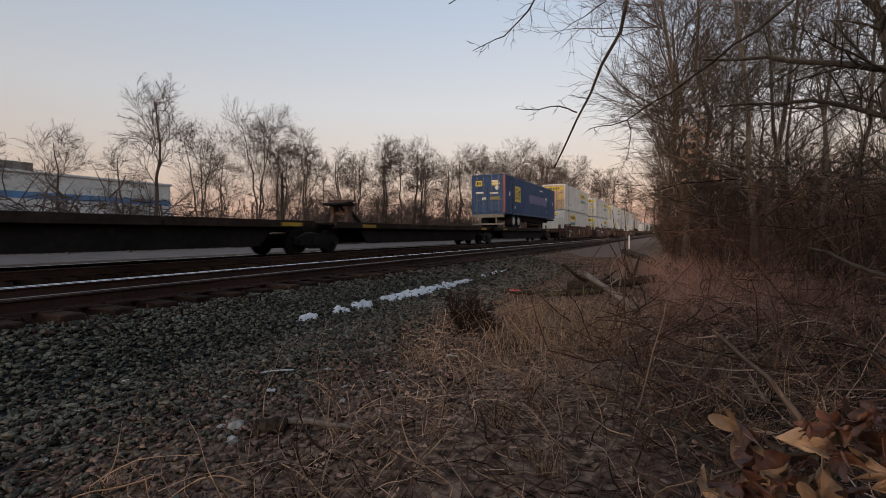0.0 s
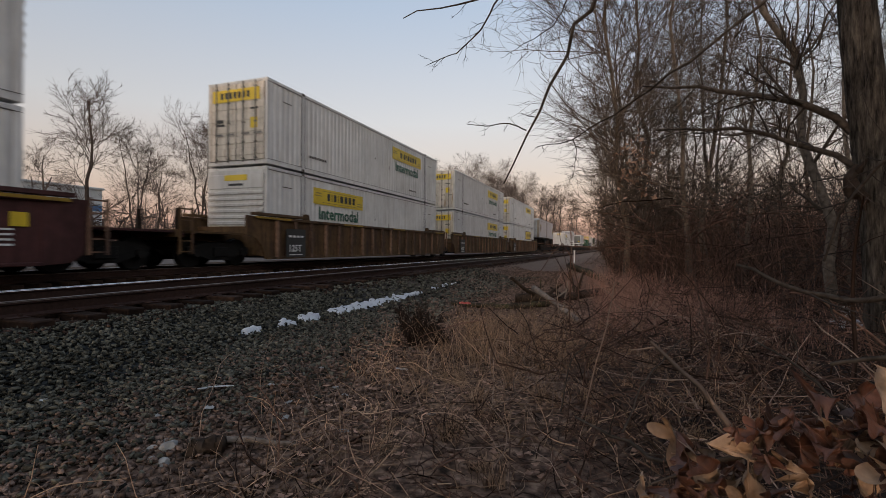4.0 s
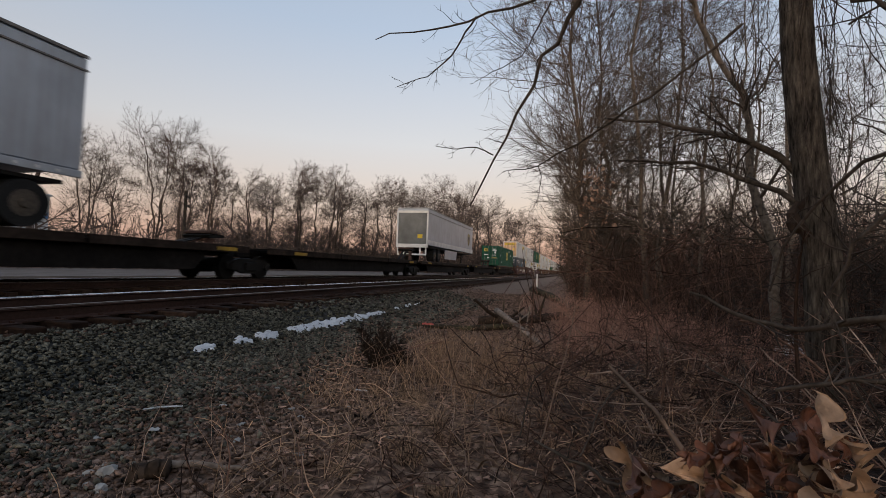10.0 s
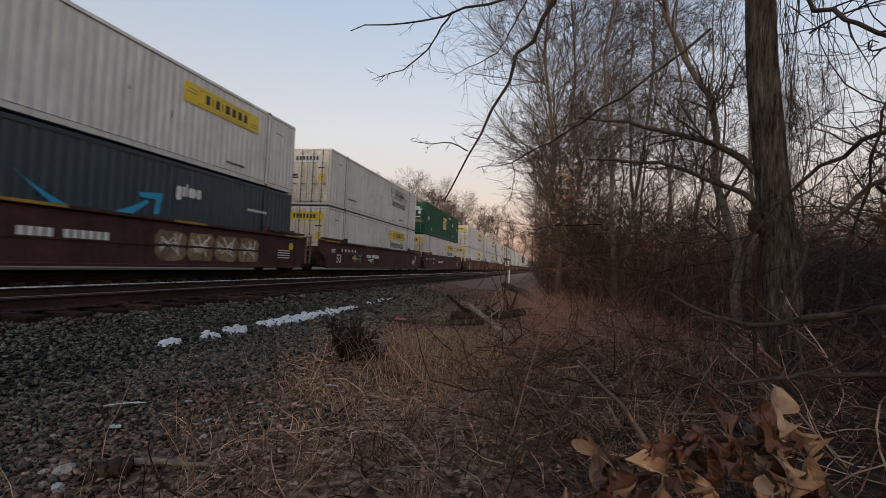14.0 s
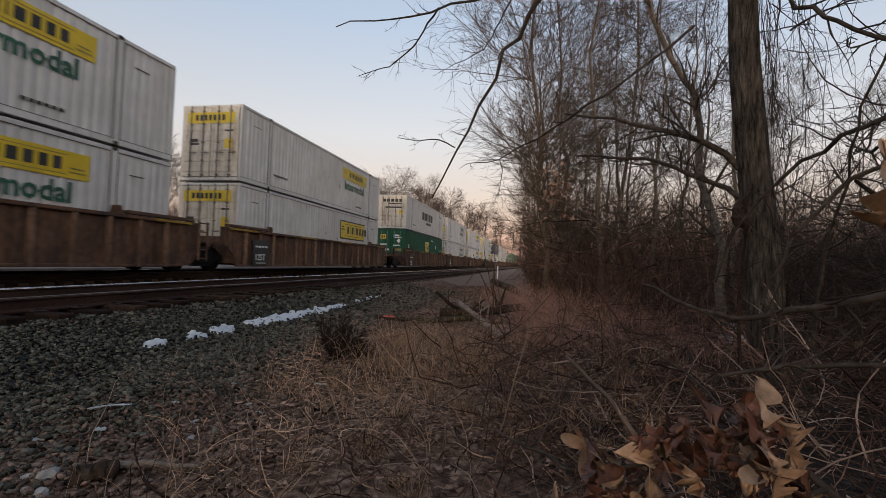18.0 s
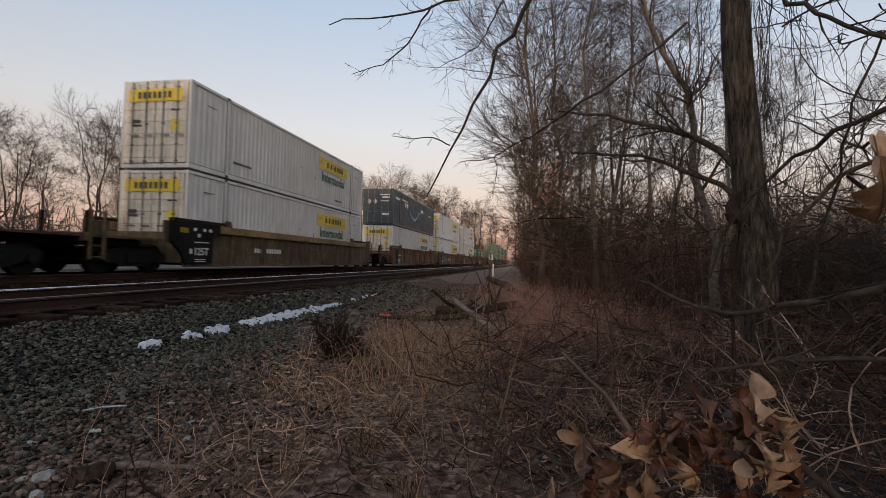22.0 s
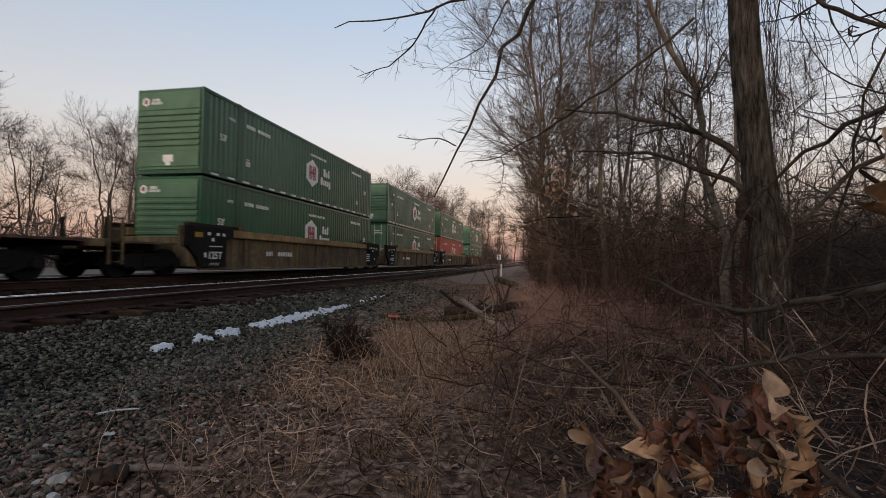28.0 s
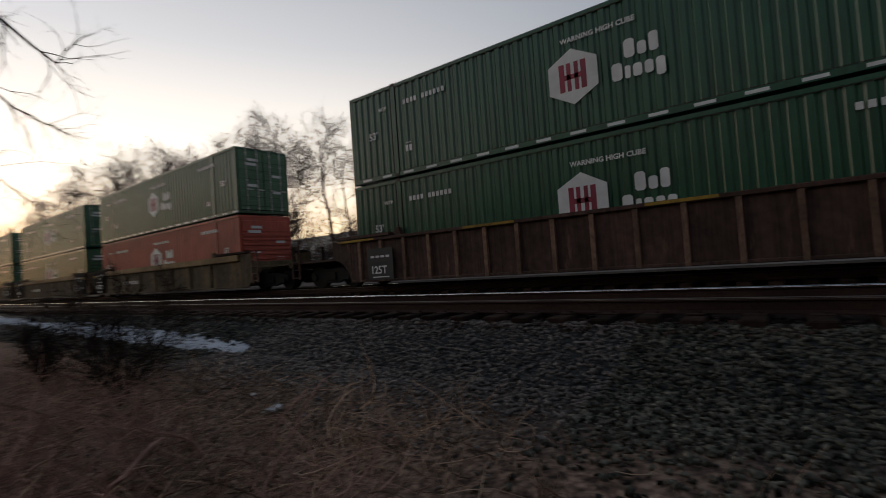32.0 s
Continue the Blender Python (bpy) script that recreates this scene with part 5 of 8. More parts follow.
M_CEDAR = surface("dark_dry_shrub", (0.042, 0.030, 0.023), 0.9, grain=10, depth=0.3, vary=0.3, bump=0)


TURN = 1.72     # degrees by which the verge and its wood stand off the line


def turned(x, y):
    """Swings a place on the verge round the eye by that turn."""
    k = math.sin(radians(TURN))
    return x - k * np.clip(y, 0, 60), y + k * x


def step(a, b, v):
    t = np.clip((v - a) / (b - a), 0, 1)
    return t * t * (3 - 2 * t)


def lumps(x, y):
    return (0.5 * np.sin(x * 1.7 + 0.6 * y) * np.cos(y * 1.3 - 0.4 * x) + 0.3 * np.sin(3.1 * x + 1.1) * np.sin(2.7 * y) + 0.2 * np.sin(6.3 * x + 2 * y) * np.cos(5.1 * y))


def ground_z(x, y):
    x, y = np.asarray(x, float), np.asarray(y, float)
    bed = np.clip((-4.25 - x) / 1.3, 0, 1) * 0.36 * (1 - step(14.4, 17.0, -x) * 0.85)
    off = step(-4.2, -3.0, x)
    bank = 0.06 * np.clip(x - 2.0, 0, 12)
    near = np.exp(-((x * x + y * y) / 900.0))
    return bed + off * 0.055 * lumps(x, y) * near + bank * step(2, 6, x) * 0.6


def mesh_np(name, verts, faces, mat, smooth=False):
    """A mesh from arrays: verts (n, 3), faces (m, k)."""
    me = bpy.data.meshes.new(name)
    verts, faces = np.ascontiguousarray(verts, np.float32).reshape(-1, 3), np.ascontiguousarray(faces, np.int32)
    m, k = faces.shape
    me.vertices.add(len(verts))
    me.vertices.foreach_set("co", verts.ravel())
    me.loops.add(m * k)
    me.loops.foreach_set("vertex_index", faces.ravel())
    me.polygons.add(m)
    me.polygons.foreach_set("loop_start", np.arange(0, m * k, k, dtype=np.int32))
    me.polygons.foreach_set("loop_total", np.full(m, k, np.int32))
    if smooth:
        me.polygons.foreach_set("use_smooth", np.ones(m, bool))
    me.materials.append(mat)
    me.update(calc_edges=True)
    return me


def ground_material():
    m = bpy.data.materials.new("trackside_ground")
    m.use_nodes = True
    add, link = nodes_of(m.node_tree)
    out, b = add("ShaderNodeOutputMaterial"), add("ShaderNodeBsdfPrincipled", Roughness=0.95)
    link(b.outputs[0], out.inputs[0])
    b.inputs["Specular IOR Level"].default_value = 0.08
    co, sep = add("ShaderNodeTexCoord"), add("ShaderNodeSeparateXYZ")
    link(co.outputs["Object"], sep.inputs[0])
    big, fine, peb = add("ShaderNodeTexNoise", Scale=0.8, Detail=5.0), add("ShaderNodeTexNoise", Scale=14.0, Detail=6.0), add("ShaderNodeTexVoronoi", Scale=16.0)
    for n in (big, fine, peb):
        link(co.outputs["Object"], n.inputs["Vector"])
    soil = ramp(add, [(0.32, (0.028, 0.020, 0.015)), (0.5, (0.155, 0.098, 0.070)), (0.7, (0.36, 0.24, 0.165))])
    link(fine.outputs[0], soil.inputs[0])
    stone = ramp(add, [(0.0, (0.075, 0.078, 0.074)), (0.35, (0.040, 0.042, 0.040)), (0.8, (0.012, 0.012, 0.012))])
    link(peb.outputs["Distance"], stone.inputs[0])
    edge = add("ShaderNodeMath")
    edge.operation = "MULTIPLY_ADD"
    edge.inputs[1].default_value = 2.2
    link(big.outputs[0], edge.inputs[0])
    link(sep.outputs["X"], edge.inputs[2])
    where = add("ShaderNodeMapRange")
    where.inputs["From Min"].default_value, where.inputs["From Max"].default_value = -2.9, -1.3
    link(edge.outputs[0], where.inputs["Value"])
    mx = add("ShaderNodeMix")
    mx.data_type = "RGBA"
    link(where.outputs[0], mx.inputs[0])
    # earth of the wood, darkened further to stand for shade between the stems
    shaded_humus = ramp(add, [(0.3, (0.012, 0.009, 0.008)), (0.55, (0.035, 0.025, 0.021)), (0.78, (0.09, 0.064, 0.052))])
    link(fine.outputs[0], shaded_humus.inputs[0])
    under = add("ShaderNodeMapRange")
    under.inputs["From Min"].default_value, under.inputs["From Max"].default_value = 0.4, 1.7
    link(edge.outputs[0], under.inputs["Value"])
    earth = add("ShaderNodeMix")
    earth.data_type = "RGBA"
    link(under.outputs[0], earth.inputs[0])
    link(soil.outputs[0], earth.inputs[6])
    link(shaded_humus.outputs[0], earth.inputs[7])
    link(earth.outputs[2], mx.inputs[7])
    oily = add("ShaderNodeMapRange")
    oily.inputs["From Min"].default_value, oily.inputs["From Max"].default_value = -5.3, -6.0
    oily.inputs["To Max"].default_value = 0.85
    link(sep.outputs["X"], oily.inputs["Value"])
    mxo = add("ShaderNodeMix")
    mxo.data_type = "RGBA"
    link(oily.outputs[0], mxo.inputs[0])
    mxo.inputs[7].default_value = (0.022, 0.013, 0.010, 1)
    # brown gravel further along the line, its paler tone carrying the grazing light
    along = add("ShaderNodeMapRange")
    along.inputs["From Min"].default_value, along.inputs["From Max"].default_value = 8.0, 20.0
    link(sep.outputs["Y"], along.inputs["Value"])
    grit = ramp(add, [(0.3, (0.11, 0.076, 0.060)), (0.6, (0.22, 0.155, 0.118))])
    link(fine.outputs[0], grit.inputs[0])
    mxg = add("ShaderNodeMix")
    mxg.data_type = "RGBA"
    link(along.outputs[0], mxg.inputs[0])
    link(stone.outputs[0], mxg.inputs[6])
    link(grit.outputs[0], mxg.inputs[7])
    link(mxg.outputs[2], mxo.inputs[6])
    link(mxo.outputs[2], mx.inputs[6])
    far = add("ShaderNodeMapRange")
    far.inputs["From Min"].default_value, far.inputs["From Max"].default_value = -17.0, -19.0
    link(sep.outputs["X"], far.inputs["Value"])
    mx2 = add("ShaderNodeMix")
    mx2.data_type = "RGBA"
    link(far.outputs[0], mx2.inputs[0])
    link(mx.outputs[2], mx2.inputs[6])
    link(soil.outputs[0], mx2.inputs[7])
    link(mx2.outputs[2], b.inputs["Base Color"])
    bp = add("ShaderNodeBump", Strength=0.6, Distance=0.04)
    link(fine.outputs[0], bp.inputs["Height"])
    link(bp.outputs[0], b.inputs["Normal"])
    return m


def build_ground():
    xs = np.unique(np.concatenate([np.arange(-7, 7, 0.25), np.arange(-20, -7, 0.7), np.arange(7, 16, 1.0), np.linspace(-1500, -20, 40), np.linspace(16, 1500, 40)]))
    ys = np.unique(np.concatenate([np.arange(-10, 16, 0.25), np.arange(16, 26, 1.0), np.arange(-16, -10, 1.0), np.arange(26, 120, 3.0), np.arange(-120, -16, 3.0), np.linspace(120, 2200, 24), np.linspace(-2200, -120, 24)]))
    X, Y = np.meshgrid(xs, ys)
    V = np.stack([X, Y, ground_z(X, Y)], -1).reshape(-1, 3)
    nx, ny = len(xs), len(ys)
    i = (np.arange(ny - 1)[:, None] * nx + np.arange(nx - 1)[None]).ravel()
    ob = new("ground", mesh_np("ground", V, np.stack([i, i + 1, i + nx + 1, i + nx], 1), ground_material(), True))
    tagged(ob, "brown leaf-strewn earth beside a grey ballast bed", "ground", "", "structure")
    lane = new("road", Shape().box(-37.0, -22.6, -400, 112, 0.02, 0.30).mesh("road", M_ROADBED))
    tagged(lane, "pale gravel service lane behind the tracks", "road", "", "structure")
    return ob


build_ground()


def scatter_stones(n, xlo, xhi, ylo, yhi, size, mat, name, label, category, seed, lift=0.3, keep=None):
    r = np.random.default_rng(seed)
    ico = np.array([(-0.8, -0.7, -0.7), (0.8, -0.6, -0.7), (0.7, 0.8, -0.7), (-0.7, 0.7, -0.7), (-0.6, -0.6, 0.7), (0.7, -0.7, 0.6), (0.6, 0.5, 0.8), (-0.7, 0.7, 0.6)])
    tri = np.array([(0, 2, 1), (0, 3, 2), (4, 5, 6), (4, 6, 7), (0, 1, 5), (0, 5, 4), (1, 2, 6), (1, 6, 5), (2, 3, 7), (2, 7, 6), (3, 0, 4), (3, 4, 7)])
    x, y = r.uniform(xlo, xhi, n), r.uniform(ylo, yhi, n)
    if keep is not None:
        k = keep(x, y, r)
        x, y = x[k], y[k]
        n = len(x)
    s = size * r.uniform(0.55, 1.35, n)
    shape = ico[None] * r.uniform(0.30, 1.50, (n, 8, 1)) * np.stack([r.uniform(0.8, 1.5, n), r.uniform(0.6, 1.1, n), r.uniform(0.4, 0.85, n)], 1)[:, None]
    a = r.uniform(0, 2 * np.pi, n)
    b = r.normal(0, 0.7, n)
    c, d, e, f = np.cos(a), np.sin(a), np.cos(b), np.sin(b)
    R = np.stack([np.stack([c, -d * e, d * f], 1), np.stack([d, c * e, -c * f], 1), np.stack([0 * c, f, e], 1)], 1)
    P = np.einsum("nij,nkj->nki", R, shape) * s[:, None, None]
    P += np.stack([x, y, ground_z(x, y) + lift * s + r.uniform(0, 0.02, n)], 1)[:, None]
    F = (tri[None] + 8 * np.arange(n)[:, None, None]).reshape(-1, 3)
    ob = new(name, mesh_np(name, P, F, mat))
    return tagged(ob, label, category, "", "stuff")


def thin_out(x, y, r):
    p = np.where(x < -3.7, 1.0, np.clip((-1.9 - x) / 1.8, 0, 1) ** 1.9)
    return r.uniform(0, 1, len(x)) < p


scatter_stones(36000, -5.9, -1.9, -1.5, 8.0, 0.022, M_STONE, "ballast_stones", "loose grey-green crushed ballast stones", "gravel", 11, keep=thin_out)
scatter_stones(5000, -5.9, -3.0, 8.0, 20.0, 0.036, M_STONE, "ballast_stones", "loose grey-green crushed ballast stones", "gravel", 12, keep=thin_out)
scatter_stones(15000, -4.6, -1.5, 0.9, 8.0, 0.017, M_GRAVEL, "gravel", "small brown gravel at the foot of the ballast", "gravel", 15, keep=lambda x, y, r: r.uniform(0, 1, len(x)) < np.clip((x + 4.6) / 1.4, 0, 1))
scatter_stones(11000, -5.6, -1.7, 7.0, 26.0, 0.027, M_GRAVEL, "gravel", "small brown gravel beside the clearing", "gravel", 17, keep=lambda x, y, r: r.uniform(0, 1, len(x)) < np.clip(((x + 4.6) / 0.8 + np.clip((y - 9) / 8, 0, 1)), 0, 1))
scatter_stones(13000, -5.9, -2.0, -8.0, -1.5, 0.021, M_GREYBROWN, "ballast_stones", "loose grey-brown crushed ballast stones", "gravel", 16, keep=thin_out)
scatter_stones(5000, -5.9, -3.0, -22.0, -8.0, 0.034, M_STONE, "ballast_stones", "loose grey-green crushed ballast stones", "gravel", 13, keep=thin_out)


def rail_mesh(y0, y1):
    prof = [(-0.07, -0.18), (0.07, -0.18), (0.07, -0.165), (0.015, -0.14), (0.012, -0.05), (0.036, -0.035), (0.036, -0.004), (-0.036, -0.004), (-0.036, -0.035), (-0.012, -0.05), (-0.015, -0.14), (-0.07, -0.165)]
    n = len(prof)
    return Shape().add([(x, y, z) for y in (y0, y1) for x, z in prof], [tuple(range(n)), tuple(range(2 * n - 1, n - 1, -1))] + [(i, (i + 1) % n, (i + 1) % n + n, i + n) for i in range(n)]).mesh("rail", M_RAIL)


def rail_crown(mat):
    """The rounded running surface that rides on the head."""
    prof = [(-0.0375, -0.016), (-0.036, -0.010), (-0.022, -0.001), (-0.008, 0.002), (0.008, 0.002), (0.022, -0.001), (0.036, -0.010), (0.0375, -0.016)]
    n = len(prof)
    return Shape().add([(x, y, z) for y in (-900, 900) for x, z in prof], [(i, i + 1, i + 1 + n, i + n) for i in range(n - 1)]).mesh("rail_head", mat)


def build_track(name, cx, ylo, yhi, singles, label):
    tr = empty(name, label, "railway track", "", pose(cx, 0, 0))
    tr["kind"] = "structure"
    for sx in (-0.7525, 0.7525):
        r = part("rail", once("rail", lambda: rail_mesh(-900, 900)), tr, "rust-brown steel rail", pose(sx, 0, RAIL_Z))
        # the +x rail of each track gets a darker, rougher head
        worn = M_RAILDULL if sx > 0 else M_RAILTOP
        part("rail_head", once(("railhead", sx), lambda: rail_crown(worn)), r, "dull running surface" if sx > 0 else "polished steel running surface")
    tie = once("tie", lambda: Shape().box(-1.3, 1.3, -0.115, 0.115, 0.255, 0.455, 0.015).mesh("tie", M_TIE))
    plate = once("plate", lambda: Shape().box(-0.18, 0.18, -0.1, 0.1, 0.457, 0.47, 0.004).box(-0.12, -0.07, -0.06, -0.03, 0.47, 0.495).box(0.07, 0.12, 0.03, 0.06, 0.47, 0.495).mesh("tie_plate", M_RAIL))
    r = np.random.default_rng(3)
    rest = Shape()
    k = 0
    y = ylo
    while y < yhi:
        jx, jy, jz = r.normal(0, 0.035), r.normal(0, 0.02), r.normal(0, 0.008)
        if singles[0] < y < singles[1]:
            t = part("tie", tie, tr, "", pose(jx, y + jy, jz, 0, 0, r.normal(0, 0.5)))
            part("tie_plate", plate, t, "", pose(0.7525 - jx, 0, -jz))
        else:
            rest.box(-1.3 + jx, 1.3 + jx, y - 0.115, y + 0.115, 0.255, 0.455)
        y += 0.53
    tagged(part("tie_row", rest.mesh("tie_row", M_TIE), tr), "", "", "", "stuff")


build_track("track_near", NEAR_X, -90, 160, (-32, 48), "rusty railway track on wooden ties in ballast")
build_track("track_far", TRACK_X, -90, 160, (0, 0), "railway track carrying the train")
scatter_stones(9000, -6.5, -5.35, -30, 45, 0.028, M_BROWNSTONE, "ballast_stones", "rust-stained ballast stones round the tie ends", "gravel", 14)

# ---- snow ----


def snow_bank(x0, y0, x1, y1, n, wide, seed, broken=False):
    """A broken strip of old snow: many low lumps run together."""
    r = np.random.default_rng(seed)
    t = np.sort(r.uniform(0, 1, n))
    gap = (np.sin(t * 21 + seed) + np.sin(t * 47 + 1.3 * seed)) < np.where(t > 0.34, -1.7, -0.75)
    if broken:
        t = t[((t > 0.34) | (np.abs(t - 0.04) < 0.035) | ((t > 0.12) & (t < 0.26))) & ~gap]
    n = len(t)
    w = 1.25 * wide * (0.25 + 0.75 * np.sin(np.clip(t * 1.05, 0, 1) * np.pi) ** 0.7)
    x = x0 + (x1 - x0) * t + r.normal(0, 1, n) * w * 0.4
    y = y0 + (y1 - y0) * t + r.normal(0, 0.035, n)
    sh = Shape()
    for px, py in zip(x, y):
        q = r.uniform(0.018, 0.055)
        a0 = r.uniform(0, 6.28)
        z = float(ground_z(px, py))
        ring = [(px + q * r.uniform(0.8, 1.3) * math.cos(a0 + k * 0.785), py + 1.5 * q * r.uniform(0.8, 1.3) * math.sin(a0 + k * 0.785)) for k in range(8)]
        top = [(px + (cx - px) * 0.6, py + (cy - py) * 0.6) for cx, cy in ring]
        h = q * r.uniform(0.35, 0.7)
        sh.add([(cx, cy, float(ground_z(cx, cy)) - 0.01) for cx, cy in ring] + [(cx, cy, z + 0.02 + h * r.uniform(0.6, 1.0)) for cx, cy in top] + [(px, py, z + 0.025 + h)],
               [(k, (k + 1) % 8, 8 + (k + 1) % 8, 8 + k) for k in range(8)] + [(8 + k, 8 + (k + 1) % 8, 16) for k in range(8)])
    ob = new("snow_bank", sh.mesh("snow_bank", M_SNOW, True))
    return tagged(ob, "narrow strip of old dirty snow along the ballast toe", "snow", "", "stuff")


snow_bank(-4.62, 5.0, -4.62, 11.2, 900, 0.12, 21, True)
snow_bank(-4.7, 12.0, -4.75, 14.2, 24, 0.10, 22)
snow_bank(-4.35, -7.6, -4.75, -22.0, 2300, 0.34, 23)
snow_bank(-4.8, -22.0, -5.2, -60.0, 1300, 0.4, 24)

# ---- stems, twigs and trees ----


def stems(pts, rad, sides=3):
    """Tapered stems from polylines (n, k, 3) with radii (n, k)."""
    n, k, _ = pts.shape
    d = np.gradient(pts, axis=1)
    d /= np.linalg.norm(d, axis=2, keepdims=True) + 1e-9
    ref = np.where(np.abs(d[..., 2:3]) > 0.9, np.array([1.0, 0, 0]), np.array([0, 0, 1.0]))
    u = np.cross(d, ref)
    u /= np.linalg.norm(u, axis=2, keepdims=True) + 1e-9
    w = np.cross(d, u)
    a = 2 * np.pi * np.arange(sides) / sides
    V = pts[:, :, None] + rad[:, :, None, None] * (np.cos(a)[None, None, :, None] * u[:, :, None] + np.sin(a)[None, None, :, None] * w[:, :, None])
    i = np.arange(n)[:, None, None] * k * sides + np.arange(k - 1)[None, :, None] * sides
    j = np.arange(sides)[None, None]
    j2 = (j + 1) % sides
    F = np.stack([i + j, i + j2, i + sides + j2, i + sides + j], -1).reshape(-1, 4)
    return V.reshape(-1, 3), F


def merged(items, sides=3):
    vs, fs, n = [], [], 0
    for p, r in items:
        v, f = stems(p, r, sides)
        vs.append(v)
        fs.append(f + n)
        n += len(v)
    return np.concatenate(vs), np.concatenate(fs)


def grow(r, pts, rad, per, t0, t1, length, spread, lift, wob, k=4, thin=0.5, least=0.003, widen=False):
    """Side shoots of every stem: per of them between t0 and t1 of its length."""
    n, kk, _ = pts.shape
    par = np.repeat(np.arange(n), per)
    m = len(par)
    t = r.uniform(t0, t1, m) * (kk - 1)
    i = np.minimum(t.astype(int), kk - 2)
    f = (t - i)[:, None]
    start = pts[par, i] * (1 - f) + pts[par, i + 1] * f
    d = pts[par, i + 1] - pts[par, i]
    d /= np.linalg.norm(d, axis=1, keepdims=True) + 1e-9
    side = r.normal(size=(m, 3))
    side -= (side * d).sum(1, keepdims=True) * d
    side /= np.linalg.norm(side, axis=1, keepdims=True) + 1e-9
    sp = spread * r.uniform(0.6, 1.3, m)[:, None]
    d = np.cos(sp) * d + np.sin(sp) * side
    base = rad[par, i] * (1 - f[:, 0]) + rad[par, i + 1] * f[:, 0]
    u = t / (kk - 1)
    size = length * r.uniform(0.5, 1.2, m) * ((0.22 + 0.95 * np.clip((u - 0.15) / 0.4, 0, 1) - 0.6 * np.clip(u * 2 - 1, 0, 1)) if widen else (1 - 0.55 * u))
    out = [start]
    for q in range(k - 1):
        d = d + wob * r.normal(size=(m, 3)) + np.array([0, 0, lift])
        d /= np.linalg.norm(d, axis=1, keepdims=True) + 1e-9
        out.append(out[-1] + d * (size / (k - 1))[:, None])
    b = np.maximum(base * thin, least)
    return np.stack(out, 1), b[:, None] * np.linspace(1, 0.25, k)[None]


def make_tree(seed, high, radius, lean=(0, 0), limbs=12, limb_len=0.35, spread=0.8, lift=0.12, from_=0.25, dense=(7, 6, 5), twig=0.006, forks=1, wob=0.14, widen=False, last=3):
    """Trunk, limbs and fine bare twigs as two meshes."""
    r = np.random.default_rng(seed)
    k = 9
    trunks = []
    for q in range(forks):
        x = np.cumsum(r.normal(0, 0.012 * high, (k, 2)), axis=0)
        x -= x[0]
        z = np.linspace(0, 1, k)
        a = 2 * np.pi * q / forks + r.uniform(0, 1)
        open_ = 0.0 if forks == 1 else 0.14 * high
        trunks.append(np.stack([x[:, 0] + lean[0] * z * high + open_ * z ** 1.5 * np.cos(a), x[:, 1] + lean[1] * z * high + open_ * z ** 1.5 * np.sin(a), z * high * r.uniform(0.85, 1.0)], 1))
    T = np.stack(trunks)
    TR = np.tile(radius * (1 - 0.82 * np.linspace(0, 1, k) ** 0.9), (forks, 1)) / (1 if forks == 1 else 1.4)
    TR[:, 0] *= 1.25
    L, LR = grow(r, T, TR, limbs, from_, 0.98, high * limb_len, spread, lift, wob, 6, 0.42, 0.003, widen)
    B, BR = grow(r, L, LR, dense[0], 0.2, 1.0, high * limb_len * 0.55, 0.75, lift * 0.7, wob, 4, 0.5, twig)
    C, CR = grow(r, B, BR, dense[1], 0.1, 1.0, high * limb_len * 0.36, 0.7, lift * 0.5, wob * 1.2, last, 0.6, twig)
    items = [(B, BR), (C, CR)]
    if dense[2]:
        items.append(grow(r, C, CR, dense[2], 0.2, 1.0, high * limb_len * 0.17, 0.7, lift * 0.4, wob * 1.3, 2, 0.7, twig * 0.8))
    tv, tf = merged([(T, TR)], 8)
    lv, lf = merged([(L, LR)], 4)
    return (np.concatenate([tv, lv]), np.concatenate([tf, lf + len(tv)])), merged(items, 3)


def tree_thing(name, seed, label, group, at, mats=(M_BARK, M_TWIG), **shape):
    (tv, tf), (cv, cf) = make_tree(seed, **shape)
    ob = empty(name, label, "tree", group, at)
    part("trunk", mesh_np("trunk", tv, tf, mats[0], True), ob)
    tagged(part("crown", mesh_np("crown", cv, cf, mats[1]), ob), "fine bare twigs", "", "", "stuff")
    return ob


def rest(x, y, sink=0.05):
    return float(ground_z(x, y)) - sink


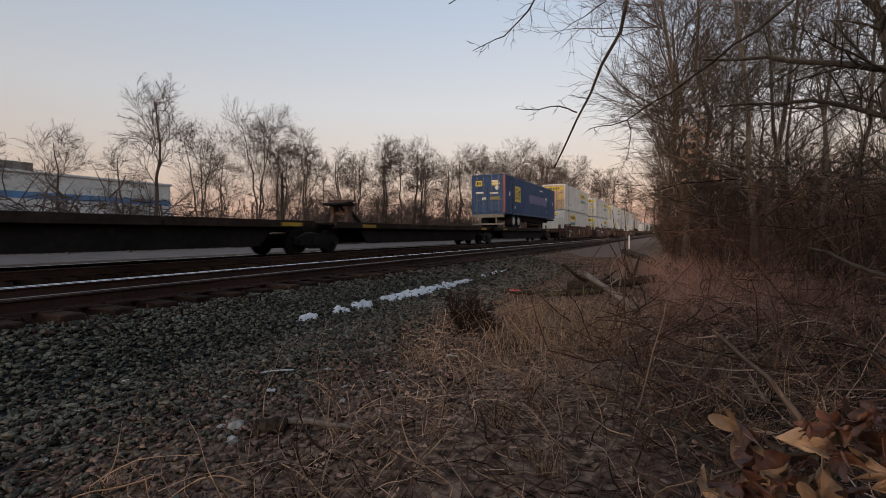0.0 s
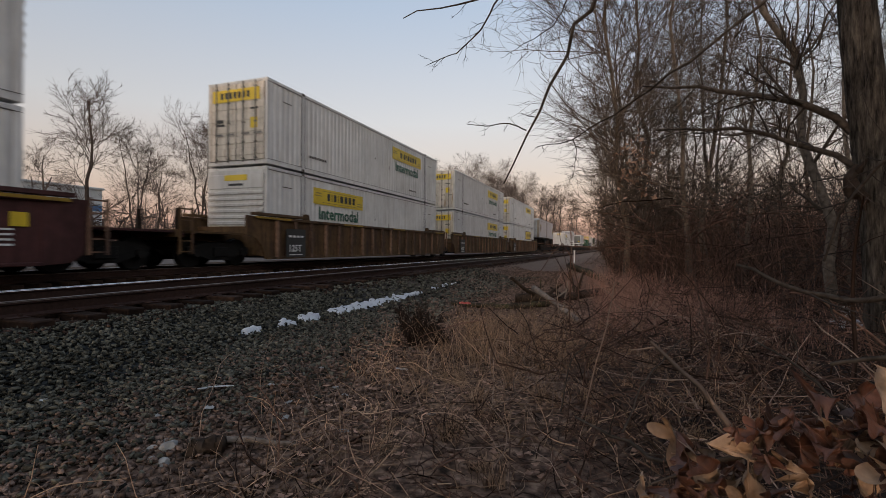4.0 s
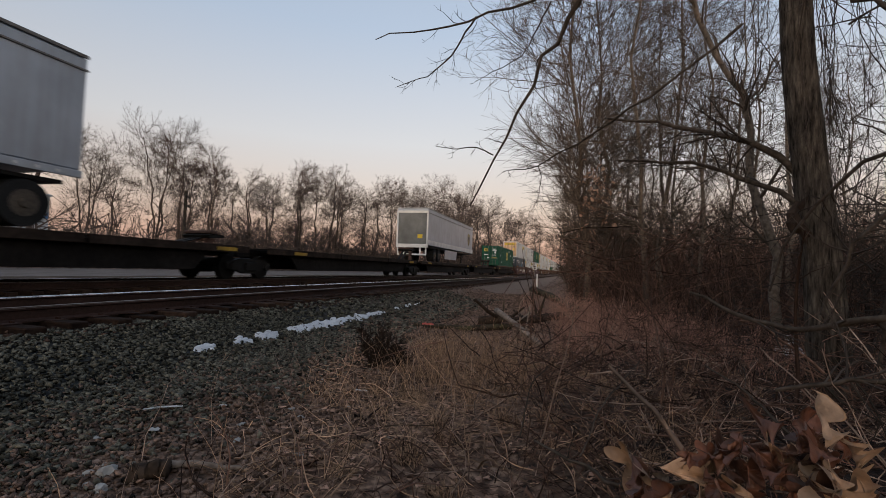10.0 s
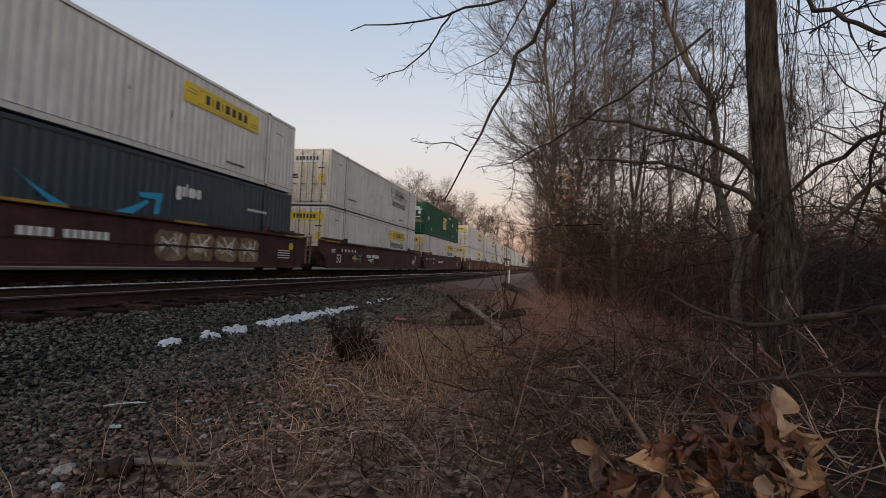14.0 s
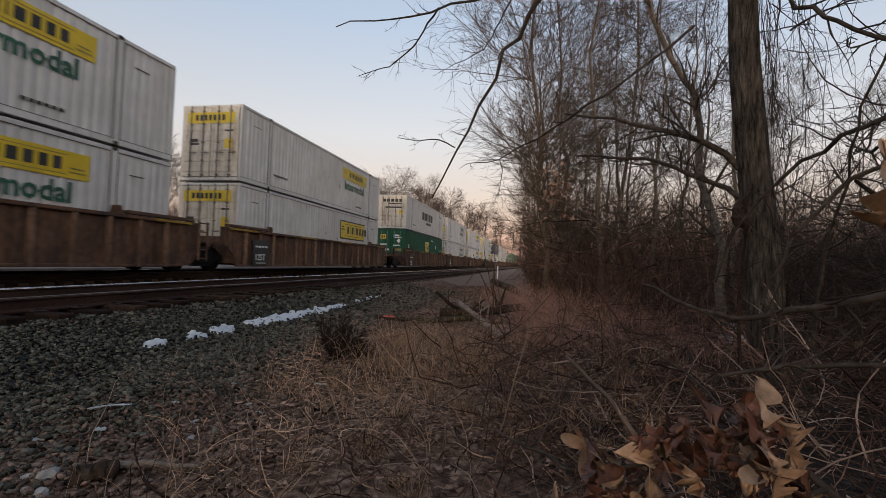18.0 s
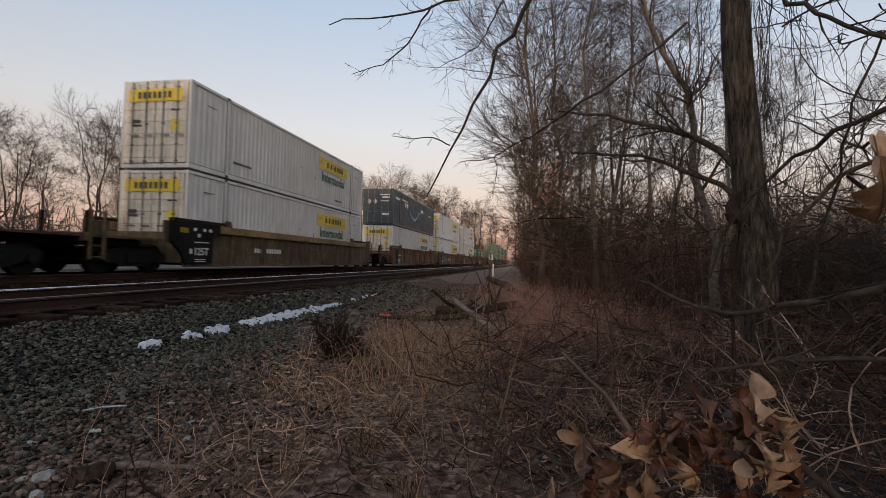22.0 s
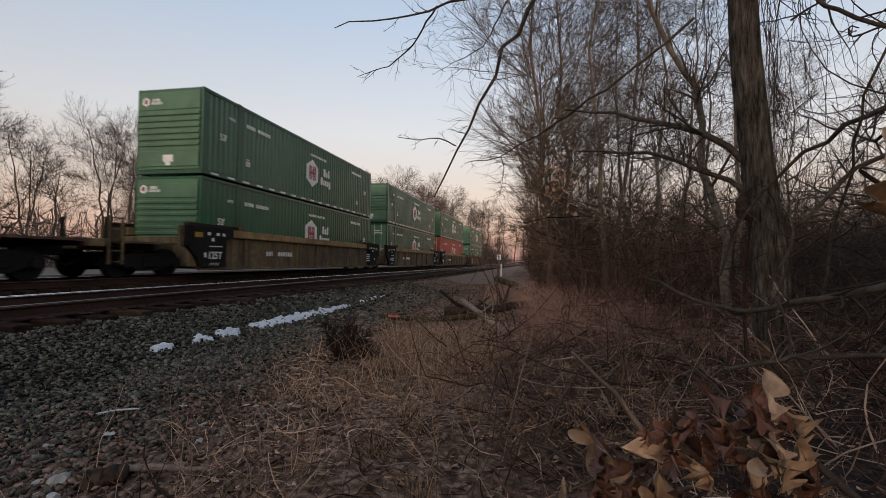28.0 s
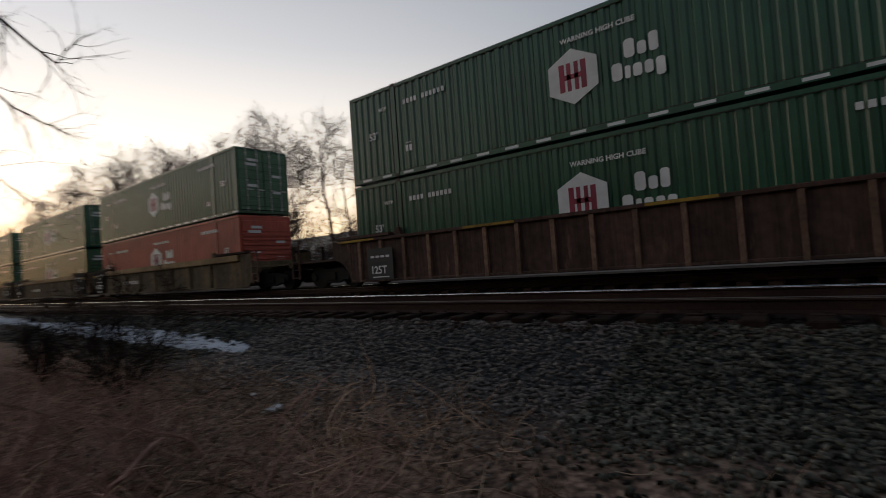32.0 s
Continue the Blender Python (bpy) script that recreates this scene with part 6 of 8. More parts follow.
def build_far_trees():
    """Bare trees between the tracks and the warehouse and along the line."""
    group = "bare trees behind the tracks"
    label = "bare deciduous tree with spreading twigs against the sky"
    far = (M_FARTWIG, M_FARTWIG)
    protos = [
        tree_thing("bare_tree", 31, label, group, pose(-40, 26.0, rest(-40, 26)), far, high=13.0, radius=0.22, limbs=15, limb_len=0.46, spread=0.95, lift=0.07, dense=(6, 5, 3), twig=0.017, from_=0.18, last=2),
        tree_thing("bare_tree", 32, label, group, pose(-40, 37.5, rest(-40, 37)), far, high=14.2, radius=0.18, limbs=10, limb_len=0.40, spread=0.8, lift=0.09, dense=(6, 5, 3), twig=0.013, forks=3, from_=0.35, last=2),
        tree_thing("bare_tree", 33, label, group, pose(-41, 63.0, rest(-41, 63)), far, high=15.5, radius=0.22, limbs=24, limb_len=0.38, spread=0.9, lift=0.10, dense=(6, 5, 3), twig=0.017, from_=0.10, last=2),
        tree_thing("bare_tree", 34, "tall slender bare tree with upswept twigs", group, pose(-27, -0.6, rest(-27, 0)), far, high=19.0, radius=0.24, limbs=18, limb_len=0.24, spread=0.5, lift=0.2, dense=(6, 5, 0), twig=0.013, from_=0.3, last=2),
        tree_thing("bare_tree", 35, "bare tree hung with dead vines", group, pose(-40, -17, rest(-40, -17)), far, high=13.5, radius=0.24, limbs=22, limb_len=0.36, spread=1.05, lift=0.0, dense=(6, 5, 3), twig=0.017, from_=0.12, last=2),
    ]
    r = np.random.default_rng(41)
    spots = [(-39, -3, 0, 0.75), (-40, -6.5, 2, 0.62), (-38, -12, 4, 0.72), (-39, -14.5, 0, 0.78), (-38, 1.5, 4, 0.6), (-41, -20, 2, 0.8), (-27, -55, 0, 1.1), (-26, -60, 4, 1.2), (-28, -66, 2, 1.1), (-26, -71, 0, 1.25), (-27, -78, 4, 1.3), (-26, -86, 2, 1.2), (-25, -95, 0, 1.3), (-41, 49, 2, 0.7), (-38, 52, 4, 0.6), (-41, 60, 0, 0.7), (-39, 69, 4, 0.7), (-37, 74, 2, 0.7), (-36, 82, 0, 0.75), (-33, 92, 4, 0.85), (-30, 100, 2, 0.85), (-27, 115, 0, 0.9), (-24, 126, 4, 0.95), (-39, 42, 0, 0.62), (-37, 47, 4, 0.5), (-38, 55, 0, 0.6), (-36, 60, 4, 0.55), (-40, 66, 2, 0.75), (-36, 70, 0, 0.7), (-35, 78, 4, 0.75), (-33, 86, 2, 0.8), (-31, 95, 0, 0.85), (-28, 110, 4, 0.9), (-25, 118, 2, 1.0), (-22, 130, 0, 1.0), (-19, 145, 4, 1.1), (-18, 170, 0, 1.2), (-38, 15.5, 4, 0.5), (-37, 23, 4, 0.55), (-39, 33.5, 0, 0.6), (-35, -20, 0, 0.8), (-34, -28, 4, 0.9), (-35, -40, 0, 0.95), (-33, -47, 2, 0.9), (-31, -62, 0, 1.0), (-28, -80, 4, 1.0), (-24, -100, 2, 1.0), (-22, -120, 0, 1.0), (-40, 20.5, 0, 0.62), (-38, 30.5, 1, 0.72), (-43, 46, 2, 0.70), (-44, 52, 0, 0.75), (-42, 57, 4, 0.70), (-40, 75, 0, 0.95), (-42, 82, 4, 1.0), (-38, 91, 2, 0.85), (-36, 100, 0, 1.1), (-30, 105, 2, 0.98), (-34, 118, 4, 1.15), (-27, 122, 0, 1.2), (-22, 98, 1, 1.12), (-24, 140, 2, 1.2), (-20, 160, 4, 1.2), (-30, 150, 0, 1.3), (-18, 185, 2, 1.3), (-26, 200, 0, 1.3), (-17, 230, 4, 1.3), (-19, 280, 2, 1.4), (-16, 340, 0, 1.5),
             (-27, 2.2, 3, 0.95), (-40, 10.5, 2, 0.62), (-36, 6.0, 0, 0.45), (-39, -9, 4, 0.78), (-41, -24, 4, 0.95), (-40, -30, 2, 0.95), (-38, -36, 0, 1.05), (-40, -43, 4, 1.1), (-37, -50, 2, 1.05), (-38, -58, 4, 1.15), (-40, -67, 0, 1.2), (-34, -74, 2, 1.1), (-36, -86, 4, 1.2), (-30, -95, 0, 1.1), (-28, -110, 2, 1.1), (-26, -130, 4, 1.1), (-20, -150, 0, 1.1), (-18, -190, 2, 1.1), (-3, -210, 0, 1.2), (4, -170, 4, 1.2), (-12, -260, 2, 1.3), (-25, -35, 0, 0.72), (-24, -40, 4, 0.74), (-26, -44, 2, 0.72), (-23, -49, 0, 0.76), (-24, -56, 4, 0.8), (-22, -64, 2, 0.8), (-33, -15, 4, 0.7), (-34, -18.5, 2, 0.72), (-33, -22, 0, 0.7), (-32, -26, 4, 0.7)]
    for x, y, k, s in spots:
        s *= 1.22 if y > 35 and s < 1.0 else (1.35 if y < -8 and s < 1.0 else 1.0)
        s *= 1 + 0.0192 * max(y, 0) / (13 * s)
        x, y = turned(x, y)
        m = pose(x, y, rest(x, y), 0, 0, r.uniform(0, 360))
        c = copy_thing(protos[k], m)
        c.scale = (s, s, s)


build_far_trees()


def thicket(name, n, xlo, xhi, ylo, yhi, high, radius, mat, label, seed, keep=None, k=5, droop=0.25, shoots=0, category="brush", tall=None):
    """Upright and arching dead stems over an area."""
    r = np.random.default_rng(seed)
    x, y = r.uniform(xlo, xhi, n), r.uniform(ylo, yhi, n)
    if keep is not None:
        q = keep(x, y, r)
        x, y = x[q], y[q]
        n = len(x)
    h = high * r.uniform(0.35, 1.15, n) * (1 if tall is None else tall(x, y))
    x, y = turned(x, y)
    a = r.uniform(0, 2 * np.pi, n)
    lean = r.uniform(0.05, 0.75, n)
    t = np.linspace(0, 1, k)[None]
    out = lean[:, None] * h[:, None] * t ** 1.4
    pts = np.stack([x[:, None] + np.cos(a)[:, None] * out + r.normal(0, 0.03, (n, k)) * h[:, None], y[:, None] + np.sin(a)[:, None] * out + r.normal(0, 0.03, (n, k)) * h[:, None],
                    ground_z(x, y)[:, None] - 0.02 + h[:, None] * (t - droop * lean[:, None] * t ** 2.5)], -1)
    pts[:, 0, :2] = np.stack([x, y], 1)
    rad = radius * r.uniform(0.5, 1.5, n)[:, None] * np.linspace(1, 0.3, k)[None]
    items = [(pts, rad)]
    if shoots:
        items.append(grow(r, pts, rad, shoots, 0.25, 1.0, high * 0.35, 0.7, 0.03, 0.2, 3, 0.6, radius * 0.4))
    v, f = merged(items, 3)
    return tagged(new(name, mesh_np(name, v, f, mat)), label, category, "", "stuff")


thicket("far_woods", 3200, -150, -52, 58, 420, 11.0, 0.09, M_FARTWIG, "distant leafless brown woods", 53, shoots=1, k=3)
thicket("undergrowth", 2200, -46, -15, 95, 330, 9.0, 0.06, M_FARTWIG, "leafless brown undergrowth beside the line", 52, shoots=2, k=3)


def build_warehouse():
    w = empty("warehouse", "long pale grey metal warehouse with a blue stripe", "building", "", pose(-76, -60, 0))
    M_WALL = surface("pale_metal_cladding", (0.42, 0.44, 0.45), 0.6, 0.1, grain=2, depth=0.06, dark=0.85, bump=0.02)
    M_STRIPE = surface("blue_cladding", (0.06, 0.16, 0.33), 0.6, grain=2, depth=0.08, dark=0.85, bump=0.02)
    part("wall", corrugated(-150, 112, 0, 9.9, 0.9, 0.02).mesh("wall", M_WALL), w)
    part("wall", Shape().box(-40, -0.1, 111.6, 112, 0, 9.9).box(-40, -0.1, -150, -149.6, 0, 9.9).mesh("wall", M_WALL), w)
    part("stripe", Shape().box(0.0, 0.03, -30, 111.9, 6.6, 7.5).mesh("stripe", M_STRIPE), w, "blue painted band")
    part("roof", Shape().box(-40.2, 0.25, -150.2, 112.2, 9.9, 10.25, 0.05).mesh("roof", M_WALL), w)
    for y in (40, 62, 84):
        d = part("dock_door", Shape().box(0.0, 0.06, -1.7, 1.7, 0.9, 4.8).mesh("dock_door", M_STEEL), w, "", pose(0.01, y, 0))
    u = part("roof_unit", once("roofunit", lambda: Shape().box(-1.6, 1.6, -2.0, 2.0, 0, 1.7, 0.05).mesh("roof_unit", M_STEEL)), w, "", pose(-6, 93, 10.2))
    part("roof_unit", once("roofunit", lambda: None), w, "", pose(-8, 34, 10.2))


build_warehouse()


def build_pole():
    p = empty("utility_pole", "weathered wooden utility pole with two crossarms", "pole", "", pose(-34, 34.6, rest(-34, 34.6)))
    part("pole", Shape().tube([(0, 0, 0), (0.03, 0, 7.4)], [0.17, 0.12], 8).mesh("pole", M_BARK), p)
    for z in (6.9, 6.1):
        arm = part("crossarm", once("arm", lambda: Shape().box(-0.06, 0.06, -1.35, 1.35, -0.06, 0.06, 0.01).mesh("crossarm", M_BARK)), p, "", pose(0.16, 0, z, 0, 0, 35))
        for y in (-1.2, -0.7, 0.7, 1.2):
            part("insulator", once("insul", lambda: Shape().tube([(0, 0, 0.05), (0, 0, 0.2)], [0.05, 0.035], 6).mesh("insulator", M_CAST)), arm, "", pose(0, y, 0))


build_pole()

# ---- woods on the camera's side of the line ----


def furrowed_bark():
    m = bpy.data.materials.new("furrowed_bark")
    m.use_nodes = True
    add, link = nodes_of(m.node_tree)
    out, b = add("ShaderNodeOutputMaterial"), add("ShaderNodeBsdfPrincipled", Roughness=0.95)
    link(b.outputs[0], out.inputs[0])
    b.inputs["Specular IOR Level"].default_value = 0.08
    co, mp = add("ShaderNodeTexCoord"), add("ShaderNodeMapping")
    mp.inputs["Scale"].default_value = (1, 1, 0.16)
    link(co.outputs["Object"], mp.inputs[0])
    n1, n2 = add("ShaderNodeTexNoise", Scale=26.0, Detail=6.0, Roughness=0.65), add("ShaderNodeTexNoise", Scale=2.2, Detail=4.0)
    link(mp.outputs[0], n1.inputs["Vector"])
    link(co.outputs["Object"], n2.inputs["Vector"])
    r1 = ramp(add, [(0.36, (0.016, 0.013, 0.011)), (0.53, (0.072, 0.061, 0.050)), (0.72, (0.150, 0.130, 0.108))])
    link(n1.outputs[0], r1.inputs[0])
    r2 = ramp(add, [(0.35, (0.6, 0.6, 0.6)), (0.62, (1, 1, 1))])
    link(n2.outputs[0], r2.inputs[0])
    mul = add("ShaderNodeMix")
    mul.data_type, mul.blend_type = "RGBA", "MULTIPLY"
    mul.inputs[0].default_value = 1.0
    link(r1.outputs[0], mul.inputs[6])
    link(r2.outputs[0], mul.inputs[7])
    link(mul.outputs[2], b.inputs["Base Color"])
    bp = add("ShaderNodeBump", Strength=1.0, Distance=0.03)
    link(n1.outputs[0], bp.inputs["Height"])
    link(bp.outputs[0], b.inputs["Normal"])
    return m


M_FURROW = furrowed_bark()


def tangled(r, start, long, radius, k, level, bend, rise=0.0):
    """Arching stems that lie every way; level 0 any direction, 1 flat."""
    n = len(start)
    d = r.normal(size=(n, 3))
    d[:, 2] *= 1 - level
    d[:, 2] += rise
    d /= np.linalg.norm(d, axis=1, keepdims=True) + 1e-9
    turn = r.normal(0, bend, (n, 3))
    turn[:, 2] *= 1 - 0.7 * level
    out = [start]
    for q in range(k - 1):
        d = d + turn / (k - 1) + r.normal(0, 0.5 * bend / (k - 1), (n, 3))
        d /= np.linalg.norm(d, axis=1, keepdims=True) + 1e-9
        out.append(out[-1] + d * (long / (k - 1))[:, None])
    P = np.stack(out, 1)
    P[..., 2] = np.maximum(P[..., 2], ground_z(P[..., 0], P[..., 1]) + radius[:, None])
    return P, radius[:, None] * np.linspace(1, 0.45, k)[None]


def tangle(name, n, xlo, xhi, ylo, yhi, zlo, zhi, long, radius, mat, label, seed, keep=None, k=6, level=0.5, bend=1.0, rise=0.0, shoots=0, category="brush", deep=1.0, sides=3, last=3):
    """A mat of criss-crossing arched stems between two heights over the ground."""
    r = np.random.default_rng(seed)
    x, y = r.uniform(xlo, xhi, n), r.uniform(ylo, yhi, n)
    if keep is not None:
        q = keep(x, y, r)
        x, y = x[q], y[q]
        n = len(x)
    x, y = turned(x, y)
    z = ground_z(x, y) + zlo + (zhi - zlo) * r.uniform(0, 1, n) ** deep
    P, R = tangled(r, np.stack([x, y, z], 1), long * r.uniform(0.4, 1.3, n), radius * np.exp(r.normal(0, 0.45, n)), k, level, bend, rise)
    items = [(P, R)]
    if shoots:
        items.append(grow(r, P, R, shoots, 0.1, 1.0, long * 0.35, 0.8, 0.02, 0.25, last, 0.6, radius * 0.4))
    v, f = merged(items, sides)
    return tagged(new(name, mesh_np(name, v, f, mat)), label, category, "", "stuff")


def build_woods():
    group = "bare trees of the trackside wood"
    label = "tall bare tree with dense fine twigs"
    mats = (M_WOODBARK, M_WOODTWIG)
    protos = [
        tree_thing("wood_tree", 61, "edge tree with a broad fan of fine bare twigs", group, pose(0.35, 19.0, rest(0.35, 19.0)), mats, high=16.0, radius=0.11, lean=(-0.055, 0.0), limbs=112, limb_len=0.31, spread=1.2, lift=0.13, dense=(7, 4, 0), twig=0.0088, from_=0.09, widen=True, wob=0.18),
        tree_thing("wood_tree", 62, label, group, pose(2.25, 17.0, rest(2.25, 17.0)), mats, high=15.0, radius=0.095, limbs=46, limb_len=0.20, spread=1.1, lift=0.07, dense=(6, 4, 0), twig=0.0082, from_=0.10, wob=0.2),
        tree_thing("wood_tree", 63, label, group, pose(3.1, 18.6, rest(3.1, 18.6)), mats, high=16.5, radius=0.10, limbs=40, limb_len=0.22, spread=1.0, lift=0.10, dense=(6, 4, 0), twig=0.0088, from_=0.12, wob=0.2),
        tree_thing("wood_tree", 64, "slender bare tree with drooping vine-like twigs", group, pose(5.2, 13.5, rest(5.2, 13.5)), mats, high=11.5, radius=0.07, limbs=26, limb_len=0.22, spread=1.1, lift=-0.09, dense=(5, 5, 0), twig=0.005, from_=0.2),
    ]
    protos.append(tree_thing("wood_tree", 65, label, group, pose(1.6, 38, rest(1.6, 38)), mats, high=16.0, radius=0.095, limbs=44, limb_len=0.22, spread=1.05, lift=0.10, dense=(6, 5, 0), twig=0.012, from_=0.06, widen=True, last=2))
    r = np.random.default_rng(71)
    spots = [(1.7, 22.5, 0, 1.0), (4.1, 16.2, 1, 0.9), (4.0, 29, 4, 1.0), (6.0, 27, 4, 1.0), (0.9, 27, 4, 1.0), (1.2, 33, 4, 1.05), (4.4, 23, 2, 0.95), (6.2, 21, 1, 0.95), (8.2, 24, 2, 0.9), (10.5, 24, 4, 0.75), (13.0, 26, 4, 0.75), (5.2, 32, 4, 1.0), (9, 36, 4, 1.0), (16, 36, 4, 0.9), (20, 32, 4, 0.8), (7.9, 17.5, 3, 0.7), (12.2, 17.5, 3, 0.75), (15.5, 21, 3, 0.8), (0.6, 44, 4, 1.1), (0.4, 56, 4, 1.15), (5, 50, 4, 1.2), (0.0, 74, 4, 1.25), (-0.8, 95, 4, 1.3), (-1.5, 130, 4, 1.3), (-3, 180, 4, 1.4), (9, 70, 4, 1.3), (15, 50, 4, 1.2), (-4.5, 260, 4, 1.4)]
    for x, y, k, s in spots:
        x, y = turned(x, y)
        x = max(x, -2.6)
        c = copy_thing(protos[k], pose(x, y, rest(x, y), 0, 0, r.uniform(0, 360)))
        c.scale = (s, s, s)
    # behind the camera along the line
    for x, y, k, s in [(-0.6, -9.5, 3, 0.8), (2.5, -13, 1, 0.9), (5, -7, 1, 0.9), (7, 1, 2, 1.0), (3, -22, 2, 1.0), (0.5, -32, 4, 1.0), (8, -16, 1, 1.0), (-0.5, -60, 4, 1.0), (1, -100, 4, 1.1)]:
        c = copy_thing(protos[k], pose(x, y, rest(x, y), 0, 0, r.uniform(0, 360)))
        c.scale = (s, s, s)
    # a clump of dead leaves and vines low on the edge tree
    n = 220
    P = r.normal(0, 1, (n, 3)) * np.array([0.35, 0.5, 0.75]) + np.array([0.65, 18.2, 4.2])
    u, w = r.normal(0, 0.06, (n, 3)), r.normal(0, 0.05, (n, 3))
    v = np.stack([P - u, P + w, P + u, P - w], 1).reshape(-1, 3)
    tagged(new("dead_leaves", mesh_np("dead_leaves", v, np.arange(4 * n).reshape(n, 4), M_LITTER)), "clump of russet dead leaves on the edge tree", "leaves", "", "stuff")


build_woods()


def build_big_tree():
    """The thick trunk near the camera, with its long limbs and hanging vines."""
    x, y = 2.71, 6.24
    t = empty("big_tree", "thick grey-brown furrowed trunk hung with thin dead vines", "tree", "", pose(x, y, rest(x, y)))
    r = np.random.default_rng(81)
    zk = [-0.1, 0.25, 0.8, 1.6, 2.6, 3.8, 5.2, 7.0, 9.5]
    z = np.linspace(-0.1, 9.5, 110)
    T = np.stack([-0.070 * z + 0.03 * np.sin(z * 1.3), 0.01 * z, z], 1)[None]
    R = np.interp(z, zk, [0.27, 0.215, 0.193, 0.180, 0.170, 0.162, 0.150, 0.13, 0.08])[None]
    v, f = merged([(T, R)], 40)
    ring = v.reshape(110, 40, 3)
    c = ring.mean(1, keepdims=True)
    a = 2 * np.pi * np.arange(40) / 40
    ridge = 0.5 * np.sin(9 * a[None] + 2.2 * np.sin(1.1 * z)[:, None]) + 0.5 * np.sin(14 * a[None] + 1.7 * np.sin(1.9 * z + 1)[:, None] + 0.6 * z[:, None])
    ring = c + (ring - c) * (1 + 0.055 * ridge + r.normal(0, 0.012, ridge.shape))[..., None]
    part("trunk", mesh_np("trunk", ring.reshape(-1, 3), f, M_FURROW, True), t)
    for k, (z0, dx, dy, up, long, thick) in enumerate(((2.45, -1.0, 0.25, 0.62, 2.2, 0.048), (2.12, -1.0, 0.5, 0.58, 2.0, 0.036), (5.3, -1.0, 0.2, 0.2, 2.6, 0.04), (5.0, 0.9, 0.3, 0.6, 2.6, 0.035), (4.6, -0.8, -0.3, 0.7, 2.6, 0.035))):
        u = np.linspace(0, 1, 8)
        off = -0.07 * z0
        P = np.stack([off + dx * long * u + r.normal(0, 0.04, 8), dy * long * u + r.normal(0, 0.04, 8), z0 + up * long * u ** 0.8 * (1 - 0.25 * u) + r.normal(0, 0.03, 8)], 1)
        P[0] = (off, 0, z0 - 0.1)
        LR = np.linspace(thick, 0.012, 8)
        lv, lf = merged([(P[None], LR[None])], 7)
        limb = part("limb", mesh_np("limb", lv, lf, M_BARK, True), t)
        B, BR = grow(r, P[None], LR[None], 12, 0.2, 1.0, 1.2, 0.8, 0.02, 0.2, 6, 0.45, 0.004)
        C, CR = grow(r, B, BR, 5, 0.2, 1.0, 0.6, 0.7, -0.05, 0.22, 4, 0.6, 0.003)
        bv, bf = merged([(B, BR), (C, CR)], 4)
        tagged(part("twig_spray", mesh_np("twig_spray", bv, bf, M_TWIG), limb, "thin bare twigs"), "thin bare twigs", "", "", "stuff")
    n = 66
    a = r.uniform(0, 2 * np.pi, n)
    d = r.uniform(0.25, 1.25, n)
    a[:22], d[:22] = r.normal(0.2, 0.5, 22), r.uniform(0.25, 0.6, 22)
    top = r.uniform(3.2, 6.5, n)
    low = r.uniform(1.2, 3.2, n)
    u = np.linspace(0, 1, 9)[None]
    V = np.stack([(d * np.cos(a))[:, None] * (0.5 + 0.5 * u) + np.cumsum(r.normal(0, 0.055, (n, 9)), 1) - 0.25, (d * np.sin(a))[:, None] * (0.5 + 0.5 * u) + r.normal(0, 0.03, (n, 9)), top[:, None] + (low - top)[:, None] * u], -1)
    VR = r.uniform(0.003, 0.006, n)[:, None] * np.linspace(1, 0.5, 9)[None]
    W, WR = grow(r, V, VR, 7, 0.1, 1.0, 0.32, 0.6, -0.2, 0.25, 4, 0.6, 0.0024)
    vv, vf = merged([(V, VR), (W, WR)], 3)
    tagged(part("vine_tangle", mesh_np("vine_tangle", vv, vf, M_TWIG), t), "hanging dead vines", "", "", "stuff")
    # dark cluster of dead leaves, built as one jagged lump
    part("burl", Shape().tube([(-0.24, -0.08, 1.82), (-0.38, -0.13, 1.90), (-0.42, -0.14, 2.04), (-0.36, -0.11, 2.18)], [0.04, 0.085, 0.06, 0.02], 7).tube([(-0.26, -0.1, 1.80), (-0.33, -0.16, 1.86), (-0.30, -0.18, 1.70)], [0.03, 0.05, 0.01], 6).tube([(-0.38, -0.14, 2.0), (-0.46, -0.2, 1.92), (-0.44, -0.2, 1.80)], [0.04, 0.045, 0.008], 6).tube([(-0.36, -0.12, 2.1), (-0.30, -0.2, 2.22)], [0.05, 0.012], 6).mesh("burl", M_CEDAR), t, "dark clump of dead leaves")


build_big_tree()


def wood_edge(y):
    return np.where(y < 6.5, -0.35 + 0.4 * np.sin(y * 0.9), np.where(y < 12.5, 0.75, 0.55) + 0.2 * np.sin(y * 0.7))


def in_wood(x, y, r):
    """Thickest inside the wood, open on the trackside clearing."""
    return (x > wood_edge(y) + np.clip(4 - y, 0, 4) * 0.3 + r.normal(0, 0.25, len(x))) & (np.hypot(x, y) > 1.7)


def edge_height(x, y):
    return np.clip(0.25 + 0.3 * (x - wood_edge(y)), 0.2, 1.0)


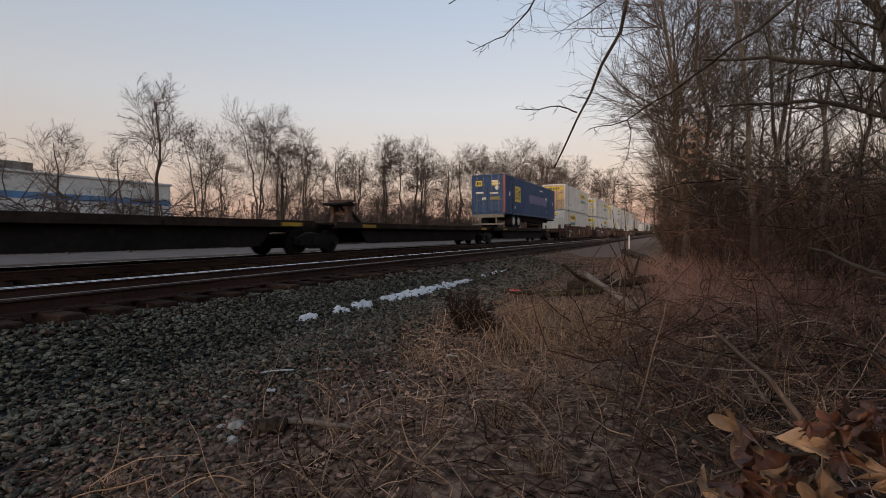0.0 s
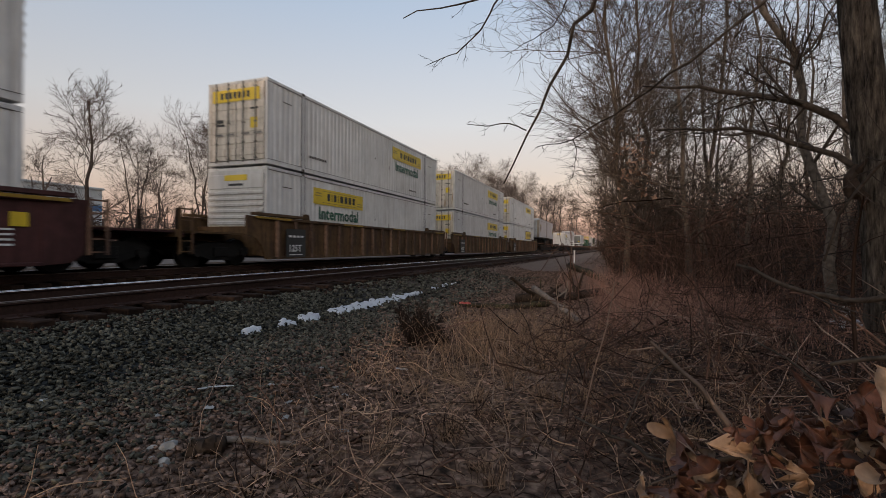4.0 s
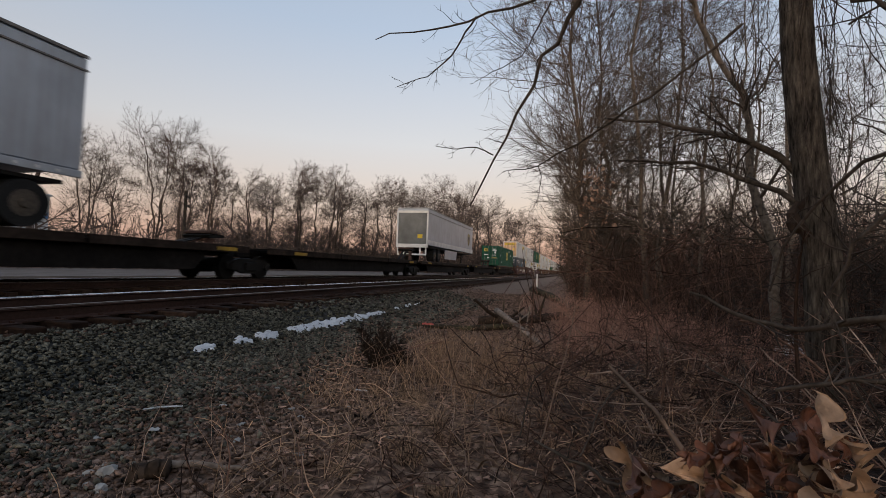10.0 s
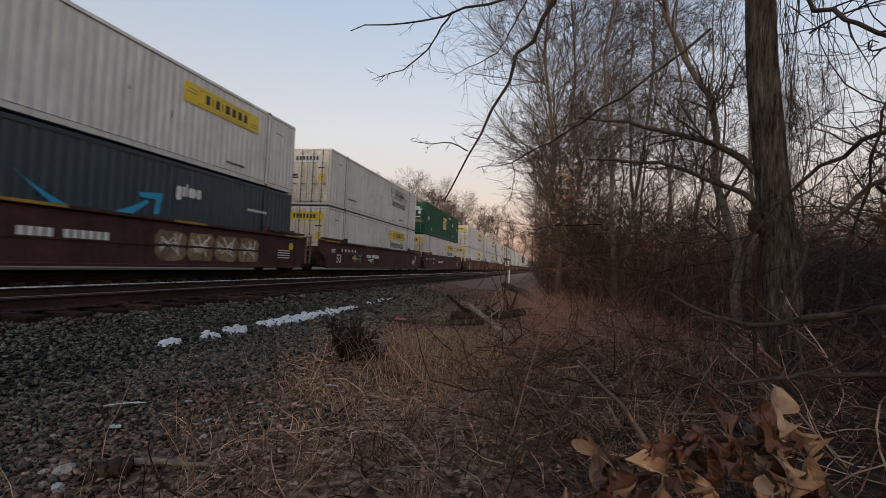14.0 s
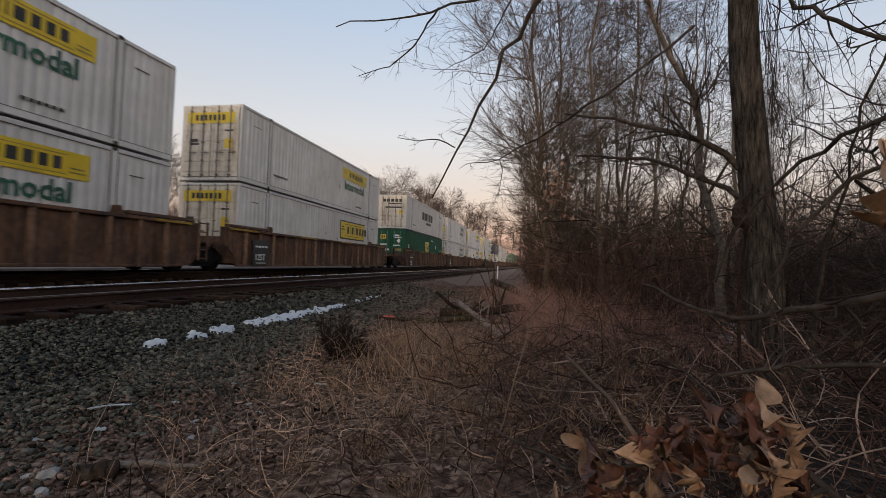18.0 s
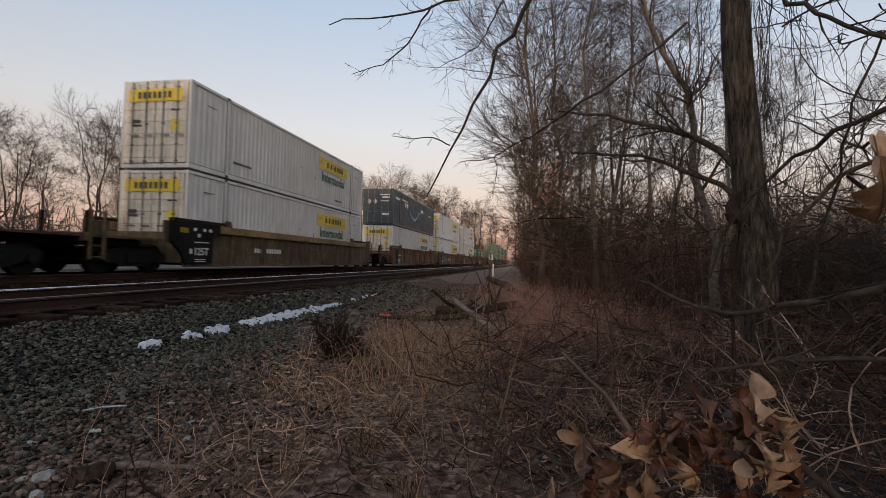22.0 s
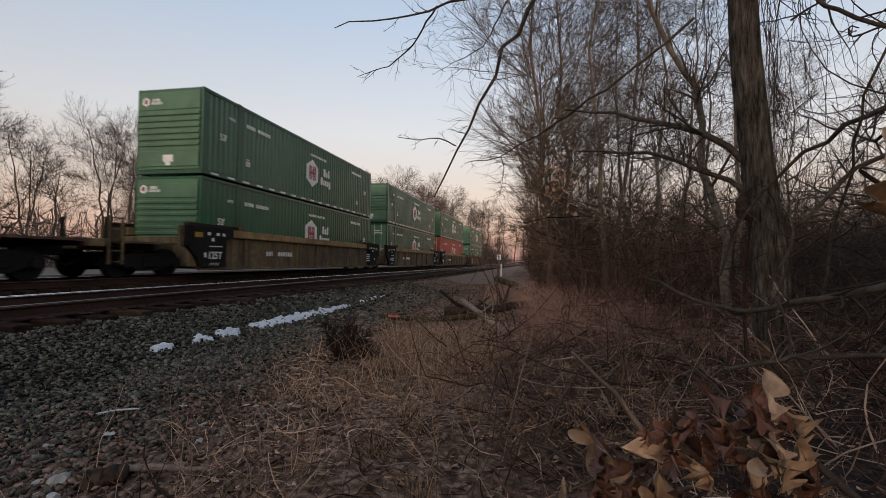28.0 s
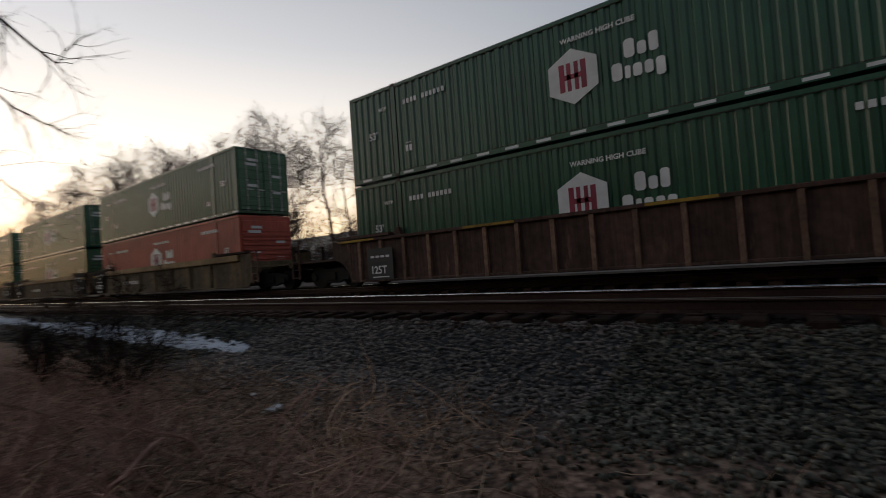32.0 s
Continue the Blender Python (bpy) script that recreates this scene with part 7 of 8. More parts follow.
tangle("vines", 300, 3.3, 7.6, 3.4, 8.0, 1.0, 5.6, 1.9, 0.0075, M_TWIG, "dark curling vines and dead stems beside the big tree", 121, k=9, level=0.15, bend=1.7, rise=-0.15, shoots=5, category="vines", sides=4)
tangle("twigs", 900, 0.9, 4.2, 0.75, 2.6, 0.0, 0.22, 0.4, 0.0034, M_BRUSH, "dead twigs and leaf stems under the sapling", 122, k=6, level=0.5, bend=2.2, shoots=2)
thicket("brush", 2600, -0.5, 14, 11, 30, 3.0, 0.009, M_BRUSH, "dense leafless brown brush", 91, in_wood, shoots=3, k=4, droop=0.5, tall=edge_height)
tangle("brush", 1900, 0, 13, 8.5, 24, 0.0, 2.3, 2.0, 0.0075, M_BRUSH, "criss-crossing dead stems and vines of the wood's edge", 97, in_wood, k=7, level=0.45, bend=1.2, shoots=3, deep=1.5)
tangle("vines", 420, 0.3, 9, 12, 20, 1.0, 6.5, 2.2, 0.007, M_TWIG, "thin dead vines hung through the wood", 98, lambda x, y, r: x > 1.8, k=7, level=0.2, bend=1.0, rise=-0.5, shoots=4, category="vines")
tangle("brush", 420, 2.5, 9, 4.2, 9, 0.1, 2.4, 1.2, 0.0068, M_TWIG, "thick arching dead stems of a briar", 99, in_wood, k=10, level=0.3, bend=2.8, shoots=4, sides=5)
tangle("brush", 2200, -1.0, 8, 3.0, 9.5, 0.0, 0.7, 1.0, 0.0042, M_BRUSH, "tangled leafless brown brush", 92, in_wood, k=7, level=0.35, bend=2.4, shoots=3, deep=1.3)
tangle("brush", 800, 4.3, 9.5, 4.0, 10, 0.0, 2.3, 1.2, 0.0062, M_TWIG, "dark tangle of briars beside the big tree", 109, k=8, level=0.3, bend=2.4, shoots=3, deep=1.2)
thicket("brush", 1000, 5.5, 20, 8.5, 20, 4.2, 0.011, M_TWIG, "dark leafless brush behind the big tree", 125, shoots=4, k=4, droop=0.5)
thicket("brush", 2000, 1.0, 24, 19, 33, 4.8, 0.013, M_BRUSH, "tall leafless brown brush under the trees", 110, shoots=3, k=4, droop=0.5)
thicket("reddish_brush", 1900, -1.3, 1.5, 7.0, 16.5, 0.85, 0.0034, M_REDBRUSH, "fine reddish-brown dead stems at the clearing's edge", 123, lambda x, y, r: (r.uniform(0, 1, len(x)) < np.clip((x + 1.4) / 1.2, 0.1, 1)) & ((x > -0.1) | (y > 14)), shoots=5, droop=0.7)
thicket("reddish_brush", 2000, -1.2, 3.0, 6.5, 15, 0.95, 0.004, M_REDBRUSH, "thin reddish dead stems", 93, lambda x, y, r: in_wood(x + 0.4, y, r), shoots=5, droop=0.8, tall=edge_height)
thicket("brush", 1500, 2.5, 32, 31, 44, 8.5, 0.017, M_BRUSH, "tall leafless brown brush deep in the wood", 126, shoots=3, k=4, droop=0.45)
thicket("brush", 1200, 0.5, 9, 34, 90, 4.0, 0.02, M_BRUSH, "dense leafless brown brush", 94, shoots=4)
# the brighter reddish material stands in for sun coming through these stems
tangle("brush", 1600, -2.4, 4, -16, -5.5, 0.0, 0.3, 0.6, 0.004, M_REDBRUSH, "tangled leafless brown brush", 95, lambda x, y, r: x > -2.6 - 0.05 * y, k=6, level=0.3, bend=1.4, shoots=3)
thicket("brush", 900, -0.8, 6, -40, -14, 2.2, 0.008, M_BRUSH, "dense leafless brown brush", 96, shoots=4)


def near_verge(x, y, r):
    p = step(-3.1, -1.7, x + 0.35 * np.sin(y * 1.3)) * (0.35 + 0.65 * (np.sin(x * 2.1 + y) * np.sin(y * 1.7 - x) > -0.15))
    return (r.uniform(0, 1, len(x)) < p) & (np.hypot(x, y) > 0.8)


def open_verge(x, y, r):
    """Leaves the broken log end and its lumps free."""
    return near_verge(x, y, r) & ~((x < -1.75) & (np.abs(y - 2.2) < 0.75))


def bare_verge(x, y, r):
    return open_verge(x, y, r) & (r.uniform(0, 1, len(x)) < np.clip(0.30 - 0.5 * x + 0.25 * np.sin(y * 2.3), 0.07, 1))


tangle("dead_grass", 9000, -3.2, 3.6, 0.8, 9, 0.0, 0.04, 0.15, 0.0024, M_GRASS, "matted dead straw-coloured grass", 101, bare_verge, k=4, level=0.75, bend=1.0, category="grass")
tangle("dead_grass", 1800, -3.0, 3.6, 1.0, 6.5, 0.0, 0.12, 0.26, 0.0024, M_GRASS, "tangled dead straw-coloured grass", 106, bare_verge, k=5, level=0.35, bend=1.6, rise=0.25, category="grass")
tangle("dead_grass", 6000, -3.2, 1.0, -14, 0.8, 0.0, 0.08, 0.3, 0.0023, M_GRASS, "matted dead straw-coloured grass", 102, near_verge, k=4, level=0.5, bend=1.2, rise=0.15, category="grass")
tangle("twigs", 2900, -0.2, 4.5, 1.2, 6.5, 0.0, 0.30, 0.5, 0.0034, M_BRUSH, "tangled dead twigs and briars near the ground", 107, near_verge, k=7, level=0.35, bend=2.6, shoots=2, deep=1.4)
tangle("dead_grass", 2600, -2.9, 0.2, -7.0, -1.2, 0.0, 0.28, 0.42, 0.0026, M_GRASS, "tangled dead grass behind the clearing", 113, k=5, level=0.3, bend=1.8, rise=0.3, category="grass")
# again the brighter material, its tone holding the backlight
tangle("brush", 900, -1.7, 0.5, -6.5, -1.6, 0.0, 0.28, 0.5, 0.004, M_REDBRUSH, "tangled leafless brush beside the dark shrub", 114, k=7, level=0.25, bend=2.0, rise=0.2, shoots=4)
tangle("twigs", 520, -1.6, 0.6, 1.2, 3.4, 0.0, 0.20, 0.40, 0.0030, M_BRUSH, "tangled dead stalks in the straw", 112, k=6, level=0.45, bend=2.4, shoots=2, deep=1.4)
tangle("stalks", 1100, -2.3, 1.2, 1.2, 6.0, 0.0, 0.22, 0.42, 0.0030, M_GRASS, "curling dead stalks over the straw", 124, open_verge, k=8, level=0.35, bend=2.6, rise=0.15, category="grass")
tangle("canes", 380, -0.6, 5.5, 1.9, 7.0, 0.0, 0.4, 0.85, 0.0042, M_CANE, "arching pale dead canes and briars", 105, near_verge, k=10, level=0.3, bend=2.6, rise=0.3, shoots=2, sides=4)
thicket("tall_grass", 700, -1.6, -0.35, 4.4, 6.6, 0.66, 0.0022, M_GRASS, "upright tuft of dead straw-coloured grass", 103, droop=0.3, category="grass")
thicket("tall_grass", 130, -2.35, -1.75, 3.9, 4.5, 0.3, 0.002, M_GRASS, "low tuft of dead straw-coloured grass", 108, droop=0.8, category="grass")
thicket("weed_stalks", 260, -2.6, 2.2, 1.5, 6.5, 0.75, 0.0032, M_CANE, "dry bent weed stalks", 104, near_verge, droop=0.8, shoots=2, category="weeds")


def leaf_litter(n, xlo, xhi, ylo, yhi, seed):
    r = np.random.default_rng(seed)
    x, y = r.uniform(xlo, xhi, n), r.uniform(ylo, yhi, n)
    q = bare_verge(x, y, r) & (r.uniform(0, 1, n) < np.clip(0.3 + 0.12 * np.abs(y), 0, 1))
    x, y = x[q], y[q]
    n = len(x)
    s = r.uniform(0.010, 0.034, n)
    a = r.uniform(0, 2 * np.pi, n)
    base = np.array([(-1, -0.45, 0.1), (0, -0.6, 0), (1, -0.3, 0.25), (1, 0.3, 0.2), (0, 0.6, 0.05), (-1, 0.45, 0.2)])
    P = base[None] * s[:, None, None] * r.uniform(0.6, 1.3, (n, 6, 3))
    P = np.stack([P[..., 0] * np.cos(a)[:, None] - P[..., 1] * np.sin(a)[:, None], P[..., 0] * np.sin(a)[:, None] + P[..., 1] * np.cos(a)[:, None], P[..., 2] * r.uniform(0.5, 2.5, n)[:, None]], -1)
    P += np.stack([x, y, ground_z(x, y) + r.uniform(0.005, 0.04, n)], 1)[:, None]
    F = (np.array([(0, 1, 4, 5), (1, 2, 3, 4)])[None] + 6 * np.arange(n)[:, None, None]).reshape(-1, 4)
    tagged(new("leaf_litter", mesh_np("leaf_litter", P, F, M_LITTER)), "fallen brown leaves and bits on the ground", "leaves", "", "stuff")


def grass_tufts(n, xlo, xhi, ylo, yhi, blades, high, seed, keep):
    """Clumps of dead blades that arch out of one crown each."""
    r = np.random.default_rng(seed)
    x, y = r.uniform(xlo, xhi, n), r.uniform(ylo, yhi, n)
    q = keep(x, y, r)
    x, y = np.repeat(x[q], blades), np.repeat(y[q], blades)
    m = len(x)
    size = np.repeat(r.uniform(0.55, 1.25, q.sum()), blades) * high * r.uniform(0.5, 1.15, m)
    x, y = x + r.normal(0, 0.035, m), y + r.normal(0, 0.035, m)
    a, lean = r.uniform(0, 2 * np.pi, m), r.uniform(0.15, 1.25, m)
    u = np.linspace(0, 1, 5)[None]
    out = size[:, None] * lean[:, None] * u ** 1.3 * 0.8
    up = size[:, None] * (u - 0.55 * lean[:, None] * u ** 2.4)
    P = np.stack([x[:, None] + np.cos(a)[:, None] * out, y[:, None] + np.sin(a)[:, None] * out, ground_z(x, y)[:, None] - 0.01 + np.maximum(up, 0.004)], -1)
    R = 0.0027 * r.uniform(0.7, 1.5, m)[:, None] * np.linspace(1, 0.3, 5)[None]
    v, f = merged([(P, R)], 3)
    tagged(new("grass_tufts", mesh_np("grass_tufts", v, f, M_GRASS)), "tufts of dead straw-coloured grass on bare ground", "grass", "", "stuff")


def tuft_ground(x, y, r):
    return open_verge(x, y, r) & (x < 1.4 + 0.1 * y) & (np.sin(1.9 * x + 0.8) * np.sin(1.6 * y + x) > -0.45)


grass_tufts(260, -2.7, 2.0, 0.9, 8.0, 46, 0.23, 131, tuft_ground)
grass_tufts(120, -3.0, 0.6, -9.0, 0.8, 46, 0.22, 132, tuft_ground)
leaf_litter(56000, -3.6, 4, 0.8, 15, 111)
leaf_litter(14000, -3.4, 0.2, 5.0, 12.0, 113)
leaf_litter(6000, -3.0, 2, -14, 0.8, 112)


tangle("undergrowth", 16000, -43, -34, -85, 112, 0.0, 4.2, 2.7, 0.038, M_FARTWIG, "leafless brown undergrowth below the far trees", 51, lambda x, y, r: (y < -15) | (y > 44) | (r.uniform(0, 1, len(x)) < 0.4), k=3, level=0.25, bend=1.2, rise=0.35, shoots=1, deep=1.3, last=2)
tangle("undergrowth", 1500, -33, -16, 90, 300, 0.0, 6.0, 4.5, 0.07, M_FARTWIG, "leafless brown undergrowth beside the line", 54, k=3, level=0.25, bend=1.2, rise=0.35, shoots=3, deep=1.2, last=2)

# out of view: added to cut sky light and its reflection in the train
thicket("far_woods", 2600, 9, 45, -100, 6, 12.0, 0.09, M_FARTWIG, "unseen leafless woods added to block sky light", 55, shoots=2, k=3)

# ---- foreground things ----


def polar(az, el, d):
    """A place seen from the eye: degrees left of the line's direction, degrees up, metres."""
    a, e = radians(az + TURN), radians(el)
    if abs(az) < 90:
        e += radians(1.12 * math.cos(a) + 0.3 * math.sin(a))
    return Vector((-math.sin(a) * math.cos(e) * d, math.cos(a) * math.cos(e) * d, EYE + math.sin(e) * d))


def oak_leaf(seed, long, curl, mat):
    """A lobed, curled dry oak leaf that lies along +y from its stalk."""
    r = random.Random(seed)
    n, cols = 36, (-1.0, -0.85, -0.6, -0.25, 0.0, 0.25, 0.6, 0.85, 1.0)
    bend, roll, twist = r.uniform(0.5, 1.5) * curl, r.uniform(0.4, 1.5) * curl, r.uniform(-1.1, 1.1)
    v, f = [], []
    for i in range(n + 1):
        u = i / n
        wave = math.cos(u * 2 * math.pi * 3.0 + math.pi + 0.4 * math.sin(seed))
        w = long * 0.30 * math.sin(math.pi * min(1, u * 0.94 + 0.02)) ** 0.5 * (0.34 + 0.66 * (0.5 + 0.5 * wave) ** 0.55) * (0.62 + 0.75 * u if u < 0.6 else 1.07 - 0.35 * (u - 0.6))
        if i in (0, n):
            w = 0.003
        ang = bend * (u - 0.3)
        cy, cz = long * (math.sin(bend * u) / max(bend, 0.05)), long * (1 - math.cos(bend * u)) / max(bend, 0.05)
        for c in cols:
            side = c * w
            z = abs(c) ** 1.6 * w * roll * 0.7 + 0.10 * long * math.sin(u * 10 + c * 2.5 + seed) * abs(c) + 0.07 * long * math.sin(u * 23 + c * 6 + 2 * seed) * abs(c)
            x, q = side * math.cos(twist * u) - z * math.sin(twist * u), side * math.sin(twist * u) + z * math.cos(twist * u)
            v.append((x, cy - q * math.sin(ang), -cz + q * math.cos(ang)))
    k = len(cols)
    for i in range(n):
        for j in range(k - 1):
            a = i * k + j
            f.append((a, a + 1, a + k + 1, a + k))
    sh = Shape()
    sh.add(v, f)
    rib = [v[i * k + 4] for i in range(0, n + 1, 3)]
    sh.tube([(0, -0.025, 0.004)] + [(x, y, z + 0.001) for x, y, z in rib], [0.0012] * (len(rib) + 1), 4)
    return sh.mesh("leaf", mat, True)


def build_oak():
    tw = empty("oak_sapling", "young oak branch holding dry curled russet leaves", "sapling")
    r = random.Random(7)
    kinds = [oak_leaf(k, 0.110, 1.5 + 0.4 * (k % 4), M_OAK if k % 5 not in (1, 3) else M_OAKPALE) for k in range(15)]
    stem = [polar(-46, -33, 1.35), polar(-36, -24, 1.28), polar(-28, -18.5, 1.2), polar(-20, -19.0, 1.16), polar(-12, -22.0, 1.1), polar(-5.5, -25.5, 1.05)]
    part("stem", Shape().tube(stem, [0.011, 0.009, 0.008, 0.006, 0.004, 0.002], 7).mesh("stem", M_BARK, True), tw)
    side = [polar(-30, -19.5, 1.22), polar(-24, -24, 1.1), polar(-16, -28, 1.02), polar(-9, -31, 0.98)]
    part("stem", Shape().tube(side, [0.007, 0.006, 0.004, 0.002], 7).mesh("stem", M_BARK, True), tw)
    upper = [polar(-47, -12, 1.3), polar(-40, -2, 1.15), polar(-34, 5.5, 1.05), polar(-31.5, 8.0, 1.02)]
    part("stem", Shape().tube(upper, [0.009, 0.007, 0.005, 0.003], 7).mesh("stem", M_BARK, True), tw)
    spots = []
    for k in range(105):
        az = r.uniform(-27.5, -5.5)
        top = np.interp(-az, [5, 9, 14, 20, 24, 27, 30], [-23.5, -21.0, -18.0, -15.0, -13.6, -14.5, -18.0])
        spots.append((az, top - r.uniform(0, 1) ** 1.1 * 11.5, r.uniform(0.98, 1.22)))
    spots += [(-33.6, 9.6, 0.86), (-35.0, 8.0, 0.9), (-34.9, 10.5, 0.92), (-36.5, 5.0, 0.92), (-37.5, 2.0, 0.95)]
    for k, (az, el, d) in enumerate(spots):
        still = 1.0 if k < len(spots) - 5 else 0.35
        s = r.uniform(0.72, 1.12) * (0.86 if still == 1.0 else 1.0)
        a = radians(az)
        # hung from the stalk, its upper face towards the clearing
        hang = Matrix(((math.cos(a), 0, math.sin(a), 0), (math.sin(a), 0, -math.cos(a), 0), (0, -1, 0, 0), (0, 0, 0, 1)))
        m = Matrix.Translation(polar(az, el, d)) @ hang @ pose(0, 0, 0, still * r.gauss(0, 32), still * r.gauss(0, 40), still * r.gauss(0, 45)) @ Matrix.Diagonal((s, s, s, 1))
        part("leaf", kinds[r.randrange(len(kinds))] if still == 1.0 else kinds[(1, 3, 6, 8, 11)[k % 5]], tw, "", m)


build_oak()


def bough(name, label, runs, seed, twig_len=0.4, per=5, category="branch", fine=3, mats=(M_BARK, M_TWIG)):
    """A bare branch of several runs; each run is (points, first radius, last radius)."""
    b = empty(name, label, category)
    r = np.random.default_rng(seed)
    for pts, r0, r1 in runs:
        P = np.array([tuple(p) for p in pts])
        t = np.linspace(0, 1, len(P))
        k = 14
        u = np.linspace(0, 1, k)
        Q = np.stack([np.interp(u, t, P[:, i]) for i in range(3)], 1)
        Q[1:-1] += r.normal(0, 0.006 * np.linalg.norm(P[-1] - P[0]), (k - 2, 3))
        R = np.linspace(r0, r1, k)
        v, f = merged([(Q[None], R[None])], 6)
        run = part("stem", mesh_np("stem", v, f, mats[0], True), b)
        if per:
            B, BR = grow(r, Q[None], R[None], per, 0.15, 1.0, twig_len, 0.8, 0.0, 0.22, 5, 0.5, 0.0018)
            items = [(B, BR)]
            if fine:
                items.append(grow(r, B, BR, fine, 0.2, 1.0, twig_len * 0.4, 0.7, 0.0, 0.2, 3, 0.6, 0.0014))
            bv, bf = merged(items, 4)
            tagged(part("side_twig", mesh_np("side_twig", bv, bf, mats[1]), run), "thin bare side twigs", "", "", "stuff")
    return b


def build_boughs():
    far = 3.2
    bough("overhanging_branch", "thin bare branch hanging across the sky", [
        ([polar(-16, 46, 4.0), polar(-6, 35, 3.5), polar(-1.1, 28.1, far), polar(1.8, 24.3, far), polar(4.6, 18.4, far), polar(8.5, 12.0, far), polar(11.0, 6.5, far)], 0.020, 0.004),
        ([polar(8.4, 12.6, far), polar(10.6, 13.5, far), polar(13, 13.2, far), polar(15.4, 13.4, far)], 0.005, 0.002),
        ([polar(-18, 24, 3.5), polar(-8.6, 17.8, far), polar(-2.3, 14.3, far), polar(3.0, 11.4, far), polar(7.1, 10.7, far)], 0.010, 0.002),
        ([polar(3.0, 11.4, far), polar(2.6, 10.1, far), polar(2.9, 7.6, far)], 0.004, 0.0015)], 201, 0.16, 5)
    bough("overhanging_branch", "thin bare branch reaching over the clearing", [
        ([polar(-14, 38, 4.4), polar(-4, 31, 3.8), polar(5.0, 28.3, 3.6), polar(11.8, 27.3, 3.5), polar(17.2, 25.6, 3.5), polar(23.2, 24.5, 3.5)], 0.013, 0.003),
        ([polar(11.0, 27.4, 3.5), polar(13.4, 23.9, 3.5), polar(16.4, 21.3, 3.5), polar(20.4, 19.8, 3.5)], 0.007, 0.002),
        ([polar(2.0, 28.6, 3.6), polar(5.0, 23.5, 3.6), polar(9.5, 21.4, 3.6)], 0.006, 0.002)], 202, 0.28, 8)
    bough("leaning_tree", "slim leaning tree trunk with a broken stub", [
        ([polar(-21.2, -6, 8.6), polar(-20.6, 1.3, 8.6), polar(-19.8, 6.7, 8.7), polar(-18.2, 16.2, 9.0), polar(-16.1, 20.2, 9.3), polar(-13.4, 27.0, 9.8), polar(-11, 36, 10.6)], 0.075, 0.03),
        ([polar(-18.4, 15.2, 9.0), polar(-18.0, 18.9, 9.0)], 0.05, 0.02)], 203, 1.5, 12, "tree", mats=(M_WOODBARK, M_WOODTWIG))
    bough("bare_bough", "long bare bough slanting across the wood's edge", [
        ([polar(-44, 17.5, 4.6), polar(-33.7, 13.7, 4.7), polar(-30.4, 12.0, 4.8), polar(-26.1, 8.7, 5.0), polar(-22.0, 3.7, 5.2), polar(-20.5, -2.0, 5.3)], 0.024, 0.009)], 204, 0.9, 9)
    bough("bare_bough", "dark bare bough crossing the sky", [
        ([polar(-20, 33, 4.0), polar(-26.6, 24.4, 3.8), polar(-30.6, 21.4, 3.6), polar(-38, 17.0, 3.4)], 0.016, 0.010)], 205, 0.6, 8)
    bough("dead_bough", "fallen dead bough tangled in the brush", [
        ([polar(-13.5, -2.6, 4.4), polar(-18.0, -4.6, 4.2), polar(-22.7, -5.9, 4.0), polar(-28.2, -3.9, 3.8), polar(-38, -0.5, 3.6)], 0.012, 0.028),
        ([polar(-21, -11.5, 3.0), polar(-27, -9.5, 3.1), polar(-36, -8.0, 3.3)], 0.010, 0.016),
        ([polar(-34, 20, 4.4), polar(-31.5, 12, 4.5), polar(-29.5, 2, 4.7), polar(-28.5, -8, 4.8)], 0.008, 0.014),
        ([polar(-24.5, -4, 4.6), polar(-27, 3, 4.6), polar(-31, 8, 4.6), polar(-37, 10.5, 4.6)], 0.012, 0.02)], 206, 0.6, 12)
    bough("dead_stick", "fallen dead stick in the grass", [
        ([polar(2.5, -20.0, 2.6), polar(-3.5, -22.2, 2.3), polar(-9.0, -23.6, 2.1), polar(-15, -25.5, 1.9)], 0.006, 0.010)], 207, 0.25, 6)
    bough("arching_cane", "pale arching dead cane", [([polar(-2.6, -21, 2.6), polar(-5.0, -15, 2.7), polar(-8.6, -10.5, 2.8)], 0.006, 0.003), ([polar(4.2, -19.6, 2.9), polar(3.2, -14, 3.0), polar(1.2, -11.8, 3.0)], 0.005, 0.003), ([polar(-22.5, -15.5, 2.2), polar(-18.5, -12.0, 2.3), polar(-15.0, -10.0, 2.4)], 0.006, 0.003)], 208, 0.25, 4)
    # branches over the line behind the camera
    bough("overhanging_branch", "bare branch drooping over the verge", [
        ([polar(190, 40, 6.5), polar(178, 32, 6.3), polar(170, 25.5, 6.0), polar(164, 21.0, 5.8), polar(160.5, 24.0, 5.6)], 0.03, 0.004),
        ([polar(180, 30, 6.3), polar(172, 20.0, 6.1), polar(166, 16.0, 6.0), polar(162.5, 14.5, 5.9)], 0.018, 0.003),
        ([polar(182, 18, 6.5), polar(174, 13.5, 6.3), polar(167, 9.5, 6.2), polar(164.5, 5.5, 6.1)], 0.014, 0.003)], 209, 0.9, 24)


build_boughs()


def on_ground(x, y, up=0.0):
    return Vector((x, y, float(ground_z(x, y)) + up))


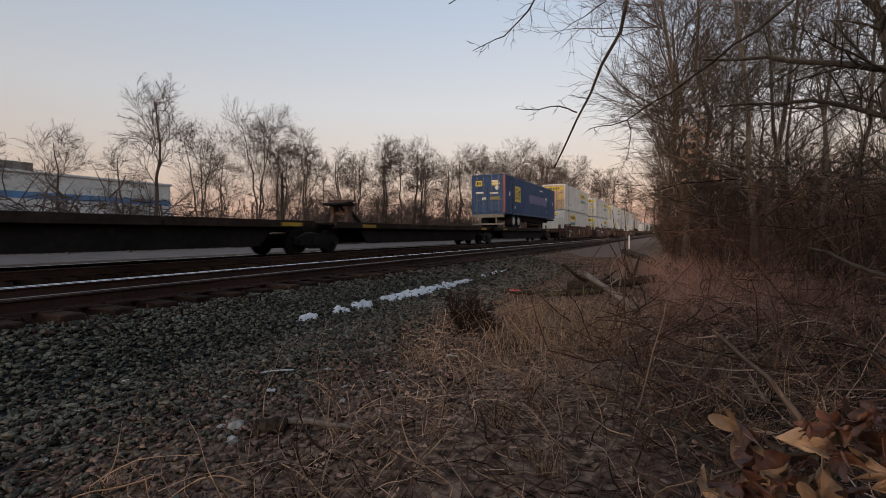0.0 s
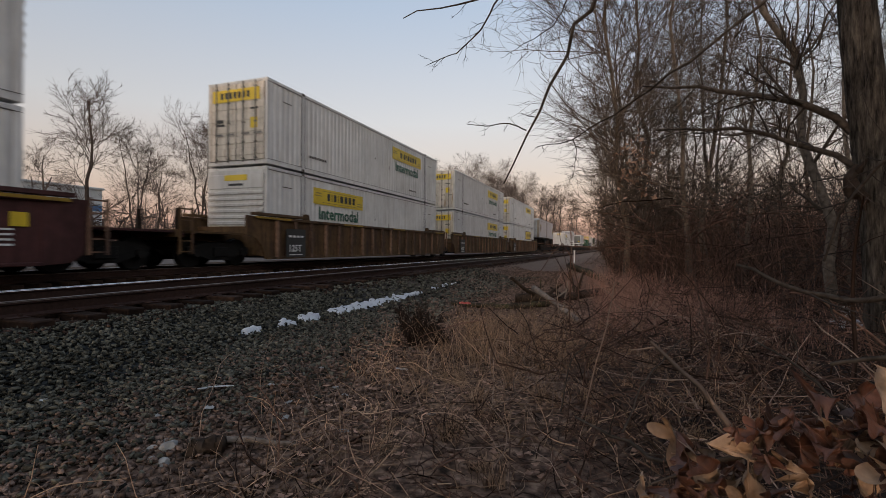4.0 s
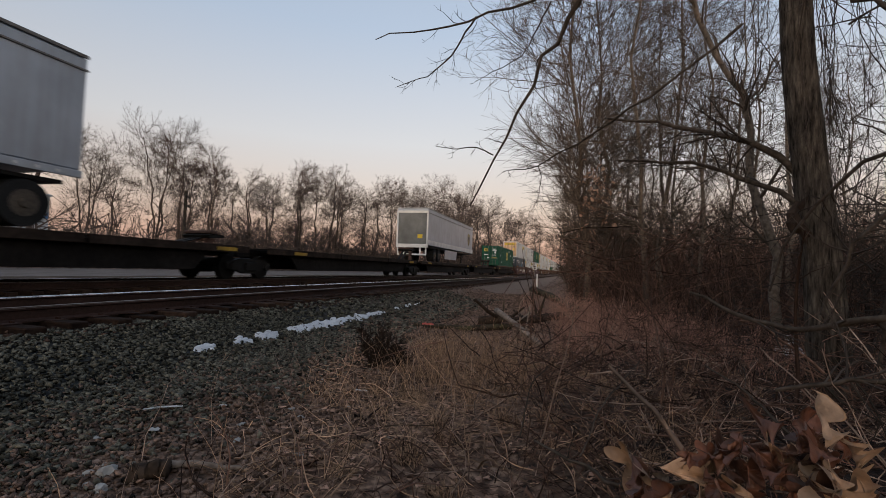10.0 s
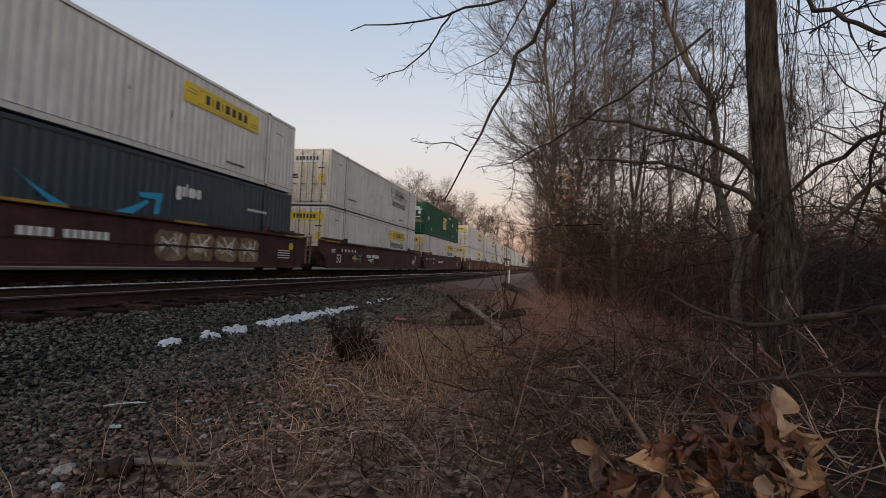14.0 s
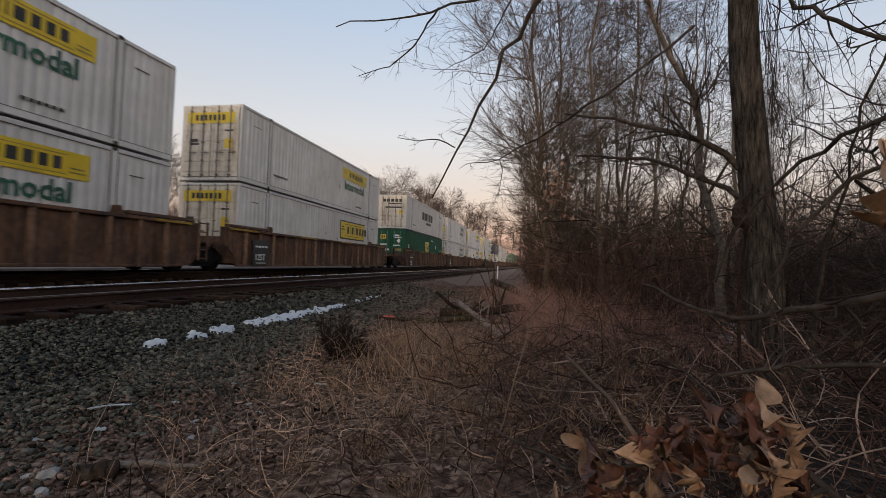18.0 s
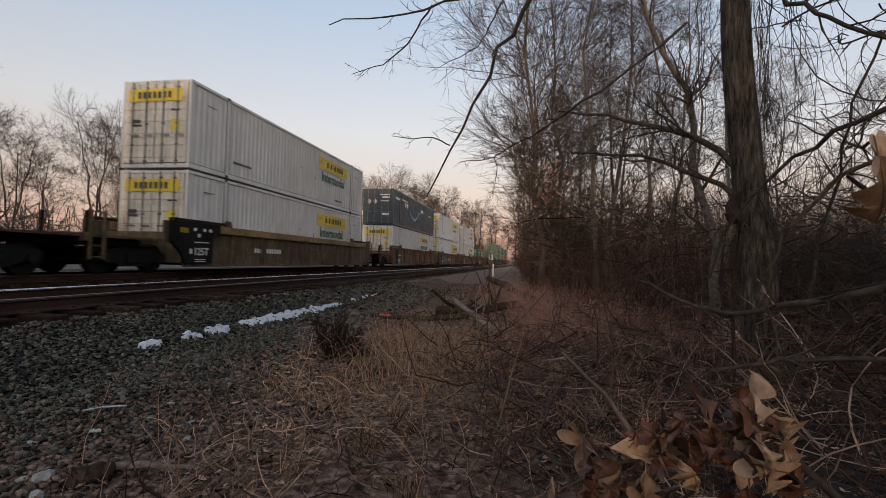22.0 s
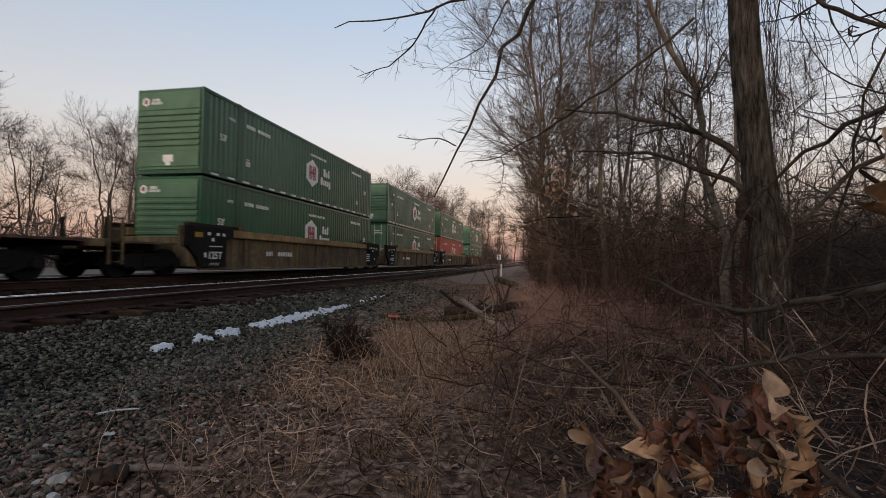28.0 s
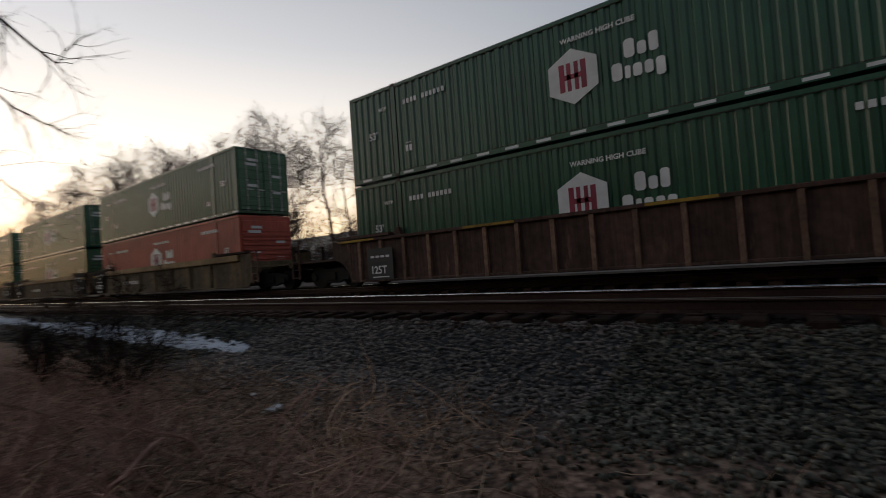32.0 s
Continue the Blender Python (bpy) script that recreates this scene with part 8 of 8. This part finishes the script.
def log(name, label, pts, r0, r1, mat, stubs=0, seed=1):
    g = empty(name, label, "log")
    r = np.random.default_rng(seed)
    P = np.array([tuple(p) for p in pts])
    t = np.linspace(0, 1, len(P))
    u = np.linspace(0, 1, 10)
    Q = np.stack([np.interp(u, t, P[:, i]) for i in range(3)], 1)
    Q[1:-1] += r.normal(0, 0.15 * r0, (8, 3))
    sh = Shape()
    sh.tube([tuple(q) for q in Q], list(np.linspace(r0, r1, 10) * r.uniform(0.9, 1.1, 10)), 9)
    sh.f += [tuple(range(8, -1, -1)), tuple(range(81, 90))]
    body = part("trunk", sh.mesh("trunk", mat, True), g)
    for k in range(stubs):
        i = r.integers(2, 9)
        d = r.normal(size=3)
        d[2] = abs(d[2])
        d /= np.linalg.norm(d)
        q = Q[i]
        part("stub", Shape().tube([tuple(q), tuple(q + d * r.uniform(0.2, 0.7))], [r0 * 0.4, r0 * 0.15], 6).mesh("stub", mat, True), body)
    return g


M_GREYWOOD = surface("grey_dead_wood", (0.24, 0.195, 0.16), 0.9, grain=16, depth=0.35, dark=0.6, bump=0.5, coarse=2)
M_DARKWOOD = surface("dark_rotten_wood", (0.055, 0.04, 0.03), 0.95, grain=16, depth=0.4, dark=0.6, bump=0.5, coarse=2)
M_MOSSWOOD = surface("mossy_log", (0.075, 0.060, 0.040), 0.95, grain=12, depth=0.4, dark=0.5, stain=(0.12, 0.11, 0.05), stain_at=0.55, bump=0.5, coarse=2)


def build_litter():
    log("fallen_log", "pale grey fallen branch leaning on the log pile", [on_ground(-1.56, 9.7, 0.44), on_ground(-1.02, 8.78, 0.27), on_ground(-0.50, 7.9, 0.05)], 0.055, 0.04, M_GREYWOOD, 2, 1)
    log("fallen_log", "dark fallen log lying in the clearing", [on_ground(-2.1, 10.6, 0.14), on_ground(-1.16, 10.70, 0.16), on_ground(-0.25, 12.5, 0.2)], 0.11, 0.09, M_DARKWOOD, 5, 2)
    log("fallen_log", "brown fallen log lying in the clearing", [on_ground(-3.3, 9.7, 0.05), on_ground(-2.07, 9.20, 0.07), on_ground(-1.30, 9.95, 0.14)], 0.05, 0.065, M_MOSSWOOD, 5, 3)
    log("fallen_log", "grey fallen limb with broken stubs", [on_ground(-2.05, 9.86, 0.6), on_ground(-1.75, 10.5, 0.25), on_ground(-1.4, 11.35, 0.12)], 0.03, 0.06, M_DARKWOOD, 4, 4)
    log("mossy_log", "mossy rotten log slanting into the brush", [on_ground(-1.6, 18.3, 0.6), on_ground(-0.54, 15.93, 0.38), on_ground(0.1, 13.3, 0.25)], 0.11, 0.13, M_MOSSWOOD, 3, 5)
    log("cut_log", "short dark rotten log end in the grass", [on_ground(-2.36, 2.12, 0.05), on_ground(-2.29, 2.17, 0.05), on_ground(-2.20, 2.23, 0.05)], 0.055, 0.05, M_DARKWOOD, 0, 6)
    log("branch_piece", "thin brown branch lying in the grass", [on_ground(-2.30, 2.27, 0.05), on_ground(-2.10, 2.35, 0.05), on_ground(-1.80, 2.39, 0.04)], 0.022, 0.014, M_GREYWOOD, 0, 7)
    M_PALE = surface("pale_concrete_lump", (0.36, 0.35, 0.33), 0.9, grain=18, depth=0.2, dark=0.7, bump=0.4)
    r = np.random.default_rng(19)
    for x, y, s in ((-2.56, 2.16, 0.05), (-2.65, 2.12, 0.028), (-2.42, 2.01, 0.035), (-2.53, 2.02, 0.022), (-2.69, 2.25, 0.02)):
        b = bmesh.new()
        bmesh.ops.create_icosphere(b, subdivisions=2, radius=s)
        for q in b.verts:
            q.co *= 1 + r.uniform(-0.22, 0.22)
            q.co.z *= 0.7
        me = bpy.data.meshes.new("lump")
        b.to_mesh(me)
        b.free()
        me.materials.append(M_PALE)
        ob = new("stone", me)
        ob.matrix_basis = Matrix.Translation(on_ground(x, y, 0.35 * s))
        tagged(ob, "pale broken lump of concrete in the grass", "stone", "pale lumps beside the log end")
    M_PAPER = surface("white_litter", (0.62, 0.62, 0.60), 0.7, grain=10, depth=0.1, bump=0.1)
    M_RIBBON = surface("orange_ribbon", (0.70, 0.07, 0.03), 0.5, grain=10, depth=0.1, bump=0)

    def scrap(name, label, x, y, w, d, turn, mat=M_PAPER, up=0.02, category="litter"):
        sh = Shape()
        n = 5
        v = [((i / (n - 1) - 0.5) * w, (j / (n - 1) - 0.5) * d, 0.12 * min(w, d) * math.sin(3 * i + 2 * j + x)) for j in range(n) for i in range(n)]
        sh.add(v, [(j * n + i, j * n + i + 1, j * n + n + i + 1, j * n + n + i) for j in range(n - 1) for i in range(n - 1)])
        sh.add([(a, b, c - 0.004) for a, b, c in v], [(j * n + n + i, j * n + n + i + 1, j * n + i + 1, j * n + i) for j in range(n - 1) for i in range(n - 1)])
        ob = new(name, sh.mesh(name, mat, True))
        ob.matrix_basis = Matrix.Translation(on_ground(x, y, up)) @ pose(0, 0, 0, 4, 3, turn)
        tagged(ob, label, category)
    scrap("paper_scrap", "crumpled white paper scrap on the ballast", -2.9, 2.79, 0.07, 0.05, 30, up=0.04)
    scrap("plastic_strip", "thin white plastic strip on the stones", -3.2, 3.12, 0.24, 0.022, 60, up=0.05)
    scrap("plastic_strip", "thin white plastic strip on the stones", -3.14, 3.15, 0.20, 0.02, 44, up=0.06)
    scrap("paper_scrap", "white scrap in the grass", -2.04, 4.41, 0.13, 0.035, 10, up=0.05)
    scrap("paper_scrap", "white paper scrap beside the ballast", -2.53, -4.0, 0.17, 0.15, 25, up=0.04)
    scrap("paper_scrap", "small white scrap on the stones", -4.2, 2.43, 0.05, 0.03, 70, up=0.04)
    scrap("paper_scrap", "small white scrap on the stones", -2.75, -4.7, 0.07, 0.05, 70, up=0.04)
    scrap("ribbon", "faded orange marker ribbon by the logs", -2.9, 9.33, 0.24, 0.14, 15, M_RIBBON, 0.11, "ribbon")
    for k, (x, y) in enumerate(((-1.27, 3.26), (-1.66, 2.7), (-2.36, 3.69), (-3.64, 3.45), (-2.82, 4.14), (-3.15, 1.38), (-3.83, 1.9), (-2.43, 3.13), (-2.2, 2.8), (-2.13, 3.47), (-2.88, 3.46), (-3.14, 2.57), (-2.65, 4.72), (-3.84, 4.48), (-1.94, 3.93))):
        scrap("stone_chip", "pale flat stone chip on the ground", x, y, 0.06, 0.04, 37 * k, M_PALE, 0.025, "stone")
    snow = new("snow_patch", Shape().prism([(-0.3, 0), (0.3, 0), (0.22, 0.09), (-0.1, 0.12), (-0.25, 0.07)], -0.2, 0.2).mesh("snow_patch", M_SNOW))
    snow.matrix_basis = Matrix.Translation(on_ground(3.62, 9.55, -0.01))
    tagged(snow, "small patch of old snow among the brush", "snow")
    ice = new("snow_patch", Shape().prism([(-0.06, 0), (0.06, 0), (0.05, 0.32), (-0.04, 0.36)], -0.05, 0.05).mesh("snow_patch", M_SNOW))
    ice.matrix_basis = Matrix.Translation(on_ground(3.44, 9.29, -0.01))
    tagged(ice, "white scrap caught upright in the brush", "litter")


build_litter()


def dry_shrub(x, y, high, seed, label):
    s = empty("shrub", label, "shrub", "", Matrix.Translation(on_ground(x, y, -0.02)))
    r = np.random.default_rng(seed)
    n = 9
    a = r.uniform(0, 2 * np.pi, n)
    u = np.linspace(0, 1, 6)[None]
    lean = r.uniform(0.1, 0.7, n)[:, None]
    P = np.stack([np.cos(a)[:, None] * lean * high * u, np.sin(a)[:, None] * lean * high * u, high * r.uniform(0.6, 1.0, n)[:, None] * u], -1)
    R = np.linspace(0.009, 0.003, 6)[None] * np.ones((n, 1))
    v, f = merged([(P, R)], 5)
    tagged(part("stem", mesh_np("stem", v, f, M_CEDAR), s), "", "", "", "stuff")
    B, BR = grow(r, P, R, 26, 0.1, 1.0, high * 0.38, 0.8, 0.06, 0.15, 4, 0.5, 0.002)
    C, CR = grow(r, B, BR, 9, 0.1, 1.0, high * 0.13, 0.6, 0.03, 0.15, 2, 0.8, 0.0044)
    v, f = merged([(B, BR), (C, CR)], 3)
    tagged(part("foliage", mesh_np("foliage", v, f, M_CEDAR), s), "dark dry foliage", "", "", "stuff")


dry_shrub(-2.39, 5.45, 0.62, 301, "small dark dry evergreen shrub in the clearing")
dry_shrub(-2.05, 5.5, 0.30, 302, "small dark dry shrub in the clearing")
dry_shrub(-1.95, -5.9, 1.5, 303, "dark bushy evergreen shrub on the verge")
dry_shrub(-1.78, -8.0, 0.95, 304, "slim dark evergreen shrub on the verge")


def build_posts():
    p = empty("marker_post", "thin white trackside marker post", "post", "", Matrix.Translation(on_ground(-3.3, 42.0, -0.05)))
    part("post", Shape().box(-0.06, 0.06, -0.06, 0.06, 0, 1.15, 0.01).mesh("post", M_WHITETXT), p)
    s = empty("track_sign", "small white sign on a post beside the track", "sign", "", Matrix.Translation(on_ground(-8.8, 105.0, -0.05)))
    part("post", Shape().box(-0.06, 0.06, -0.06, 0.06, 0, 2.4, 0.01).mesh("post", M_STEEL), s)
    part("board", Shape().box(-0.45, 0.45, -0.09, -0.06, 1.5, 2.6, 0.01).mesh("board", M_WHITETXT), s, "white sign board")
    part("marking", Shape().box(-0.2, 0.2, -0.1, -0.095, 1.7, 1.95).box(-0.2, 0.2, -0.1, -0.095, 2.1, 2.35).mesh("marking", M_BLACK), s)


build_posts()

# ---- the train runs ----


def motions():
    for ob, s, z in MOVING:
        walk(ob, [(t, pose(TRACK_X, s - SPEED * t, RAIL_Z + z)) for t in (0.0, 8.0, 16.0, 24.0, 32.0)])


motions()
